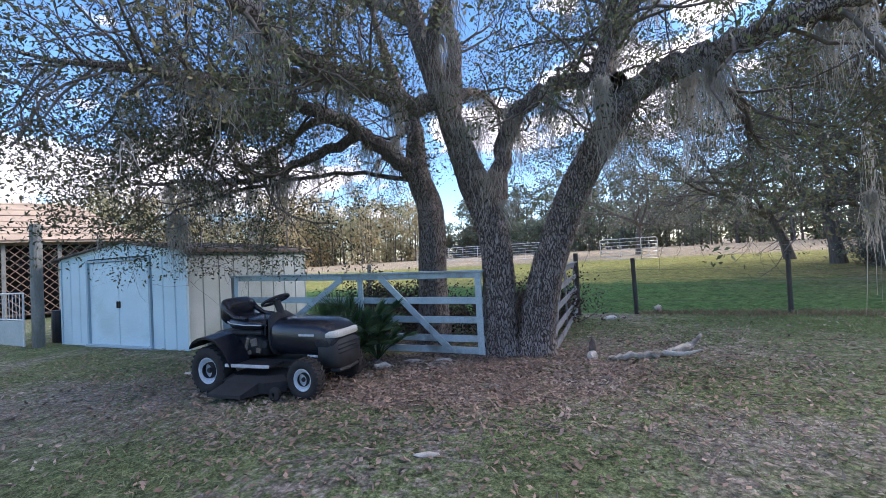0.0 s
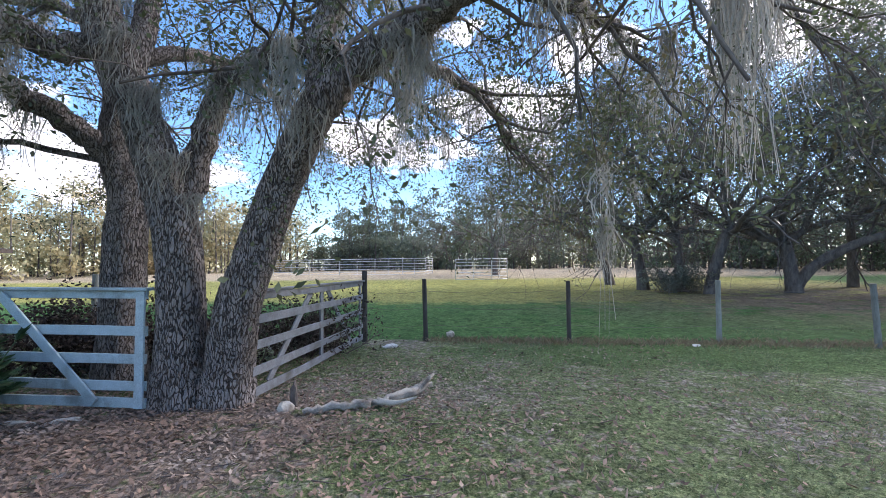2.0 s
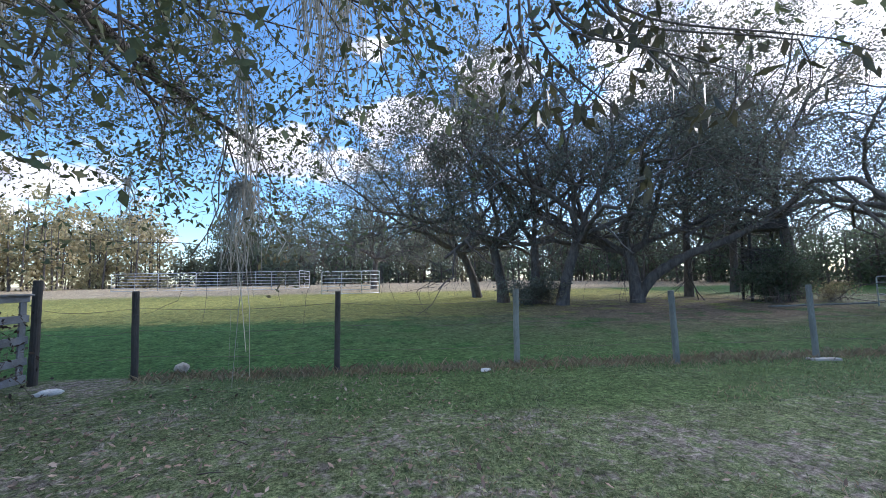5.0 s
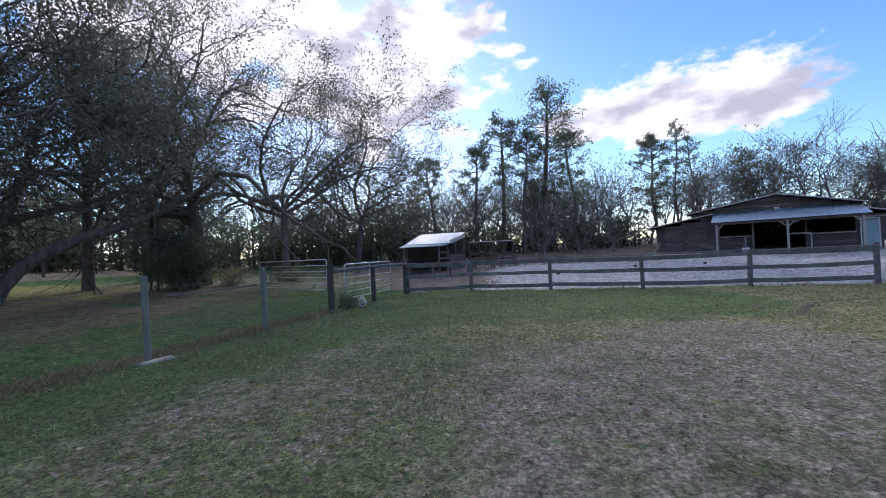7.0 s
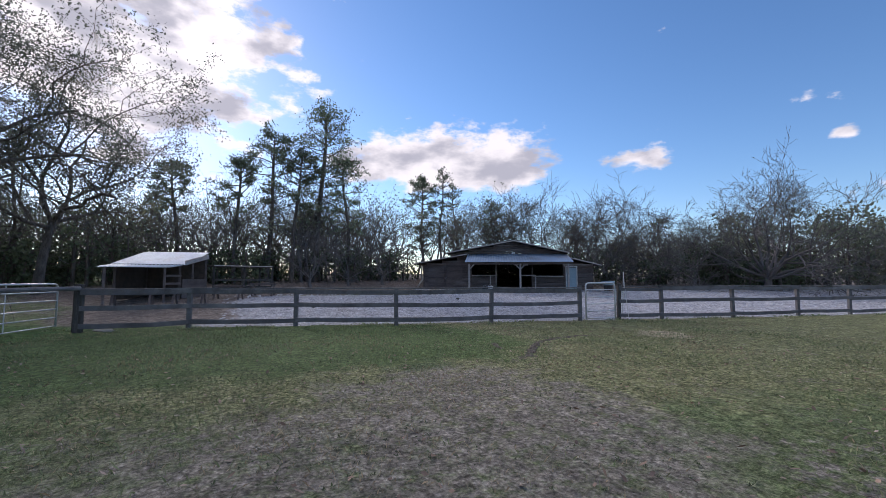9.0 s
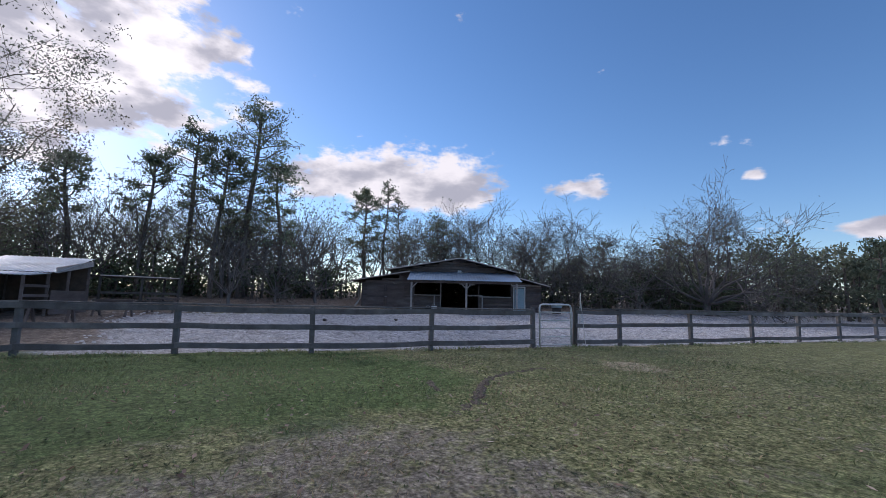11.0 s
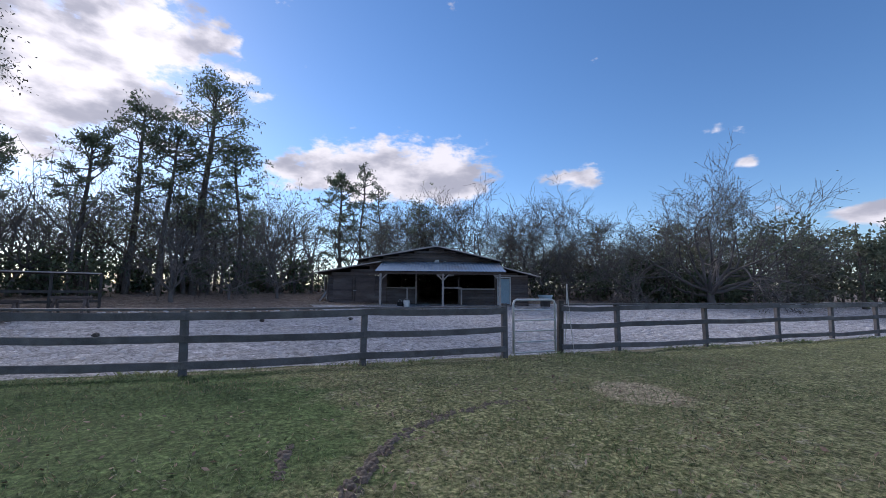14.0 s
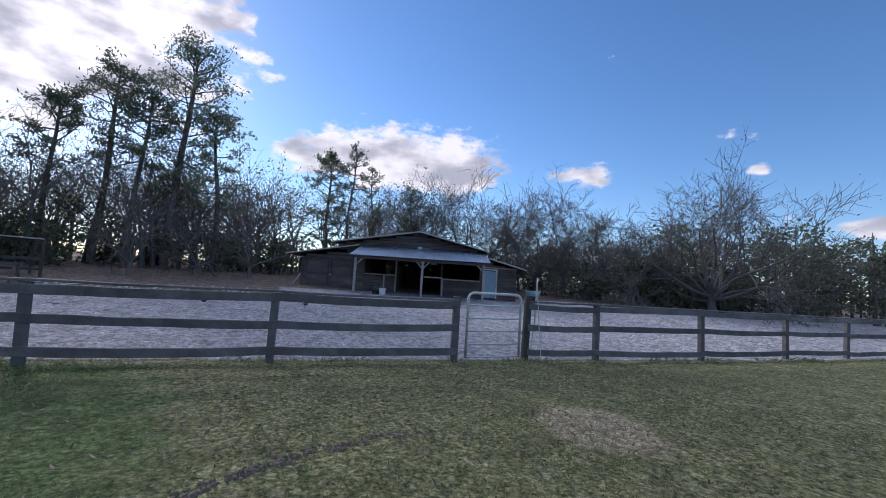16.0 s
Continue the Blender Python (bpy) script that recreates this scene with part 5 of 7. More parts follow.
def board_gate(name, p0, p1, z0, heights, material, label, tilt=0.0, mid=0.5):
    """A five-board wooden gate with uprights and diagonal braces, p0 to p1 on the plan."""
    rng = random.Random(hash_text(name + label))
    a, b = Vector((*p0, 0)), Vector((*p1, 0))
    w = (b - a).length
    rz = math.degrees(math.atan2(b.y - a.y, b.x - a.x))
    g = thing(name, (a.x, a.y, z0), rz, label, "gate", "old board gates by the oak")
    rise = lambda x: tilt * x / w  # noqa: E731
    for i, z in enumerate(heights):
        hh = 0.115 if i < len(heights) - 1 else 0.10
        part("board", worn_board((0, -0.03, z), (w, -0.03, z + tilt), 0.032, hh, rng, 0.008), material, g)
    zt = heights[-1]
    part("top_board", worn_board((-0.04, -0.02, zt + 0.065), (w + 0.03, -0.02, zt + tilt + 0.065), 0.13, 0.032, rng, 0.006), material, g)
    for x in (0.06, w * mid, w - 0.06):
        part("upright", beam((x, 0.005, heights[0] - 0.05), (x, 0.005, zt + rise(x) + 0.04), 0.03, 0.11, 0.004, (1, 0, 0)), material, g)
    part("brace", beam((w * (mid - 0.08), 0.03, zt + rise(w * 0.5) - 0.03), (w * 0.11, 0.03, heights[0] + 0.02), 0.028, 0.11), material, g)
    part("brace", beam((w * (mid + 0.07), 0.03, zt + rise(w * 0.5) - 0.03), (w * 0.86, 0.03, heights[0] + 0.02), 0.028, 0.11), material, g)
    return g


def hash_text(s):
    return sum((i + 1) * ord(c) for i, c in enumerate(s))


board_gate("board_gate", (0.80, 6.03), (-4.45, 7.40), 0.0, [0.10, 0.30, 0.61, 0.94, 1.37], M_GATE, "weathered blue-grey wooden gate beside the oak", 0.10, 0.43)
board_gate("board_gate", (1.93, 6.16), (3.12, 10.4), 0.02, [0.10, 0.36, 0.68, 1.0, 1.30], M_GATE2, "grey weathered wooden gate standing open at the oak", 0.02)
_p = part("gate_post", round_post(0.065, 1.62, random.Random(4)), M_POST_DARK)
_p.location = (3.2, 10.5, 0)
tagged(_p, "tall weathered gate post in the pasture fence", "post")
_p = part("gate_post", round_post(0.065, 1.5, random.Random(5)), M_POST)
_p.location = (-4.55, 7.55, 0)
tagged(_p, "grey post at the end of the board gate", "post")
_p = part("fence_post", round_post(0.06, 1.62, random.Random(6)), M_POST)
_p.location = (-2.45, 10.6, 0)
tagged(_p, "grey round post behind the gate", "post")
_p = part("concrete_footing", box((0, 0, 0.01), (0.5, 0.16, 0.05), 0.012, -25), M_STONE)
_p.location = (15.6, 6.62, 0.0)
tagged(_p, "pale slab at the foot of a fence post", "slab")

# ---- barn, shelters, hunting stand ----


def barn():
    """Local axes: x along the front, y to the back, z up from the barn's ground."""
    rng = random.Random(21)
    z0 = 0.70
    rz = math.degrees(math.atan2(-0.835, -0.55))
    b = thing("barn", (35.0, -13.0, z0), rz, "low weathered board horse barn with tin porch roof", "barn")

    def wall(x0, x1, z_a, z_b, y, name="wall", material=None, step=0.17):
        """Lapped boards between x0 and x1; the top runs from z_a to z_b."""
        z, top = -0.05, max(z_a, z_b)
        while z < top:
            h = min(step, top - z)
            lo, hi = x0, x1
            zm = z + h * 0.6
            if z_a != z_b and zm > min(z_a, z_b):
                xc = x0 + (x1 - x0) * (zm - z_a) / (z_b - z_a)
                lo, hi = (xc, hi) if z_b > z_a else (lo, xc)
            if hi - lo > 0.1:
                part(name, box(((lo + hi) / 2, y + rng.uniform(-0.012, 0.012), z + h / 2), (hi - lo, 0.03, h - 0.014), 0.003), material or M_BARN, b)
            z += step


    Y = 2.6
    D = 9.0
    wall(-3.4, 0.0, 1.72, 2.25, Y, "wall_board")
    wall(6.3, 8.25, 2.1, 1.6, Y + 0.02, "wall_board")
    wall(0.02, 1.75, 0.85, 0.85, Y, "wall_board")
    wall(4.2, 6.28, 0.85, 0.85, Y, "wall_board")
    # gable above the porch roof
    z = 2.15
    while z < 3.3:
        h = 0.16
        zm = z + 0.1
        f = max(0.0, (zm - 2.5) / (3.3 - 2.5))
        lo, hi = -1.5 + 4.45 * f, 6.4 - 3.45 * f
        if hi - lo > 0.1:
            part("gable_board", box(((lo + hi) / 2, Y + rng.uniform(-0.01, 0.01), z + h / 2), (hi - lo, 0.03, h - 0.014), 0.003), M_BARN, b)
        z += 0.16
    # back, sides, inner walls and floor; inside boards are coloured dark for shade
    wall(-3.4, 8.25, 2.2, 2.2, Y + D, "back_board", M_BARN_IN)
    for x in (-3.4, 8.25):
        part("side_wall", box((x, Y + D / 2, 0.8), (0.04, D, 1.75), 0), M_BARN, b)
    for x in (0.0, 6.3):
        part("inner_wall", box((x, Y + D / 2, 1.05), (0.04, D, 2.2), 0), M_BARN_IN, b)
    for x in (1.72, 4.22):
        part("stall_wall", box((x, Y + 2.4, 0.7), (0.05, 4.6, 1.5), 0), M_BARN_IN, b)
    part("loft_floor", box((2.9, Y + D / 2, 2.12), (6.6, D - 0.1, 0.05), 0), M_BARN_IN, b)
    # roofs
    ridge = 3.32
    for x0, z_0, x1, z_1, nm in ((-1.75, 2.50, 2.93, ridge, "main_roof"), (6.62, 2.48, 2.93, ridge, "main_roof"), (-4.1, 1.74, -0.25, 2.42, "wing_roof"), (8.7, 1.62, 6.2, 2.25, "wing_roof")):
        bm = bmesh.new()
        add_beam(bm, (x0, Y + D / 2 - 0.25, z_0), (x1, Y + D / 2 - 0.25, z_1), D + 0.9, 0.05, 0.004)
        part(nm, bm, M_ROOF_DARK, b, "dark rusted tin roof")
        part("roof_trim", beam((x0, Y - 0.72, z_0 - 0.01), (x1, Y - 0.72, z_1 - 0.01), 0.03, 0.07), M_TRIM, b)
    # corrugated porch roof
    bm = bmesh.new()
    nx = 120
    lo, hi = [], []
    for i in range(nx + 1):
        x = -0.25 + 6.75 * i / nx
        w = 0.012 * math.cos(i * math.pi / 1.5)
        lo.append(bm.verts.new((x, -0.35, 1.76 + w)))
        hi.append(bm.verts.new((x - 0.0, Y - 0.03, 2.42 + w)))
    for i in range(nx):
        bm.faces.new((lo[i], lo[i + 1], hi[i + 1], hi[i]))
    r = bmesh.ops.extrude_face_region(bm, geom=list(bm.faces))
    bmesh.ops.translate(bm, verts=[v for v in r["geom"] if isinstance(v, bmesh.types.BMVert)], vec=(0, 0, 0.012))
    bmesh.ops.recalc_face_normals(bm, faces=bm.faces)
    part("porch_roof", bm, M_ROOF_BLUE, b, "blue-grey corrugated tin porch roof")
    part("porch_beam", beam((-0.15, 0.0, 1.68), (6.4, 0.0, 1.68), 0.06, 0.13), M_BARN, b)
    for x in (0.0, 3.25, 6.22):
        part("porch_post", box((x, 0, 0.8), (0.11, 0.11, 1.7), 0.008), M_TRIM, b)
    for x in (0.0, 3.25, 6.22):
        for s in (-1, 1):
            if 0 <= x + s * 0.3 <= 6.3:
                part("bracket", beam((x, 0, 1.3), (x + s * 0.32, 0, 1.62), 0.06, 0.06), M_TRIM, b)
    # stall rails, openings and door frames
    part("stall_rail", beam((0.02, Y - 0.06, 0.92), (1.75, Y - 0.06, 0.92), 0.05, 0.07), M_TRIM, b)
    part("stall_rail", beam((4.2, Y - 0.06, 0.88), (6.3, Y - 0.06, 0.88), 0.05, 0.07), M_TRIM, b)
    part("door_post", box((1.72, Y - 0.05, 0.95), (0.08, 0.08, 2.0), 0.006), M_TRIM, b)
    part("door_post", box((4.2, Y - 0.05, 1.05), (0.08, 0.08, 2.1), 0.006), M_BARN, b)
    part("door_post", box((1.35, 0.6, 0.45), (0.07, 0.07, 0.95), 0.006), M_TRIM, b)
    part("door_post", box((4.25, 0.6, 0.45), (0.07, 0.07, 0.95), 0.006), M_TRIM, b)
    part("low_rail", beam((3.3, 0.62, 0.92), (4.25, 0.62, 0.92), 0.05, 0.06), M_TRIM, b)
    part("header", box((3.1, Y - 0.03, 2.05), (6.3, 0.06, 0.14), 0.006), M_BARN, b)
    # doors of the left wing
    for x in (-2.52, -1.22):
        d = part("wing_door", box((x, Y - 0.04, 0.78), (1.12, 0.04, 1.42), 0.006), M_BARN, b, "double plank door")
        for z in (0.2, 0.78, 1.35):
            part("door_batten", box((x, Y - 0.07, z), (1.1, 0.025, 0.10), 0.004), M_BARN, d)
    part("door_frame", box((-1.87, Y - 0.06, 0.8), (0.09, 0.05, 1.55), 0.004), M_BARN, b)
    part("door_latch", box((-1.83, Y - 0.1, 0.75), (0.14, 0.02, 0.03), 0.003), M_STEEL, b)
    part("corner_board", box((-3.38, Y - 0.03, 0.8), (0.10, 0.06, 1.75), 0.004), M_BARN, b)
    part("side_shutter", box((-3.62, Y + 0.3, 1.15), (0.04, 0.5, 0.85), 0.004), M_TRIM, b)
    part("leaning_board", beam((-3.9, Y - 0.1, 0.0), (-3.45, Y + 0.05, 0.75), 0.03, 0.1), M_TRIM, b)
    # right wing door and pale trims
    d = part("wing_door", box((6.85, Y - 0.04, 0.75), (0.62, 0.04, 1.45), 0.006), M_SHED_TRIM, b, "pale grey-blue plank door")
    for x in (6.48, 7.2):
        part("door_frame", box((x, Y - 0.05, 0.78), (0.07, 0.06, 1.6), 0.004), M_WHITE, b)
    part("door_frame", box((6.84, Y - 0.05, 1.56), (0.8, 0.06, 0.07), 0.004), M_WHITE, b)
    part("wing_trim", box((7.3, Y - 0.1, 1.66), (1.9, 0.04, 0.07), 0.004), M_TRIM, b)
    part("gable_lamp", box((2.93, Y - 0.08, 2.48), (0.24, 0.12, 0.16), 0.02), M_WHITE, b, "small white flood lamp box")
    part("hanging_sign", box((3.1, Y - 0.1, 1.75), (0.35, 0.03, 0.2), 0.004), M_TRIM, b)
    part("hanging_sign", box((3.75, Y - 0.1, 1.72), (0.35, 0.03, 0.22), 0.004), M_TRIM, b)


barn()


def at_barn(x, y, z=0.0):
    u, v = np.array([-0.55, -0.835]), np.array([0.835, -0.55])
    q = np.array([35.0, -13.0]) + u * x + v * y
    return (float(q[0]), float(q[1]), 0.70 + z)


def bucket(loc, r, h, material, label):
    t = thing("bucket", loc, 0, label, "bucket", "feed buckets by the barn")
    P = [(r * 0.8, 0.0), (r, h), (r * 0.92, h), (r * 0.74, 0.02)]
    bm = bmesh.new()
    rings = [[bm.verts.new((rr * math.cos(a), rr * math.sin(a), z)) for a in [2 * math.pi * k / 16 for k in range(16)]] for rr, z in P]
    for a, c in zip(rings, rings[1:]):
        for i in range(16):
            bm.faces.new((a[i], a[(i + 1) % 16], c[(i + 1) % 16], c[i]))
    bm.faces.new(rings[-1])
    part("pail", bm, material, t, smooth=True)
    part("handle", tube_bm([(r * math.cos(a), 0.02, h * 0.95 + r * 0.8 * math.sin(a)) for a in [math.pi * k / 10 for k in range(11)]], 0.006, 5), M_STEEL, t)


bucket(at_barn(1.35, 0.3, -0.08), 0.18, 0.32, M_WHITE, "white plastic bucket by the barn porch")
bucket(at_barn(1.0, 0.5, -0.08), 0.2, 0.22, M_BLACK_DULL, "black rubber feed pan by the barn porch")


def trough():
    t = thing("water_trough", at_barn(8.9, 1.2, -0.05), -50, "pale plastic tub on a low stand beside the barn", "trough")
    bm = bmesh.new()
    rings = []
    for rr, z in ((0.30, 0.35), (0.42, 0.62), (0.39, 0.62), (0.28, 0.38)):
        rings.append([bm.verts.new((rr * 1.4 * math.cos(a), rr * math.sin(a), z)) for a in [2 * math.pi * k / 20 for k in range(20)]])
    for a, c in zip(rings, rings[1:]):
        for i in range(20):
            bm.faces.new((a[i], a[(i + 1) % 20], c[(i + 1) % 20], c[i]))
    bm.faces.new(rings[-1])
    bm.faces.new(rings[0][::-1])
    part("tub", bm, M_SHED_TRIM, t, smooth=True)
    for x in (-0.3, 0.3):
        part("stand_leg", box((x, 0, 0.17), (0.08, 0.5, 0.35), 0.006), M_POST_DARK, t)


trough()


def run_in_shelter():
    z0 = gz(34.5, 3.5)
    s = thing("run_in_shelter", (34.3, 3.4, z0), 0, "low open shelter with two-pitch tin roof", "shelter")
    o = Vector((34.3, 3.4, z0))
    loc = lambda x, y, z: tuple(Vector((x, y, z)) - o)  # noqa: E731

    def sheet(a, b, c, d, name):
        bm = bmesh.new()
        n = 40
        A, B, C, D_ = (Vector(loc(*p)) for p in (a, b, c, d))
        top, bot = [], []
        for i in range(n + 1):
            f = i / n
            w = Vector((0, 0, 0.012 * math.cos(i * math.pi)))
            top.append(bm.verts.new(A.lerp(B, f) + w))
            bot.append(bm.verts.new(D_.lerp(C, f) + w))
        for i in range(n):
            bm.faces.new((top[i], top[i + 1], bot[i + 1], bot[i]))
        r = bmesh.ops.extrude_face_region(bm, geom=list(bm.faces))
        bmesh.ops.translate(bm, verts=[v for v in r["geom"] if isinstance(v, bmesh.types.BMVert)], vec=(0, 0, 0.02))
        bmesh.ops.recalc_face_normals(bm, faces=bm.faces)
        part(name, bm, M_ROOF, s, "pale corrugated tin")

    sheet((36.9, 4.6, 2.70), (36.2, 1.75, 2.70), (34.4, 2.6, 2.02), (33.9, 5.35, 2.0), "upper_roof")
    sheet((33.75, 5.3, 1.97), (34.3, 2.75, 1.97), (33.3, 3.1, 1.86), (31.6, 5.3, 1.82), "lower_roof")
    for x, y, zt in ((33.9, 5.2, 1.95), (34.35, 2.85, 1.95), (36.7, 4.5, 2.65), (36.1, 1.9, 2.62), (35.2, 2.4, 2.25), (33.2, 3.3, 1.85), (31.8, 5.1, 1.8)):
        part("post", beam(loc(x, y, z0 - 0.1), loc(x, y, zt), 0.09, 0.09, 0.006, (1, 0, 0)), M_BARN, s)
    part("back_wall", beam(loc(36.75, 4.5, z0 + 0.95), loc(36.12, 1.85, z0 + 0.95), 0.04, 1.9), M_BARN_IN, s, "dark reddish boards")
    part("side_wall", beam(loc(36.1, 1.85, z0 + 0.5), loc(34.4, 2.75, z0 + 0.5), 0.04, 0.9), M_BARN, s)
    part("gable_board", beam(loc(36.15, 1.8, 2.5), loc(34.4, 2.65, 2.1), 0.03, 0.22), M_TRIM, s)
    part("end_wall", beam(loc(36.75, 4.5, z0 + 0.8), loc(34.0, 5.25, z0 + 0.8), 0.04, 1.5), M_BARN_IN, s, "dark reddish boards")
    for z in (0.35, 0.75, 1.1):
        part("rail", beam(loc(33.2, 3.3, z0 + z), loc(34.4, 2.8, z0 + z), 0.04, 0.1), M_BARN, s)


run_in_shelter()


def pole_shelter():
    z0 = gz(37, 0)
    s = thing("pole_shelter", (37.0, 0.2, z0), 0, "flat-topped pole shelter with low rails", "shelter")
    a, b, c = Vector((-0.45, 1.35, 0)), Vector((0.75, -1.6, 0)), Vector((1.6, 0.6, 0))
    h = 2.05 - z0
    part("roof", add_beam(bmesh.new(), a + c * 0.5 + Vector((0, 0, h)), b + c * 0.5 + Vector((0, 0, h + 0.02)), 1.8, 0.06), M_ROOF_DARK, s)
    part("fascia", beam(a + Vector((-0.1, 0, h + 0.01)), b + Vector((-0.1, 0, h + 0.03)), 0.03, 0.05), M_TRIM, s)
    for p in (a, b, a + c, b + c, (a + b) / 2):
        part("post", beam(p + Vector((0, 0, -0.1)), p + Vector((0, 0, h)), 0.1, 0.1, 0.006, (1, 0, 0)), M_POST_DARK, s)
    for z in (0.35, 0.75):
        part("rail", beam(a + Vector((0, 0, z)), b + Vector((0, 0, z)), 0.04, 0.1), M_POST_DARK, s)


pole_shelter()


def sawhorse(loc, rz, w, label):
    t = thing("trestle", loc, rz, label, "trestle", "low trestles behind the board fence")
    part("top_rail", box((0, 0, 0.62), (w, 0.14, 0.09), 0.006), M_BARN, t)
    for x in (-w / 2 + 0.15, w / 2 - 0.15):
        for s in (-1, 1):
            part("leg", beam((x, s * 0.22, 0), (x, s * 0.03, 0.6), 0.05, 0.08, 0.004, (1, 0, 0)), M_BARN, t)


for x, y, rz, w in ((32.0, 4.2, 80, 1.6), (31.5, 2.2, 70, 1.4), (33.8, 0.8, 60, 1.5), (35.3, -0.8, 65, 1.3)):
    sawhorse((x, y, gz(x, y)), rz, w, "low dark wooden trestle on the bare earth")


def hunting_stand():
    z0 = gz(28.05, 15.2)
    s = thing("hunting_stand", (28.05, 15.2, z0), -40, "raised dark wooden hunting stand in brush", "stand")
    for x in (-0.6, 0.6):
        for y in (-0.5, 0.5):
            part("leg", beam((x * 1.2, y * 1.2, -0.1), (x, y, 3.5), 0.09, 0.09, 0.006, (1, 0, 0)), M_POST_DARK, s)
    part("floor_deck", box((0, 0, 1.75), (1.4, 1.2, 0.06), 0.006), M_POST_DARK, s)
    part("roof", box((0, 0, 3.5), (1.7, 1.5, 0.42), 0.02), M_POST_DARK, s)
    for y in (-0.58, 0.58):
        for z in (1.95, 2.15, 2.35):
            part("side_board", box((0, y, z), (1.35, 0.03, 0.16), 0.004), M_POST_DARK, s)
    for x in (-0.68, 0.68):
        for z in (1.95, 2.15, 2.35):
            part("side_board", box((x, 0, z), (0.03, 1.15, 0.16), 0.004), M_POST_DARK, s)
    for k in range(5):
        part("rung", box((0.85, 0, 0.3 + k * 0.3), (0.05, 0.5, 0.05), 0.004), M_POST_DARK, s)


hunting_stand()

# ---- shed, mower and the corner behind them ----


def shed():
    """Local axes: x along the front to the viewer's left, y to the back."""
    rng = random.Random(41)
    fx, fy = -0.956, 0.292
    rz = math.degrees(math.atan2(fy, fx))
    W, D, H = 4.8, 3.65, 2.18
    # x runs from the near corner leftwards; y must run backwards, so y is negative here
    s = thing("garden_shed", (-5.52, 7.36, 0.0), rz, "pale blue metal garden shed with closed double doors", "shed")
    bk = -1

    def ribbed(p0, p1, z0, z1, n, depth, material, name, out):
        bm = bmesh.new()
        p0, p1, out = Vector(p0), Vector(p1), Vector(out)
        lo, hi = [], []
        for i in range(n):
            a, c = i / n, (i + 1) / n
            for f, o in ((a, 0), (a + (c - a) * 0.86, 0), (a + (c - a) * 0.90, -depth), (a + (c - a) * 0.96, -depth)):
                q = p0.lerp(p1, f) + out * o
                lo.append(bm.verts.new((q.x, q.y, z0)))
                hi.append(bm.verts.new((q.x, q.y, z1)))
        lo.append(bm.verts.new((p1.x, p1.y, z0)))
        hi.append(bm.verts.new((p1.x, p1.y, z1)))
        for i in range(len(lo) - 1):
            bm.faces.new((lo[i], lo[i + 1], hi[i + 1], hi[i]))
        r = bmesh.ops.extrude_face_region(bm, geom=list(bm.faces))
        bmesh.ops.translate(bm, verts=[v for v in r["geom"] if isinstance(v, bmesh.types.BMVert)], vec=-out * 0.02)
        bmesh.ops.recalc_face_normals(bm, faces=bm.faces)
        return part(name, bm, material, s)

    ribbed((0, 0, 0), (1.2, 0, 0), 0.0, H, 3, 0.02, M_SHED, "front_panel", (0, 1, 0))
    ribbed((3.62, 0, 0), (W, 0, 0), 0.0, H, 3, 0.02, M_SHED, "front_panel", (0, 1, 0))
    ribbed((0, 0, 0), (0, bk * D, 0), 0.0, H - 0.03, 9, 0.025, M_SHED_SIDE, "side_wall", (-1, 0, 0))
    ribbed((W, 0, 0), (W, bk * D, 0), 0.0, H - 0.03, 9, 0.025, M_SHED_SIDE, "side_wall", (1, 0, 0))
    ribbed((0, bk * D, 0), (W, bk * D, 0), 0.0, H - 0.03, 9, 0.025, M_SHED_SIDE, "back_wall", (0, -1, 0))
    # gable, doors, frame
    bm = bmesh.new()
    pk = (W / 2 - 0.15, 0, H + 0.27)
    v = [bm.verts.new(p) for p in ((-0.02, 0.012, H - 0.06), (W + 0.02, 0.012, H - 0.06), (W + 0.02, 0.012, H), (pk[0], 0.012, pk[2]), (-0.02, 0.012, H))]
    bm.faces.new(v)
    r = bmesh.ops.extrude_face_region(bm, geom=list(bm.faces))
    bmesh.ops.translate(bm, verts=[x for x in r["geom"] if isinstance(x, bmesh.types.BMVert)], vec=(0, -0.05, 0))
    bmesh.ops.recalc_face_normals(bm, faces=bm.faces)
    part("gable_panel", bm, M_SHED, s)
    for x0, x1 in ((1.24, 2.41), (2.425, 3.58)):
        part("door", box(((x0 + x1) / 2, -0.035, 1.03), (x1 - x0, 0.03, 1.98), 0.008), M_SHED, s)
    part("door_handle", box((2.455, -0.005, 1.0), (0.035, 0.04, 0.16), 0.008), M_BLACK_DULL, s, "small dark door pull")
    part("door_handle", box((2.375, -0.005, 1.0), (0.035, 0.04, 0.16), 0.008), M_BLACK_DULL, s, "small dark door pull")
    for x in (1.21, 3.61):
        part("door_jamb", box((x, -0.01, 1.03), (0.07, 0.09, 2.06), 0.006), M_SHED_TRIM, s)
    part("door_track", box((2.41, 0.01, 2.06), (2.5, 0.07, 0.06), 0.006), M_SHED_TRIM, s)
    part("sill", box((2.41, 0.02, 0.02), (2.5, 0.12, 0.05), 0.006), M_SHED_TRIM, s)
    part("corner_trim", box((0.0, -0.005, H / 2), (0.05, 0.05, H), 0.005), M_SHED, s)
    part("corner_trim", box((W, -0.005, H / 2), (0.05, 0.05, H), 0.005), M_SHED, s)
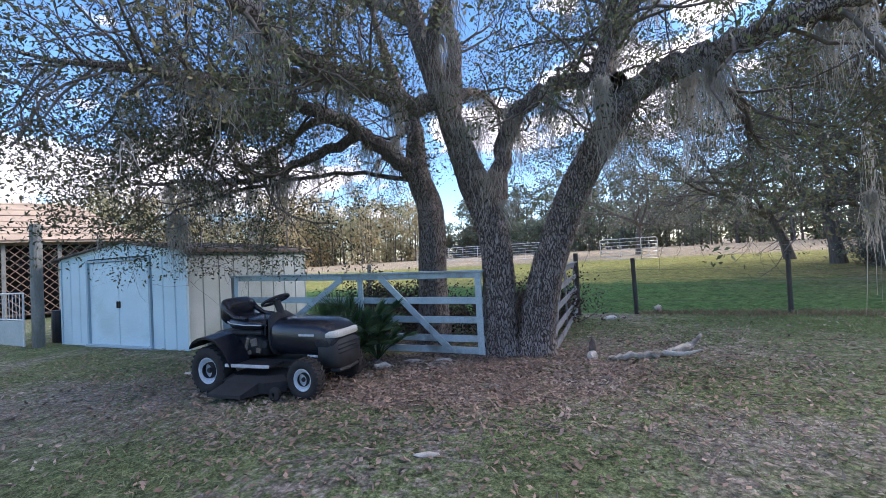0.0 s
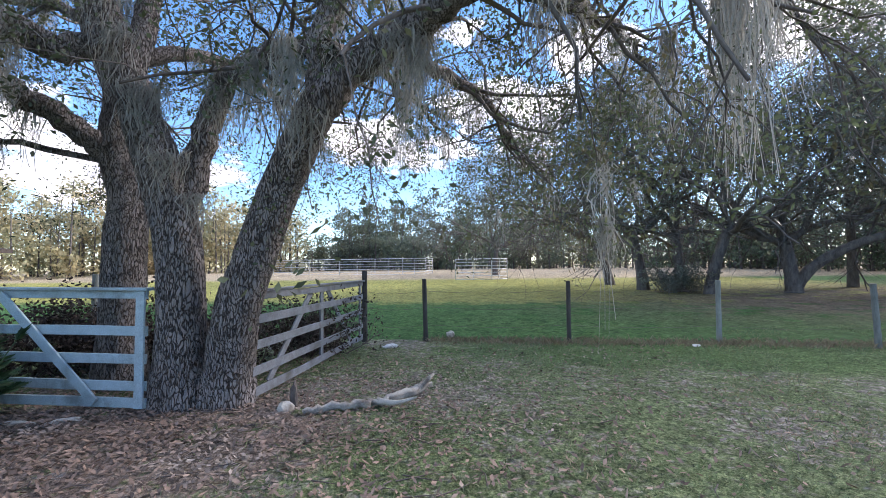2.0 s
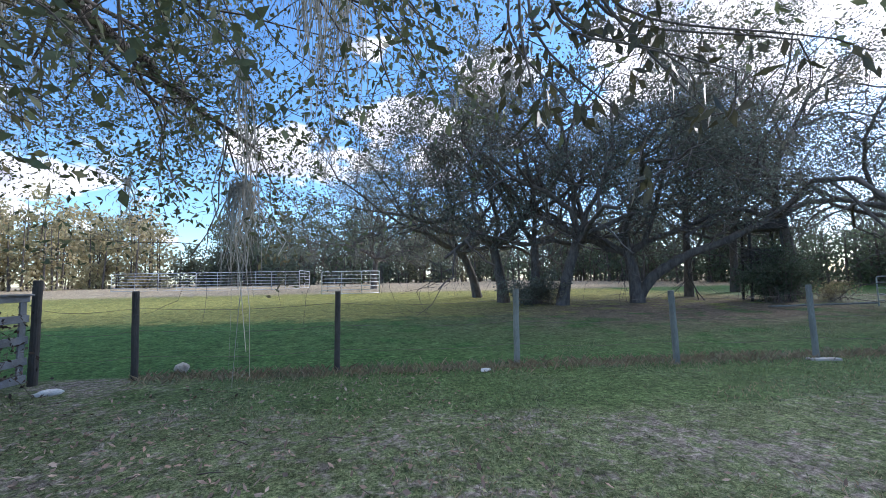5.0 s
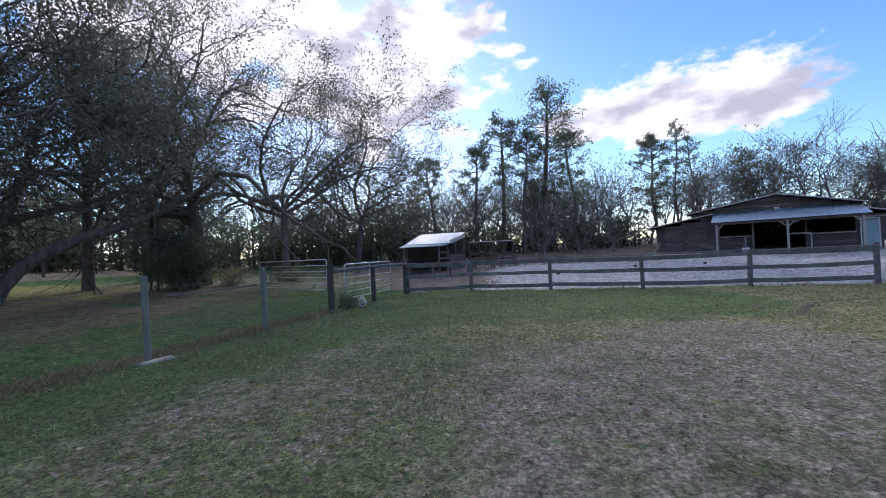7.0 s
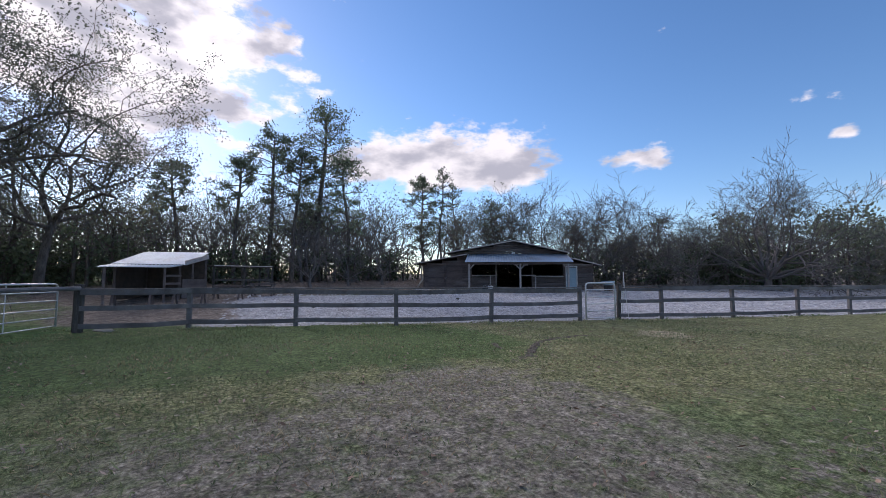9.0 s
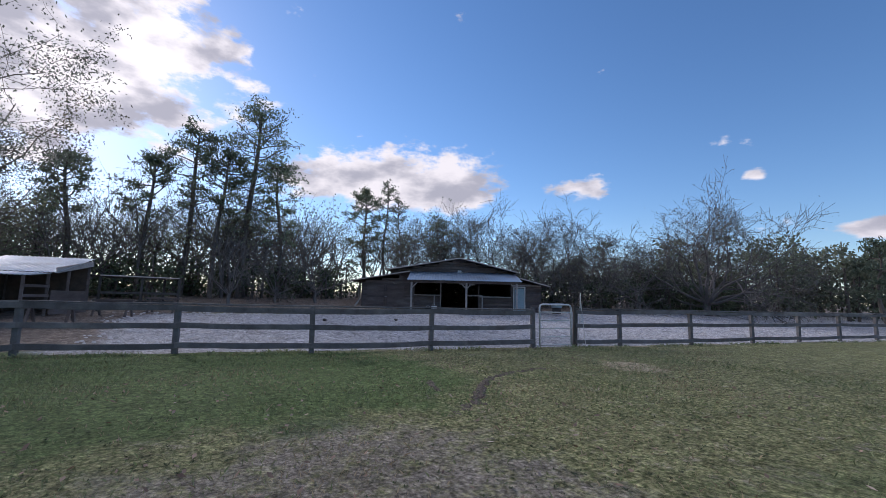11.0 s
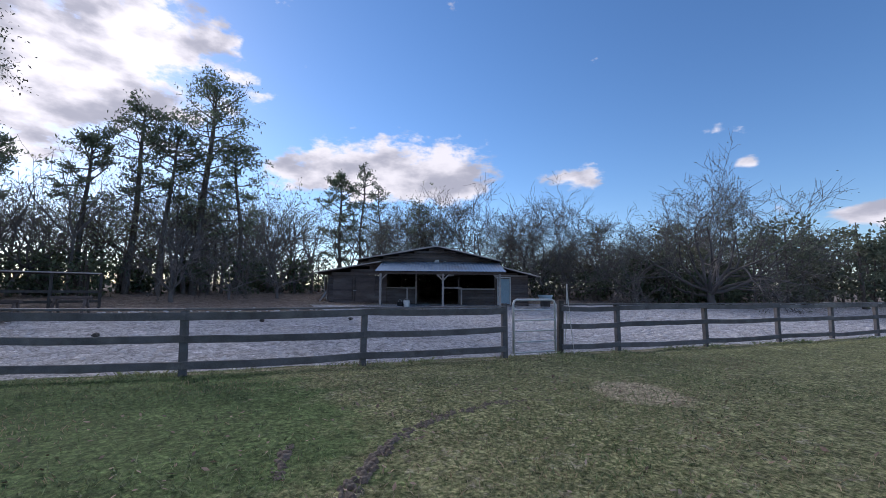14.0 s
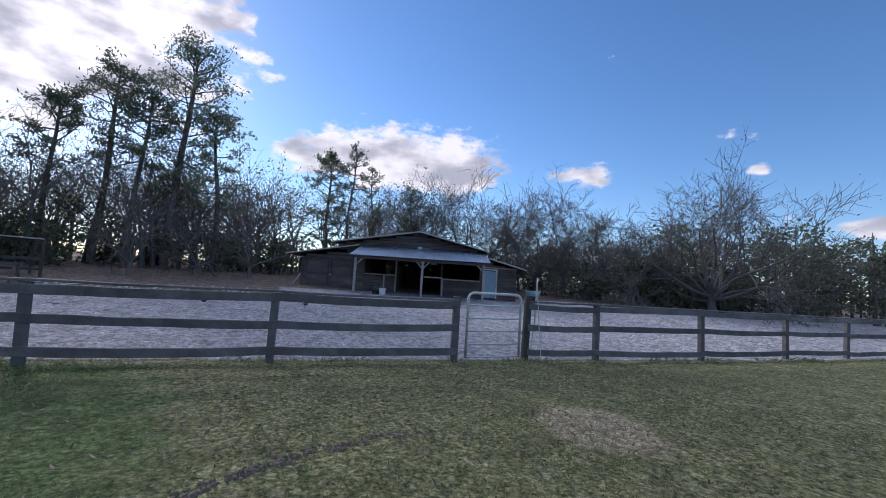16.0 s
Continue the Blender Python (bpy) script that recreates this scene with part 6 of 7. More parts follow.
    # shallow gable roof
    for sx, ex in ((-0.14, pk[0]), (W + 0.14, pk[0])):
        bm = bmesh.new()
        add_beam(bm, (sx, bk * D / 2, H - 0.015), (ex, bk * D / 2, pk[2] + 0.02), D + 0.28, 0.03, 0.003)
        rf = part("roof", bm, M_SHED_ROOF, s, "dark brown metal roof")
        for k in range(7):
            y = -0.05 + bk * D * k / 6.5
            part("roof_rib", beam((sx, y, H + 0.012), (ex, y, pk[2] + 0.047), 0.03, 0.03), M_SHED_ROOF, rf)
    for sx in (-0.15, W + 0.15):
        part("eave_trim", box((sx, bk * D / 2, H - 0.04), (0.03, D + 0.28, 0.09), 0.004), M_SHED_ROOF, s)


shed()


def ellipsoid(c, r, seg=20, ring=12):
    bm = bmesh.new()
    bmesh.ops.create_uvsphere(bm, u_segments=seg, v_segments=ring, radius=1.0, matrix=pose(*c) @ Matrix.Diagonal((*r, 1)))
    return bm


def lofted(sections, close=True):
    """A body through closed cross-sections, each a list of points."""
    bm = bmesh.new()
    rings = [[bm.verts.new(p) for p in sec] for sec in sections]
    n = len(rings[0])
    for a, b in zip(rings, rings[1:]):
        for i in range(n):
            bm.faces.new((a[i], a[(i + 1) % n], b[(i + 1) % n], b[i]))
    if close:
        bm.faces.new(rings[0][::-1])
        bm.faces.new(rings[-1])
    bmesh.ops.recalc_face_normals(bm, faces=bm.faces)
    return bm


def rounded_section(x, w, z0, z1, k=0.35, n=20, p=3.2):
    """A cross-section in the plane x: a superellipse w wide from z0 to z1."""
    out = []
    for i in range(n):
        a = 2 * math.pi * i / n
        c, s_ = math.cos(a), math.sin(a)
        out.append((x, w / 2 * math.copysign(abs(c) ** (2 / p), c), (z0 + z1) / 2 + (z1 - z0) / 2 * math.copysign(abs(s_) ** (2 / p), s_)))
    return out


def lathe_y(profile, seg=28):
    """A body of revolution round the y axis from (radius, y) pairs."""
    bm = bmesh.new()
    rings = [[bm.verts.new((r * math.cos(a), y, r * math.sin(a))) for a in [2 * math.pi * k / seg for k in range(seg)]] for r, y in profile]
    for a, b in zip(rings, rings[1:]):
        for i in range(seg):
            bm.faces.new((a[i], a[(i + 1) % seg], b[(i + 1) % seg], b[i]))
    bmesh.ops.recalc_face_normals(bm, faces=bm.faces)
    return bm


def mower():
    """Local axes: x forward, y to its left; right side faces the path."""
    m = thing("riding_mower", (-2.10, 4.80, 0.0), -13.0, "worn black riding mower parked on leaf litter", "mower")

    def wheel(x, y, R, w, side):
        wh = part("wheel", lathe_y([(R * 0.30, -w * 0.42), (R * 0.34, -w * 0.30), (R * 0.34, w * 0.3), (R * 0.30, w * 0.42)], 20), M_BLACK_DULL, m)
        wh.location = (x, y, R - 0.01)
        ty = part("tyre", lathe_y([(R * 0.56, -w * 0.40), (R * 0.70, -w * 0.5), (R * 0.90, -w * 0.47), (R * 0.985, -w * 0.36), (R, 0), (R * 0.985, w * 0.36), (R * 0.90, w * 0.47), (R * 0.70, w * 0.5), (R * 0.56, w * 0.40), (R * 0.54, 0), (R * 0.56, -w * 0.40)]), M_TYRE, wh, "black treaded tyre", True)
        bm = bmesh.new()
        n = 26
        for k in range(n):
            a = 2 * math.pi * k / n
            for sgn in (-1, 1):
                add_beam(bm, (R * 1.0 * math.cos(a), sgn * w * 0.02, R * math.sin(a)), (R * 0.985 * math.cos(a + 0.12), sgn * w * 0.42, R * 0.985 * math.sin(a + 0.12)), 0.018, 0.02, 0, (math.cos(a), 0, math.sin(a)))
        part("tread", bm, M_TYRE, wh)
        s_ = -side
        part("rim", lathe_y([(0.0, s_ * w * 0.20), (R * 0.16, s_ * w * 0.22), (R * 0.20, s_ * w * 0.17), (R * 0.44, s_ * w * 0.15), (R * 0.50, s_ * w * 0.36), (R * 0.57, s_ * w * 0.40), (R * 0.55, s_ * w * 0.1)]), M_WHEELRIM, wh, "pale painted steel rim", True)
        part("hub_cap", lathe_y([(0.0, s_ * w * 0.33), (R * 0.10, s_ * w * 0.32), (R * 0.12, s_ * w * 0.2)], 12), M_BLACK_DULL, wh)

    for y, sd in ((-0.44, 1), (0.44, -1)):
        wheel(-0.66, y, 0.265, 0.24, sd)
        wheel(0.71, y, 0.21, 0.18, sd)
    # hood, cowl, grille
    secs = [(0.06, 0.50, 0.40, 0.775), (0.12, 0.55, 0.39, 0.79), (0.35, 0.57, 0.38, 0.79), (0.60, 0.57, 0.37, 0.785), (0.80, 0.575, 0.34, 0.775), (0.90, 0.57, 0.30, 0.755), (0.96, 0.54, 0.29, 0.71), (0.99, 0.47, 0.31, 0.65)]
    part("hood", lofted([rounded_section(*q) for q in secs]), M_BLACK, m, "glossy dented black hood", True)
    part("grille", lofted([rounded_section(x, w, a, b, p=4) for x, w, a, b in ((0.78, 0.585, 0.25, 0.56), (0.95, 0.575, 0.24, 0.57), (1.015, 0.50, 0.26, 0.56))]), M_BLACK_DULL, m, "", True)
    for k in range(3):
        part("grille_slat", box((1.02, 0, 0.42 + k * 0.045), (0.02, 0.46, 0.012), 0.003), M_BLACK, m)
    part("headlight", lofted([rounded_section(x, w, a, b, p=5) for x, w, a, b in ((0.88, 0.578, 0.585, 0.645), (0.92, 0.574, 0.575, 0.665), (0.975, 0.54, 0.58, 0.665), (1.008, 0.46, 0.585, 0.655))]), M_LAMP, m, "yellowed full-width headlight lens", True)
    part("hood_decal", box((0.62, -0.287, 0.62), (0.22, 0.006, 0.022), 0), M_SILVER, m, "silver name strip")
    part("side_decal", box((0.70, -0.29, 0.40), (0.14, 0.006, 0.026), 0), M_SILVER, m)
    part("bumper", tube_bm([(0.9, -0.22, 0.24), (1.0, -0.2, 0.24), (1.03, 0, 0.24), (1.0, 0.2, 0.24), (0.9, 0.22, 0.24)], 0.02, 8), M_BLACK_DULL, m)
    part("dash_cowl", lofted([rounded_section(x, w, a, b) for x, w, a, b in ((-0.06, 0.30, 0.40, 0.84), (0.02, 0.46, 0.36, 0.86), (0.12, 0.52, 0.36, 0.80))]), M_BLACK_DULL, m, "", True)
    part("steering_column", tube_bm([(0.06, 0, 0.78), (-0.03, 0, 0.97)], 0.045, 10), M_BLACK_DULL, m)
    ring = []
    for k in range(24):
        a = 2 * math.pi * k / 24
        ring.append((-0.05 + 0.17 * math.cos(a) * 0.93, 0.17 * math.sin(a), 0.985 + 0.17 * math.cos(a) * 0.36))
    part("steering_wheel", tube_bm(ring, 0.017, 8, True), M_BLACK_DULL, m, "", True)
    for a in (0.5, 2.6, 4.7):
        part("wheel_spoke", tube_bm([(-0.05, 0, 0.98), (-0.05 + 0.165 * math.cos(a) * 0.93, 0.165 * math.sin(a), 0.98 + 0.165 * math.cos(a) * 0.36)], 0.018, 6), M_BLACK_DULL, m)
    # seat
    part("seat_cushion", lofted([rounded_section(x, w, a, b, p=3) for x, w, a, b in ((-0.64, 0.42, 0.70, 0.82), (-0.54, 0.54, 0.66, 0.83), (-0.24, 0.55, 0.65, 0.79), (-0.10, 0.50, 0.66, 0.775), (-0.06, 0.44, 0.68, 0.75))]), M_BLACK, m, "black vinyl seat", True)
    part("seat_back", lofted([rounded_section(x, w, a, b, p=4.5) for x, w, a, b in ((-0.74, 0.40, 0.80, 1.0), (-0.72, 0.49, 0.75, 1.03), (-0.67, 0.51, 0.72, 1.03), (-0.62, 0.48, 0.73, 1.0), (-0.60, 0.38, 0.78, 0.95))]), M_BLACK, m, "black vinyl backrest", True)
    for y in (-0.235, 0.235):
        part("seat_wing", tube_bm([(-0.68, y, 0.98), (-0.6, y * 1.06, 0.88), (-0.48, y * 1.08, 0.81), (-0.3, y * 1.06, 0.79)], 0.032, 8), M_BLACK, m, "", True)
    part("seat_piping", tube_bm([(-0.05, -0.18, 0.715), (-0.1, -0.255, 0.72), (-0.3, -0.28, 0.725), (-0.52, -0.275, 0.745), (-0.64, -0.22, 0.76)], 0.007, 6), M_SILVER, m)
    part("seat_pan", box((-0.34, 0, 0.63), (0.5, 0.44, 0.06), 0.015), M_BLACK_DULL, m)
    # fenders, frame, footboards
    for y in (-0.40, 0.40):
        path = [(-0.92, 0.52), (-0.87, 0.58), (-0.78, 0.62), (-0.66, 0.635), (-0.52, 0.61), (-0.41, 0.53), (-0.33, 0.42), (-0.28, 0.33)]
        bm = bmesh.new()
        a, c = [], []
        for x, z in path:
            a.append(bm.verts.new((x, y - 0.16, z)))
            c.append(bm.verts.new((x, y + 0.16, z + 0.02)))
        for i in range(len(path) - 1):
            bm.faces.new((a[i], a[i + 1], c[i + 1], c[i]))
        r = bmesh.ops.extrude_face_region(bm, geom=list(bm.faces))
        bmesh.ops.translate(bm, verts=[v for v in r["geom"] if isinstance(v, bmesh.types.BMVert)], vec=(0, 0, -0.025))
        bmesh.ops.recalc_face_normals(bm, faces=bm.faces)
        part("fender", bm, M_BLACK, m, "black rear fender")
        part("footboard", box((-0.06, y * 0.95, 0.315), (0.62, 0.30, 0.03), 0.01), M_BLACK_DULL, m)
        part("footboard_edge", beam((-0.38, y * 1.33, 0.325), (0.27, y * 1.33, 0.325), 0.015, 0.035), M_SILVER, m)
    part("rear_body", lofted([rounded_section(x, w, a, b) for x, w, a, b in ((-1.0, 0.44, 0.36, 0.58), (-0.9, 0.5, 0.34, 0.64), (-0.45, 0.40, 0.32, 0.62), (-0.38, 0.30, 0.32, 0.5))]), M_BLACK_DULL, m, "", True)
    part("chassis", box((0.1, 0, 0.27), (1.75, 0.30, 0.10), 0.01), M_BLACK_DULL, m)
    part("front_axle", tube_bm([(0.71, -0.42, 0.2), (0.71, 0, 0.24), (0.71, 0.42, 0.2)], 0.025, 8), M_BLACK_DULL, m)
    eng = part("engine_block", lofted([rounded_section(x, w, a, b) for x, w, a, b in ((-0.44, 0.34, 0.36, 0.58), (-0.36, 0.44, 0.34, 0.63), (-0.18, 0.44, 0.34, 0.61), (-0.08, 0.34, 0.34, 0.52))]), M_BLACK_DULL, m, "greasy engine and battery under the seat", True)
    for ex, ez, ew, eh, tilt in ((-0.33, 0.50, 0.05, 0.15, 20), (-0.22, 0.52, 0.10, 0.09, -12), (-0.15, 0.43, 0.07, 0.06, 8), (-0.30, 0.40, 0.06, 0.05, -25)):
        part("scuffed_cover", box((0, 0, 0), (ew, 0.03, eh), 0.012), M_ENGINE, eng, "scuffed bare metal cover").matrix_local = pose(ex, -0.222, ez, 0, tilt, 0)
    part("fuel_cap", lathe_y([(0.0, -0.03), (0.04, -0.03), (0.045, 0.0), (0.045, 0.02)], 14), M_BLACK_DULL, eng).location = (-0.05, -0.2, 0.5)
    part("lever", tube_bm([(-0.02, -0.24, 0.6), (0.0, -0.25, 0.84)], 0.01, 6), M_BLACK_DULL, m)
    # cutting deck with chute
    deck = [(-0.45, 0.5), (-0.3, 0.58), (0.25, 0.58), (0.45, 0.46), (0.45, -0.46), (0.25, -0.60), (-0.3, -0.60), (-0.45, -0.5)]
    part("cutting_deck", lofted([[(x * 1.0, y, 0.06) for x, y in deck], [(x * 1.0, y, 0.17) for x, y in deck], [(x * 0.8, y * 0.85, 0.22) for x, y in deck]]), M_BLACK_DULL, m, "black pressed-steel mowing deck")
    part("discharge_chute", lofted([[(-0.28, -0.52, 0.20), (0.20, -0.52, 0.20), (0.20, -0.52, 0.05), (-0.28, -0.52, 0.05)], [(-0.38, -0.80, 0.09), (0.10, -0.80, 0.09), (0.10, -0.80, 0.055), (-0.38, -0.80, 0.055)]]), M_BLACK_DULL, m, "flat black side chute")
    m.scale = (1.12, 1.1, 1.22)
    part("gauge_wheel", lathe_y([(0.02, -0.60), (0.07, -0.60), (0.07, -0.64), (0.02, -0.65)], 14), M_TYRE, m).location = (0.42, 0, 0.075)


mower()


def bin_by_shed():
    t = thing("storage_bin", (-3.55, 6.3, 0.0), 10, "grey-blue plastic bin standing behind the mower", "bin")
    part("body", lofted([[(x * k, y * k, z) for x, y in ((-0.3, -0.25), (0.3, -0.25), (0.3, 0.25), (-0.3, 0.25))] for z, k in ((0.0, 0.85), (0.8, 1.0))]), M_BIN, t)
    part("lid", lofted([[(x * k, y * k, z) for x, y in ((-0.3, -0.25), (0.3, -0.25), (0.3, 0.25), (-0.3, 0.25))] for z, k in ((0.8, 1.06), (0.85, 1.06), (0.93, 0.8))]), M_BIN, t)


bin_by_shed()


def house_corner():
    """The tan-roofed building with lattice below, beyond the shed."""
    h = thing("lattice_house", (-16.4, 18.0, 0.0), 42, "low house with tan ribbed roof and brown lattice", "house")
    part("wall", box((-4.8, 3.0, 1.75), (9.0, 4.0, 3.5), 0.01), M_LATTICE, h, "brown board wall")
    e0, e1, r0, r1, ze, zr = -10.3, 0.4, -7.6, -2.6, 3.45, 5.55
    bm = bmesh.new()
    ve = [bm.verts.new(p) for p in ((e0, -0.6, ze), (e1, -0.6, ze), (e1, 6.6, ze), (e0, 6.6, ze), (r0, 3.0, zr), (r1, 3.0, zr))]
    for q in ((0, 1, 5, 4), (1, 2, 5), (2, 3, 4, 5), (3, 0, 4)):
        bm.faces.new([ve[i] for i in q])
    r = bmesh.ops.extrude_face_region(bm, geom=list(bm.faces))
    bmesh.ops.translate(bm, verts=[v for v in r["geom"] if isinstance(v, bmesh.types.BMVert)], vec=(0, 0, -0.09))
    bmesh.ops.recalc_face_normals(bm, faces=bm.faces)
    part("roof", bm, M_TANROOF, h, "tan hipped roof in broad courses")
    for k in range(7):
        f = k / 6.4
        y, z = -0.62 + 3.6 * f, ze + 0.01 + (zr - ze) * f
        part("roof_course", beam((e0 + (r0 - e0) * f, y, z), (e1 + (r1 - e1) * f, y, z), 0.05, 0.045), M_LATTICE if k in (0, 2, 4) else M_TANROOF, h)
        part("roof_course", beam((e1 + 0.02 + (r1 - e1) * f, -0.6 + 3.6 * f, z), (e1 + 0.02 + (r1 - e1) * f, 6.6 - 3.6 * f, z), 0.05, 0.045), M_TANROOF, h)
    part("eave_beam", box((-4.95, -0.15, 3.34), (9.9, 0.12, 0.16), 0.006), M_LATTICE, h)
    part("lattice_rail", box((-4.95, -0.15, 0.25), (9.9, 0.06, 0.08), 0.004), M_LATTICE, h)
    lo, hi, z0, z1 = -9.9, 0.0, 0.28, 3.28
    for sg in (1, -1):
        bm = bmesh.new()
        x = lo - 3.0
        while x < hi + 3.0:
            p0, p1 = Vector((x - sg * 1.5, -0.15 + sg * 0.014, z0)), Vector((x + sg * 1.5, -0.15 + sg * 0.014, z1))
            d = p1 - p0
            fa, fb = sorted(((lo - p0.x) / d.x, (hi - p0.x) / d.x))
            fa, fb = max(0.0, fa), min(1.0, fb)
            if fb - fa > 0.03:
                add_beam(bm, p0 + d * fa, p0 + d * fb, 0.022, 0.15, 0, (0, 1, 0))
            x += 0.36
        tagged(part("lattice_slats", bm, M_LATTICE, h), kind="stuff")
    # added sheet, coloured dark in place of the shade behind the slats
    part("dark_screen", box((-4.95, 0.3, 1.75), (9.8, 0.03, 3.1), 0), M_DARK, h, "dark sheet standing for the shade behind the lattice")
    for x in (-9.9, -8.2, -6.4, -4.6, -2.8, -1.2, 0.0):
        part("lattice_post", box((x, -0.19, 1.68), (0.13, 0.10, 3.3), 0.006), M_POST, h)


house_corner()
_p = part("utility_post", round_post(0.13, 3.1, random.Random(14)), M_POST)
_p.location = (-10.45, 8.45, 0)
tagged(_p, "thick weathered post beside the shed", "post")


def white_gate():
    g = thing("yard_gate", (-10.55, 8.2, 0.0), 160, "white metal yard gate with solid lower panel", "gate")
    w = 2.6
    part("gate_frame", tube_bm([(0, 0, 0.06), (0, 0, 1.38), (w, 0, 1.38), (w, 0, 0.06)], 0.022, 8), M_WHITE, g)
    part("mid_rail", tube_bm([(0, 0, 0.72), (w, 0, 0.72)], 0.02, 8), M_WHITE, g)
    part("lower_panel", box((w / 2, 0, 0.38), (w - 0.06, 0.015, 0.62), 0.004), M_SHED_SIDE, g)
    for k in range(1, 13):
        part("baluster", tube_bm([(w * k / 13, 0, 0.72), (w * k / 13, 0, 1.38)], 0.009, 6), M_WHITE, g)


white_gate()


def grill_cart():
    t = thing("dark_barrel", (-10.6, 9.3, 0.0), 0, "dark round barrel between post and shed", "barrel")
    part("drum", lathe_y([(0.0, 0.0), (0.3, 0.0), (0.31, 0.4), (0.3, 0.85), (0.0, 0.86)], 20), M_BLACK_DULL, t).rotation_euler = (math.pi / 2, 0, 0)


grill_cart()

# ---- plants, brush, litter and grass ----


def palmetto(x, y, seed, n=26, size=0.62, label="spiky green palmetto clump beside the gate"):
    rng = np.random.default_rng(seed)
    t = thing("palmetto", (x, y, 0.0), 0, label, "plant")
    leaf, stem = Buf(), Buf()
    for k in range(n):
        a = rng.uniform(0, 2 * np.pi)
        el = rng.uniform(0.45, 1.52)
        d = np.array([np.cos(a) * np.cos(el), np.sin(a) * np.cos(el), np.sin(el)])
        L = rng.uniform(0.3, 0.95)
        p = d * L + rng.normal(size=3) * 0.03
        p[2] = abs(p[2]) + 0.04
        stem.add(*tube(np.array([[0, 0, 0.0], p * 0.5 + [0, 0, 0.05], p]), np.array([0.012, 0.009, 0.006]), 4))
        s = np.cross(d, [0, 0, 1.0])
        s /= np.linalg.norm(s) + 1e-9
        m = 17
        for j in range(m):
            b = (j / (m - 1) - 0.5) * 2.9
            e = d * np.cos(b) + s * np.sin(b)
            ll = size * rng.uniform(0.7, 1.0) * (0.75 + 0.25 * np.cos(b))
            tip = p + e * ll + [0, 0, -0.10 * ll]
            w = np.cross(e, d + [0.1, 0.2, 0.3])
            w = w / (np.linalg.norm(w) + 1e-9) * 0.014
            mid = p + e * ll * 0.5
            leaf.add(np.array([p, mid + w, tip, mid - w]), np.array([[0, 1, 2, 3]]))
    sub("stem", stem, M_PALM, t, "", "stuff")
    sub("fronds", leaf, M_PALM, t, "stiff pointed fan fronds", "stuff")


palmetto(-1.42, 5.95, 201, 52, 0.40)
palmetto(-1.75, 6.15, 202, 26, 0.42)
palmetto(-1.05, 6.1, 203, 26, 0.34)


def bush(x, y, rx, ry, h, seed, n, material, label, size=0.09, sticks=20):
    rng = np.random.default_rng(seed)
    z = gz(x, y)
    t = thing("bush", (x, y, z), 0, label, "bush")
    leaf, wood, tips = Buf(), Buf(), []
    for _ in range(sticks):
        a = rng.uniform(0, 6.3)
        d = np.array([np.cos(a) * 0.6 * rx, np.sin(a) * 0.6 * ry, h * rng.uniform(0.4, 1.0)])
        L = np.linalg.norm(d)
        grow(wood, tips, rng.normal(size=3) * [rx * 0.25, ry * 0.25, 0.0], d / L, L * 0.75, 0.016, 1, rng, up=0.1, wob=0.3, kids=4, spread=0.9, shrink=0.55)
    T = np.array(tips)
    T = T[T[:, 2] > 0.03]
    C = T[rng.integers(len(T), size=n)] + rng.normal(size=(n, 3)) * 0.12
    C[:, 2] = np.maximum(C[:, 2], 0.03)
    leaves_into(leaf, C, size, size * 0.5, rng)
    sub("stem", wood, M_STICK, t, "", "stuff")
    sub("leaves", leaf, material, t, "", "stuff")


bush(27.3, 14.2, 1.7, 1.4, 2.6, 211, 9000, M_BUSH, "dark dense evergreen bush by the hunting stand", 0.11, 34)
bush(28.9, 15.2, 1.5, 1.2, 1.6, 212, 4000, M_BUSH, "dark brush under the hunting stand", 0.11, 24)
bush(18.0, 19.2, 2.0, 2.2, 1.3, 213, 5000, M_LEAF_FIELD, "low green brush at the oaks' feet", 0.12, 22)
bush(30.6, 13.8, 1.2, 0.9, 0.9, 214, 1200, M_WOODS_WARM, "dry twiggy brush beside the oak", 0.10, 22)
bush(32.0, 11.4, 1.0, 1.0, 0.8, 215, 900, M_WOODS_WARM, "dry twiggy brush near the pasture gate", 0.10, 18)
bush(21.4, 5.25, 0.55, 0.4, 0.42, 216, 500, M_BUSH, "small weedy clump between the posts", 0.07, 12)
bush(2.1, 9.4, 1.3, 1.3, 1.1, 217, 3500, M_BRUSH, "brown brush pile of cut branches behind the gate", 0.08, 70)
bush(-1.4, 8.6, 2.3, 0.9, 1.1, 218, 9000, M_BRUSH, "brown brush pile behind the board gate", 0.08, 60)
bush(1.0, 8.2, 1.0, 0.8, 1.05, 219, 3500, M_BRUSH, "twiggy dead brush between the oak trunks", 0.07, 40)


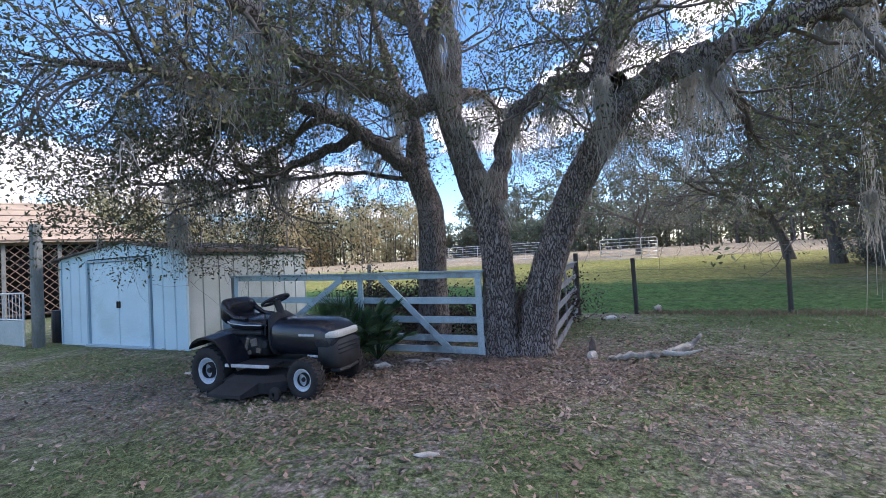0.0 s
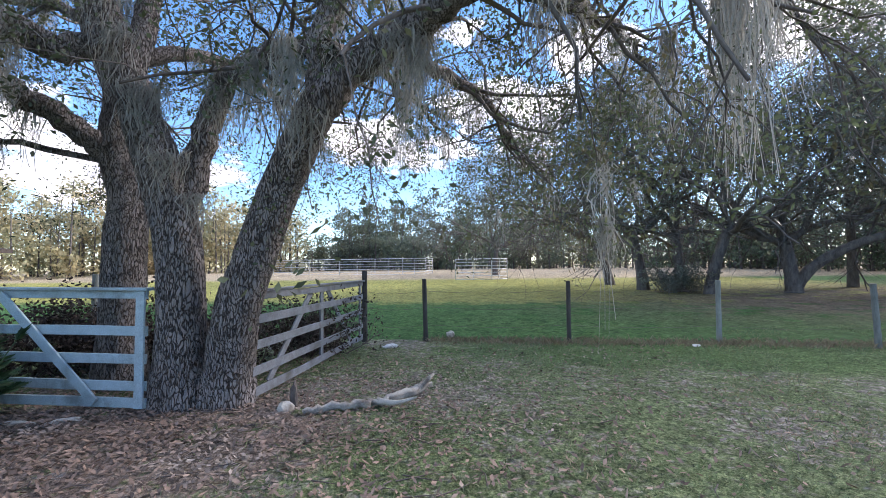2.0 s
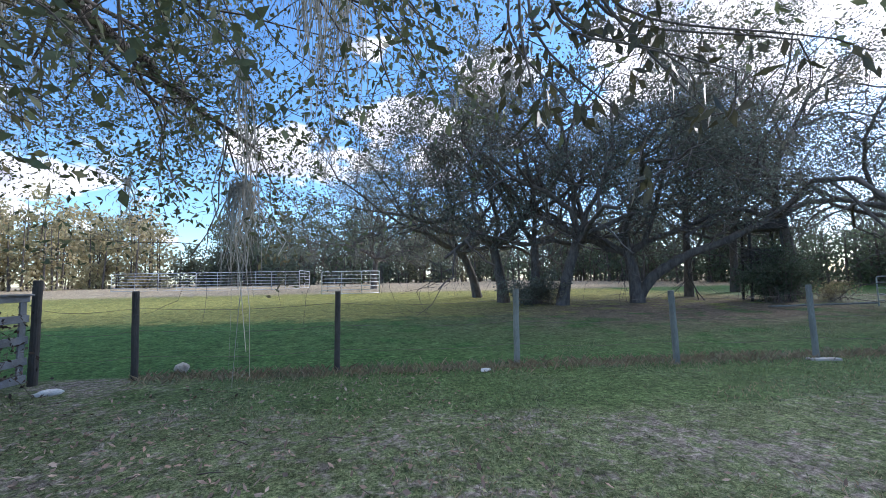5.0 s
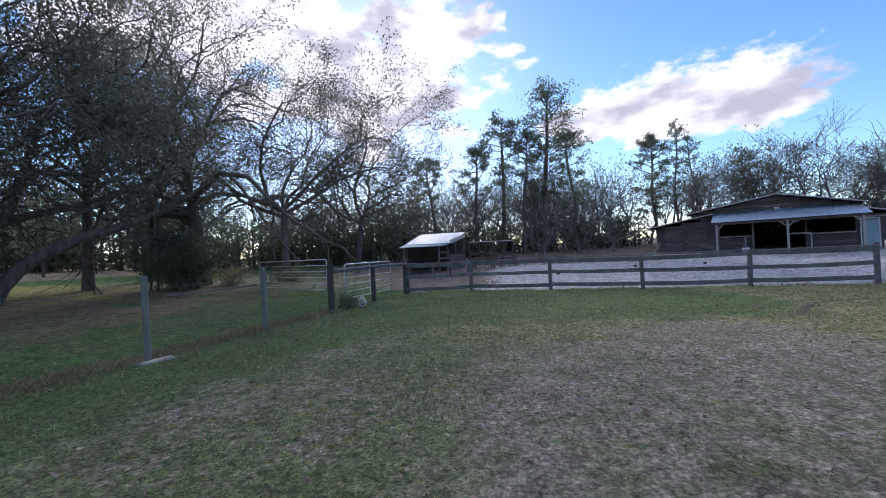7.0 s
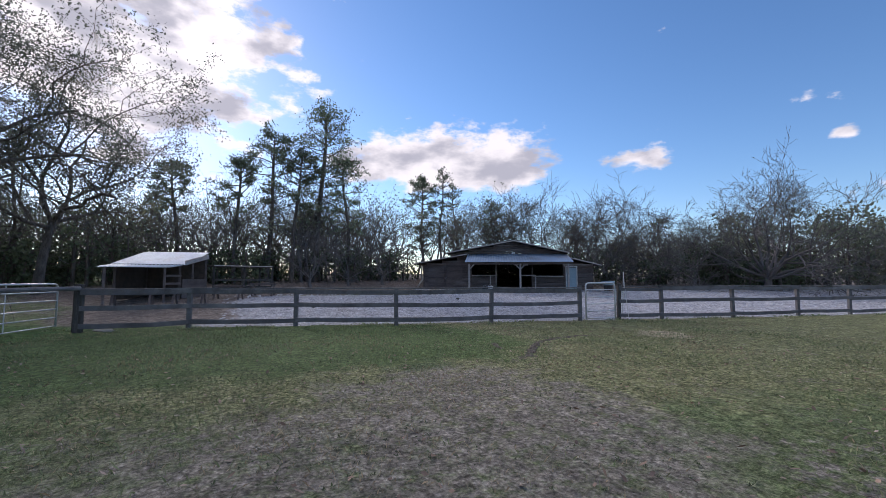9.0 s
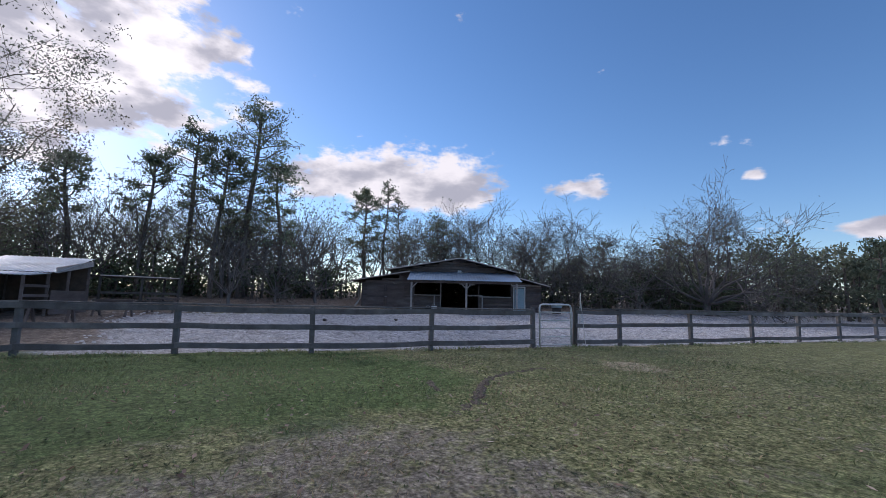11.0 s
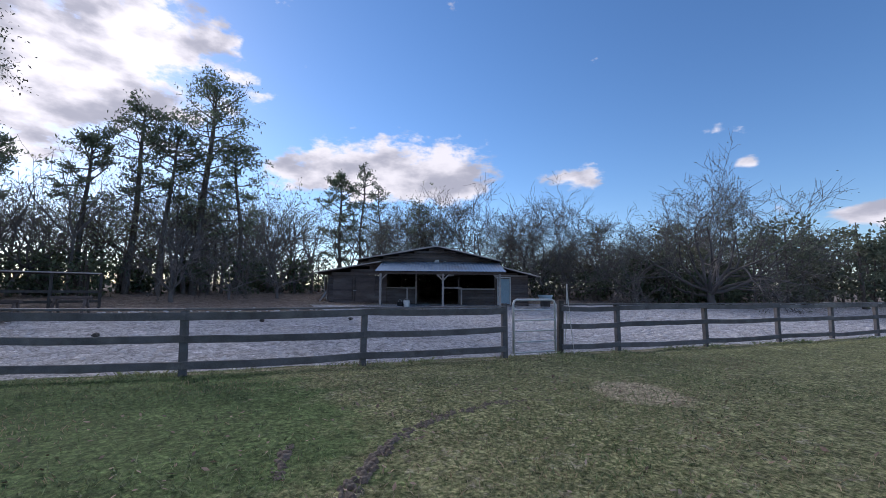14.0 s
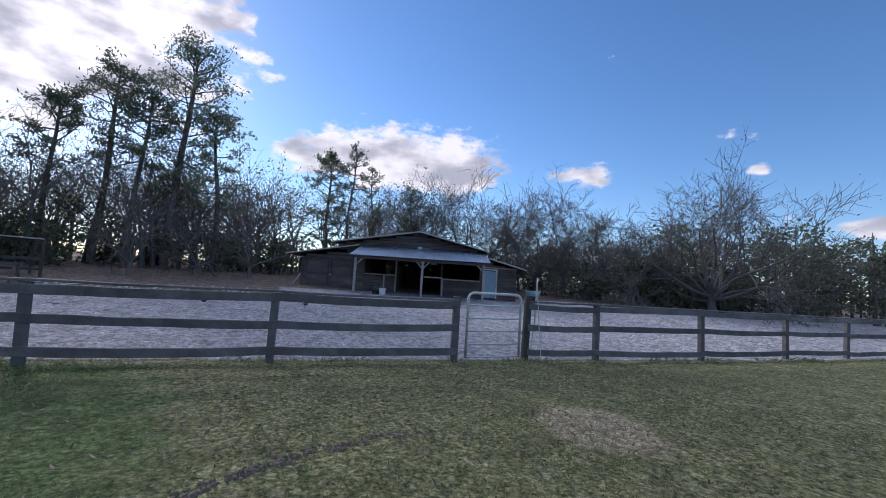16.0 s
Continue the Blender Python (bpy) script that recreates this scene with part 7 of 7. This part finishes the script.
def fallen_branch():
    rng = np.random.default_rng(221)
    t = thing("fallen_branch", (2.6, 5.65, 0.0), 0, "bleached crooked fallen branch with flaking bark", "branch")
    w = Buf()
    P, R = smooth_path([(0.05, -0.05, 0.05), (0.45, 0.0, 0.07), (0.9, 0.12, 0.06), (1.3, 0.35, 0.08), (1.6, 0.6, 0.1)], [0.03, 0.045, 0.038, 0.042, 0.022], 7)
    trunk_into(w, P + rng.normal(size=P.shape) * 0.014, R * rng.uniform(0.65, 1.35, len(R)), rng, 12, 0.28)
    P, R = smooth_path([(0.9, 0.12, 0.06), (1.1, -0.05, 0.08), (1.35, -0.1, 0.14)], [0.04, 0.03, 0.012], 4)
    trunk_into(w, P, R, rng, 8, 0.1)
    P, R = smooth_path([(1.45, 0.45, 0.1), (1.55, 0.42, 0.22), (1.62, 0.5, 0.25)], [0.035, 0.03, 0.02], 4)
    trunk_into(w, P, R, rng, 8, 0.1)
    sub("wood", w, M_LOG, t, smooth=True)


fallen_branch()


def soil_ridge():
    """A low crooked ridge of turned soil in the lawn."""
    rng = np.random.default_rng(231)
    P, R = smooth_path([(18.87, -7.8, 0.0), (19.15, -7.1, 0.01), (19.05, -6.2, 0.01), (18.75, -5.5, 0.01), (18.2, -4.85, 0.01), (17.5, -4.2, 0.005), (16.9, -3.2, 0.0)], [0.012, 0.025, 0.03, 0.03, 0.035, 0.03, 0.012], 14)
    P[:, :2] += rng.normal(size=(len(P), 2)) * 0.03
    b = Buf()
    P2, R2 = smooth_path([(19.1, -4.5, 0.0), (18.8, -4.35, 0.01), (18.4, -4.2, 0.0)], [0.015, 0.04, 0.02], 8)
    for PP, RR in ((P, R), (P2, R2)):
        for p, r in zip(PP, RR):
            for _ in range(9):
                c = p + np.array([rng.normal() * 0.026, rng.normal() * 0.026, 0.0])
                q = r * rng.uniform(0.12, 0.8)
                an = np.linspace(0, 2 * np.pi, 6, endpoint=False) + rng.uniform(0, 1)
                wob = rng.uniform(0.7, 1.4, 6)
                lo = np.stack([c[0] + np.cos(an) * q * wob * 1.5, c[1] + np.sin(an) * q * wob * 1.5, np.full(6, -0.01)], 1)
                hi = np.stack([c[0] + np.cos(an) * q * wob * 0.7, c[1] + np.sin(an) * q * wob * 0.7, np.full(6, q * rng.uniform(0.5, 1.1))], 1)
                b.add(np.concatenate([lo, hi]), np.array([[i, (i + 1) % 6, 6 + (i + 1) % 6, 6 + i] for i in range(6)] + [[6, 7, 8, 9], [6, 9, 10, 11]]))
    tagged(new("soil_ridge", b.mesh("soil_ridge", M_SOIL)), "low crooked ridge of dark turned soil in the lawn", "soil", kind="structure")


M_SOIL = mat("turned_soil", (0.20, 0.17, 0.14), (0.11, 0.09, 0.075), rough=0.95, scale=14, fine=70, bump=0.7, dist=0.02)
soil_ridge()


def chunk(name, loc, size, rz, seed, material, label, cat):
    rng = np.random.default_rng(seed)
    bm = bmesh.new()
    bmesh.ops.create_icosphere(bm, subdivisions=2, radius=0.5)
    for v in bm.verts:
        n = noise.noise(v.co * 2.3 + Vector((seed, 0, 0)))
        v.co *= 1 + 0.45 * n
        v.co = Vector((v.co.x * size[0], v.co.y * size[1], v.co.z * size[2]))
    ob = part(name, bm, material)
    ob.matrix_world = pose(*loc, 0, 0, rz)
    return tagged(ob, label, cat)


chunk("driftwood_chunk", (-0.80, 5.5, 0.04), (0.26, 0.10, 0.12), 25, 3, M_LOG, "bleached broken wood chunk on leaf litter", "wood")
chunk("driftwood_chunk", (-0.35, 5.85, 0.02), (0.36, 0.07, 0.06), -10, 4, M_LOG, "bleached broken wood chunk on leaf litter", "wood")
chunk("driftwood_chunk", (0.10, 5.85, 0.02), (0.3, 0.07, 0.06), 15, 5, M_LOG, "bleached broken wood chunk on leaf litter", "wood")
chunk("driftwood_chunk", (2.45, 5.75, 0.05), (0.2, 0.12, 0.16), 40, 6, M_LOG, "pale upright splinter of broken wood", "wood")
chunk("driftwood_chunk", (2.5, 5.95, 0.12), (0.08, 0.14, 0.36), 40, 7, M_STICK, "grey-green upright stump of a branch", "wood")
chunk("pale_rag", (3.75, 9.6, 0.04), (0.3, 0.12, 0.1), 20, 8, M_WHITE, "crumpled pale scrap on the grass", "scrap")
chunk("pale_rag", (9.9, 8.35, 0.03), (0.2, 0.12, 0.06), 20, 9, M_WHITE, "crumpled pale scrap by the wire fence", "scrap")
chunk("tan_stone", (5.2, 10.5, 0.1), (0.22, 0.2, 0.2), 20, 10, M_LOG, "tan round stone by the fence post", "stone")
chunk("pale_stone", (21.7, 4.95, 0.12), (0.35, 0.25, 0.4), 20, 11, M_STONE, "pale rough stone among weeds", "stone")
chunk("pale_stone", (25.1, 3.55, 0.03), (0.5, 0.2, 0.1), 70, 12, M_STONE, "pale flat stone at the fence corner", "stone")
chunk("driftwood_chunk", (-3.9, 5.4, 0.03), (0.35, 0.08, 0.06), 5, 13, M_LOG, "short pale stick on the lawn", "wood")
chunk("driftwood_chunk", (0.35, 2.55, 0.02), (0.22, 0.07, 0.05), 5, 14, M_LOG, "short pale stick on the lawn", "wood")
chunk("dark_clod", (29.5, -9.2, 0.43), (0.2, 0.16, 0.1), 5, 15, M_POST_DARK, "dark lump of dung on the sand", "clod")
chunk("dark_clod", (30.4, -6.4, 0.40), (0.2, 0.16, 0.12), 5, 16, M_POST_DARK, "dark stump on the sand", "clod")
chunk("dark_clod", (28.2, -2.2, 0.32), (0.2, 0.16, 0.12), 5, 17, M_POST_DARK, "dark stump on the sand", "clod")


def fallen_pole():
    t = thing("fallen_pole", (24.6, 13.0, gz(24.6, 13.0)), 0, "slim pale pole lying in the dry brush", "pole")
    part("pole", tube_bm([(0, 0, 0.05), (0.9, -1.0, 0.12), (2.3, -2.3, 0.2)], 0.035, 7), M_POST, t)


fallen_pole()


def scatter_stuff():
    rng = np.random.default_rng(301)
    # dead leaves under the oak and over the near lawn
    n = 15000
    X = np.concatenate([rng.normal(0.3, 2.5, n), rng.uniform(-8, 9, 7000), rng.uniform(8, 21, 1800)])
    Y = np.concatenate([rng.normal(5.1, 1.4, n), rng.uniform(0, 9, 7000), rng.uniform(-9, 5, 1800)])
    keep = (beyond_field(X, Y) < 0.3) & (beyond_lot(X, Y) < -0.5)
    X, Y = X[keep], Y[keep]
    n = len(X)
    a = rng.uniform(0, 2 * np.pi, n)
    L, W = rng.uniform(0.017, 0.044, n), rng.uniform(0.008, 0.019, n)
    C = np.stack([X, Y, height(X, Y) + rng.uniform(0.012, 0.045, n)], 1)
    d = np.stack([np.cos(a), np.sin(a), rng.normal(size=n) * 0.35], 1) * L[:, None]
    s = np.stack([-np.sin(a), np.cos(a), rng.normal(size=n) * 0.45], 1) * W[:, None]
    V = np.stack([C - d, C + s, C + d, C - s], 1).reshape(-1, 3)
    buf = Buf()
    buf.add(V, np.arange(4 * n).reshape(-1, 4))
    tagged(new("leaf_litter", buf.mesh("leaf_litter", M_LITTER)), "curled brown dead oak leaves on the ground", "litter", kind="stuff")

    def blades(name, X, Y, hmin, hmax, material, label, w=0.004):
        n = len(X)
        Z = height(X, Y)
        a = rng.uniform(0, 2 * np.pi, n)
        h = rng.uniform(hmin, hmax, n)
        lean = rng.normal(size=(n, 2)) * h[:, None] * 0.55
        B = np.stack([X, Y, Z - 0.005], 1)
        s = np.stack([np.cos(a), np.sin(a), 0 * a], 1) * w * rng.uniform(0.6, 1.5, n)[:, None]
        M = B + np.stack([lean[:, 0] * 0.35, lean[:, 1] * 0.35, h * 0.6], 1)
        T = B + np.stack([lean[:, 0], lean[:, 1], h], 1)
        V = np.stack([B - s, B + s, M + s * 0.7, T], 1).reshape(-1, 3)
        b = Buf()
        b.add(V, np.arange(4 * n).reshape(-1, 4))
        tagged(new(name, b.mesh(name, material)), label, "grass", kind="stuff")

    def patchy(n, x0, x1, y0, y1, thresh, sc, seed):
        X, Y = rng.uniform(x0, x1, n), rng.uniform(y0, y1, n)
        ph = np.random.default_rng(seed).uniform(0, 6.3, (6, 2))
        v = np.zeros(n)
        for k in range(6):
            an = k * 1.1 + 0.3
            v += np.sin((X * np.cos(an) + Y * np.sin(an)) * sc * (1 + 0.37 * k) + ph[k, 0]) / (1 + 0.3 * k)
        keep = (v + rng.normal(size=n) * 0.7 > thresh) & (beyond_lot(X, Y) < -0.15)
        return X[keep], Y[keep]

    X, Y = patchy(240000, -8, 25, -13, 10, 0.0, 1.1, 1)
    lit = np.exp(-(((X - 0.4) / 3.2) ** 2 + ((Y - 5.3) / 2.0) ** 2)) > rng.uniform(0, 0.8, len(X))
    lit |= np.exp(-(((X - 15.2) / 3.4) ** 2 + ((Y + 2.2) / 1.8) ** 2)) > rng.uniform(0.1, 1.0, len(X))
    X, Y = X[~lit], Y[~lit]
    blades("lawn_grass", X, Y, 0.02, 0.06, M_GRASS, "short patchy winter lawn grass")
    X, Y = patchy(60000, 5, 25, -14, 6, 0.7, 1.3, 2)
    blades("dry_lawn_grass", X, Y, 0.02, 0.055, M_STRAW, "short dry straw-coloured grass")
    # low broad-leaved weeds in clumps
    X, Y = patchy(26000, 3, 24, -12, 8, 0.4, 1.7, 6)
    m = 5
    an = np.repeat(rng.uniform(0, 6.3, len(X)), m) + np.tile(np.arange(m) * 2 * np.pi / m, len(X))
    B = np.repeat(np.stack([X, Y, height(X, Y) + 0.004], 1), m, 0)
    ln = (np.repeat(rng.uniform(0.010, 0.030, len(X)), m) * rng.uniform(0.6, 1.2, len(an)))[:, None]
    dv = np.stack([np.cos(an), np.sin(an), rng.uniform(0.15, 0.9, len(an))], 1) * ln
    sv = np.stack([-np.sin(an), np.cos(an), 0 * an], 1) * ln * 0.26
    wb = Buf()
    wb.add(np.stack([B, B + dv * 0.55 + sv, B + dv, B + dv * 0.55 - sv], 1).reshape(-1, 3), np.arange(4 * len(an)).reshape(-1, 4))
    tagged(new("lawn_weeds", wb.mesh("lawn_weeds", M_WEED)), "low dark-green broad-leaved weeds in the lawn", "weeds", kind="stuff")
    # longer grass along the fence lines
    t = rng.uniform(0, 1, 9000)
    X = 4.6 + 16 * t + rng.normal(size=9000) * 0.1
    Y = 10.25 - 4.77 * t + rng.normal(size=9000) * 0.22
    blades("fence_line_grass", X[:5000], Y[:5000], 0.05, 0.14, M_STRAW, "longer dead grass along the wire fence")
    t = rng.uniform(-0.2, 1.2, 4500)
    t = t[np.sin(t * 37) + np.sin(t * 91 + 1) + rng.normal(size=4500) * 0.6 > 0.4]
    X, Y = 25.1 - 5.85 * t - 0.32 + rng.normal(size=len(t)) * 0.12, 1.67 - 23.1 * t + rng.normal(size=len(t)) * 0.05
    blades("fence_line_weeds", X, Y, 0.03, 0.11, M_GRASS, "green weeds along the board fence", 0.006)
    # twigs and dry spots
    b = Buf()
    for _ in range(260):
        x, y = rng.normal(1.5, 3.0), rng.normal(4.6, 1.8)
        a, L = rng.uniform(0, 6.3), rng.uniform(0.08, 0.4)
        z = gz(x, y)
        b.add(*tube(np.array([[x, y, z + 0.015], [x + math.cos(a) * L / 2, y + math.sin(a) * L / 2, z + 0.03], [x + math.cos(a + 0.2) * L, y + math.sin(a + 0.2) * L, z + 0.015]]), np.array([0.006, 0.005, 0.002]), 4))
    tagged(new("twig_litter", b.mesh("twig_litter", M_STICK)), "small dead twigs on the leaf litter", "litter", kind="stuff")
    # hoof marks in the sand: small clods
    b = Buf()
    n = 3600
    X, Y = rng.uniform(18, 36, n), rng.uniform(-30, 1, n)
    d2 = beyond_lot(X, Y)
    k = (d2 > 0.5) & (d2 < 13)
    X, Y = X[k], Y[k]
    for x, y in zip(X, Y):
        r = rng.uniform(0.03, 0.09)
        z = gz(x, y)
        m = 6
        an = np.linspace(0, 2 * np.pi, m, endpoint=False) + rng.uniform(0, 1)
        lo = np.stack([x + np.cos(an) * r * 1.5, y + np.sin(an) * r, np.full(m, z - 0.01)], 1)
        hi = np.stack([x + np.cos(an) * r * 0.7, y + np.sin(an) * r * 0.5, np.full(m, z + r * 0.45)], 1)
        q = [[i, (i + 1) % m, m + (i + 1) % m, m + i] for i in range(m)] + [[m, m + 1, m + 2, m + 3], [m, m + 3, m + 4, m + 5]]
        b.add(np.concatenate([lo, hi]), np.array(q))
    tagged(new("sand_clods", b.mesh("sand_clods", M_GROUND_SAND)), "trampled lumps of pale sand", "sand", kind="stuff")


M_GROUND_SAND = mat("loose_sand", (0.50, 0.50, 0.515), (0.43, 0.43, 0.44), rough=0.95, scale=8, fine=60, bump=0.3)
scatter_stuff()
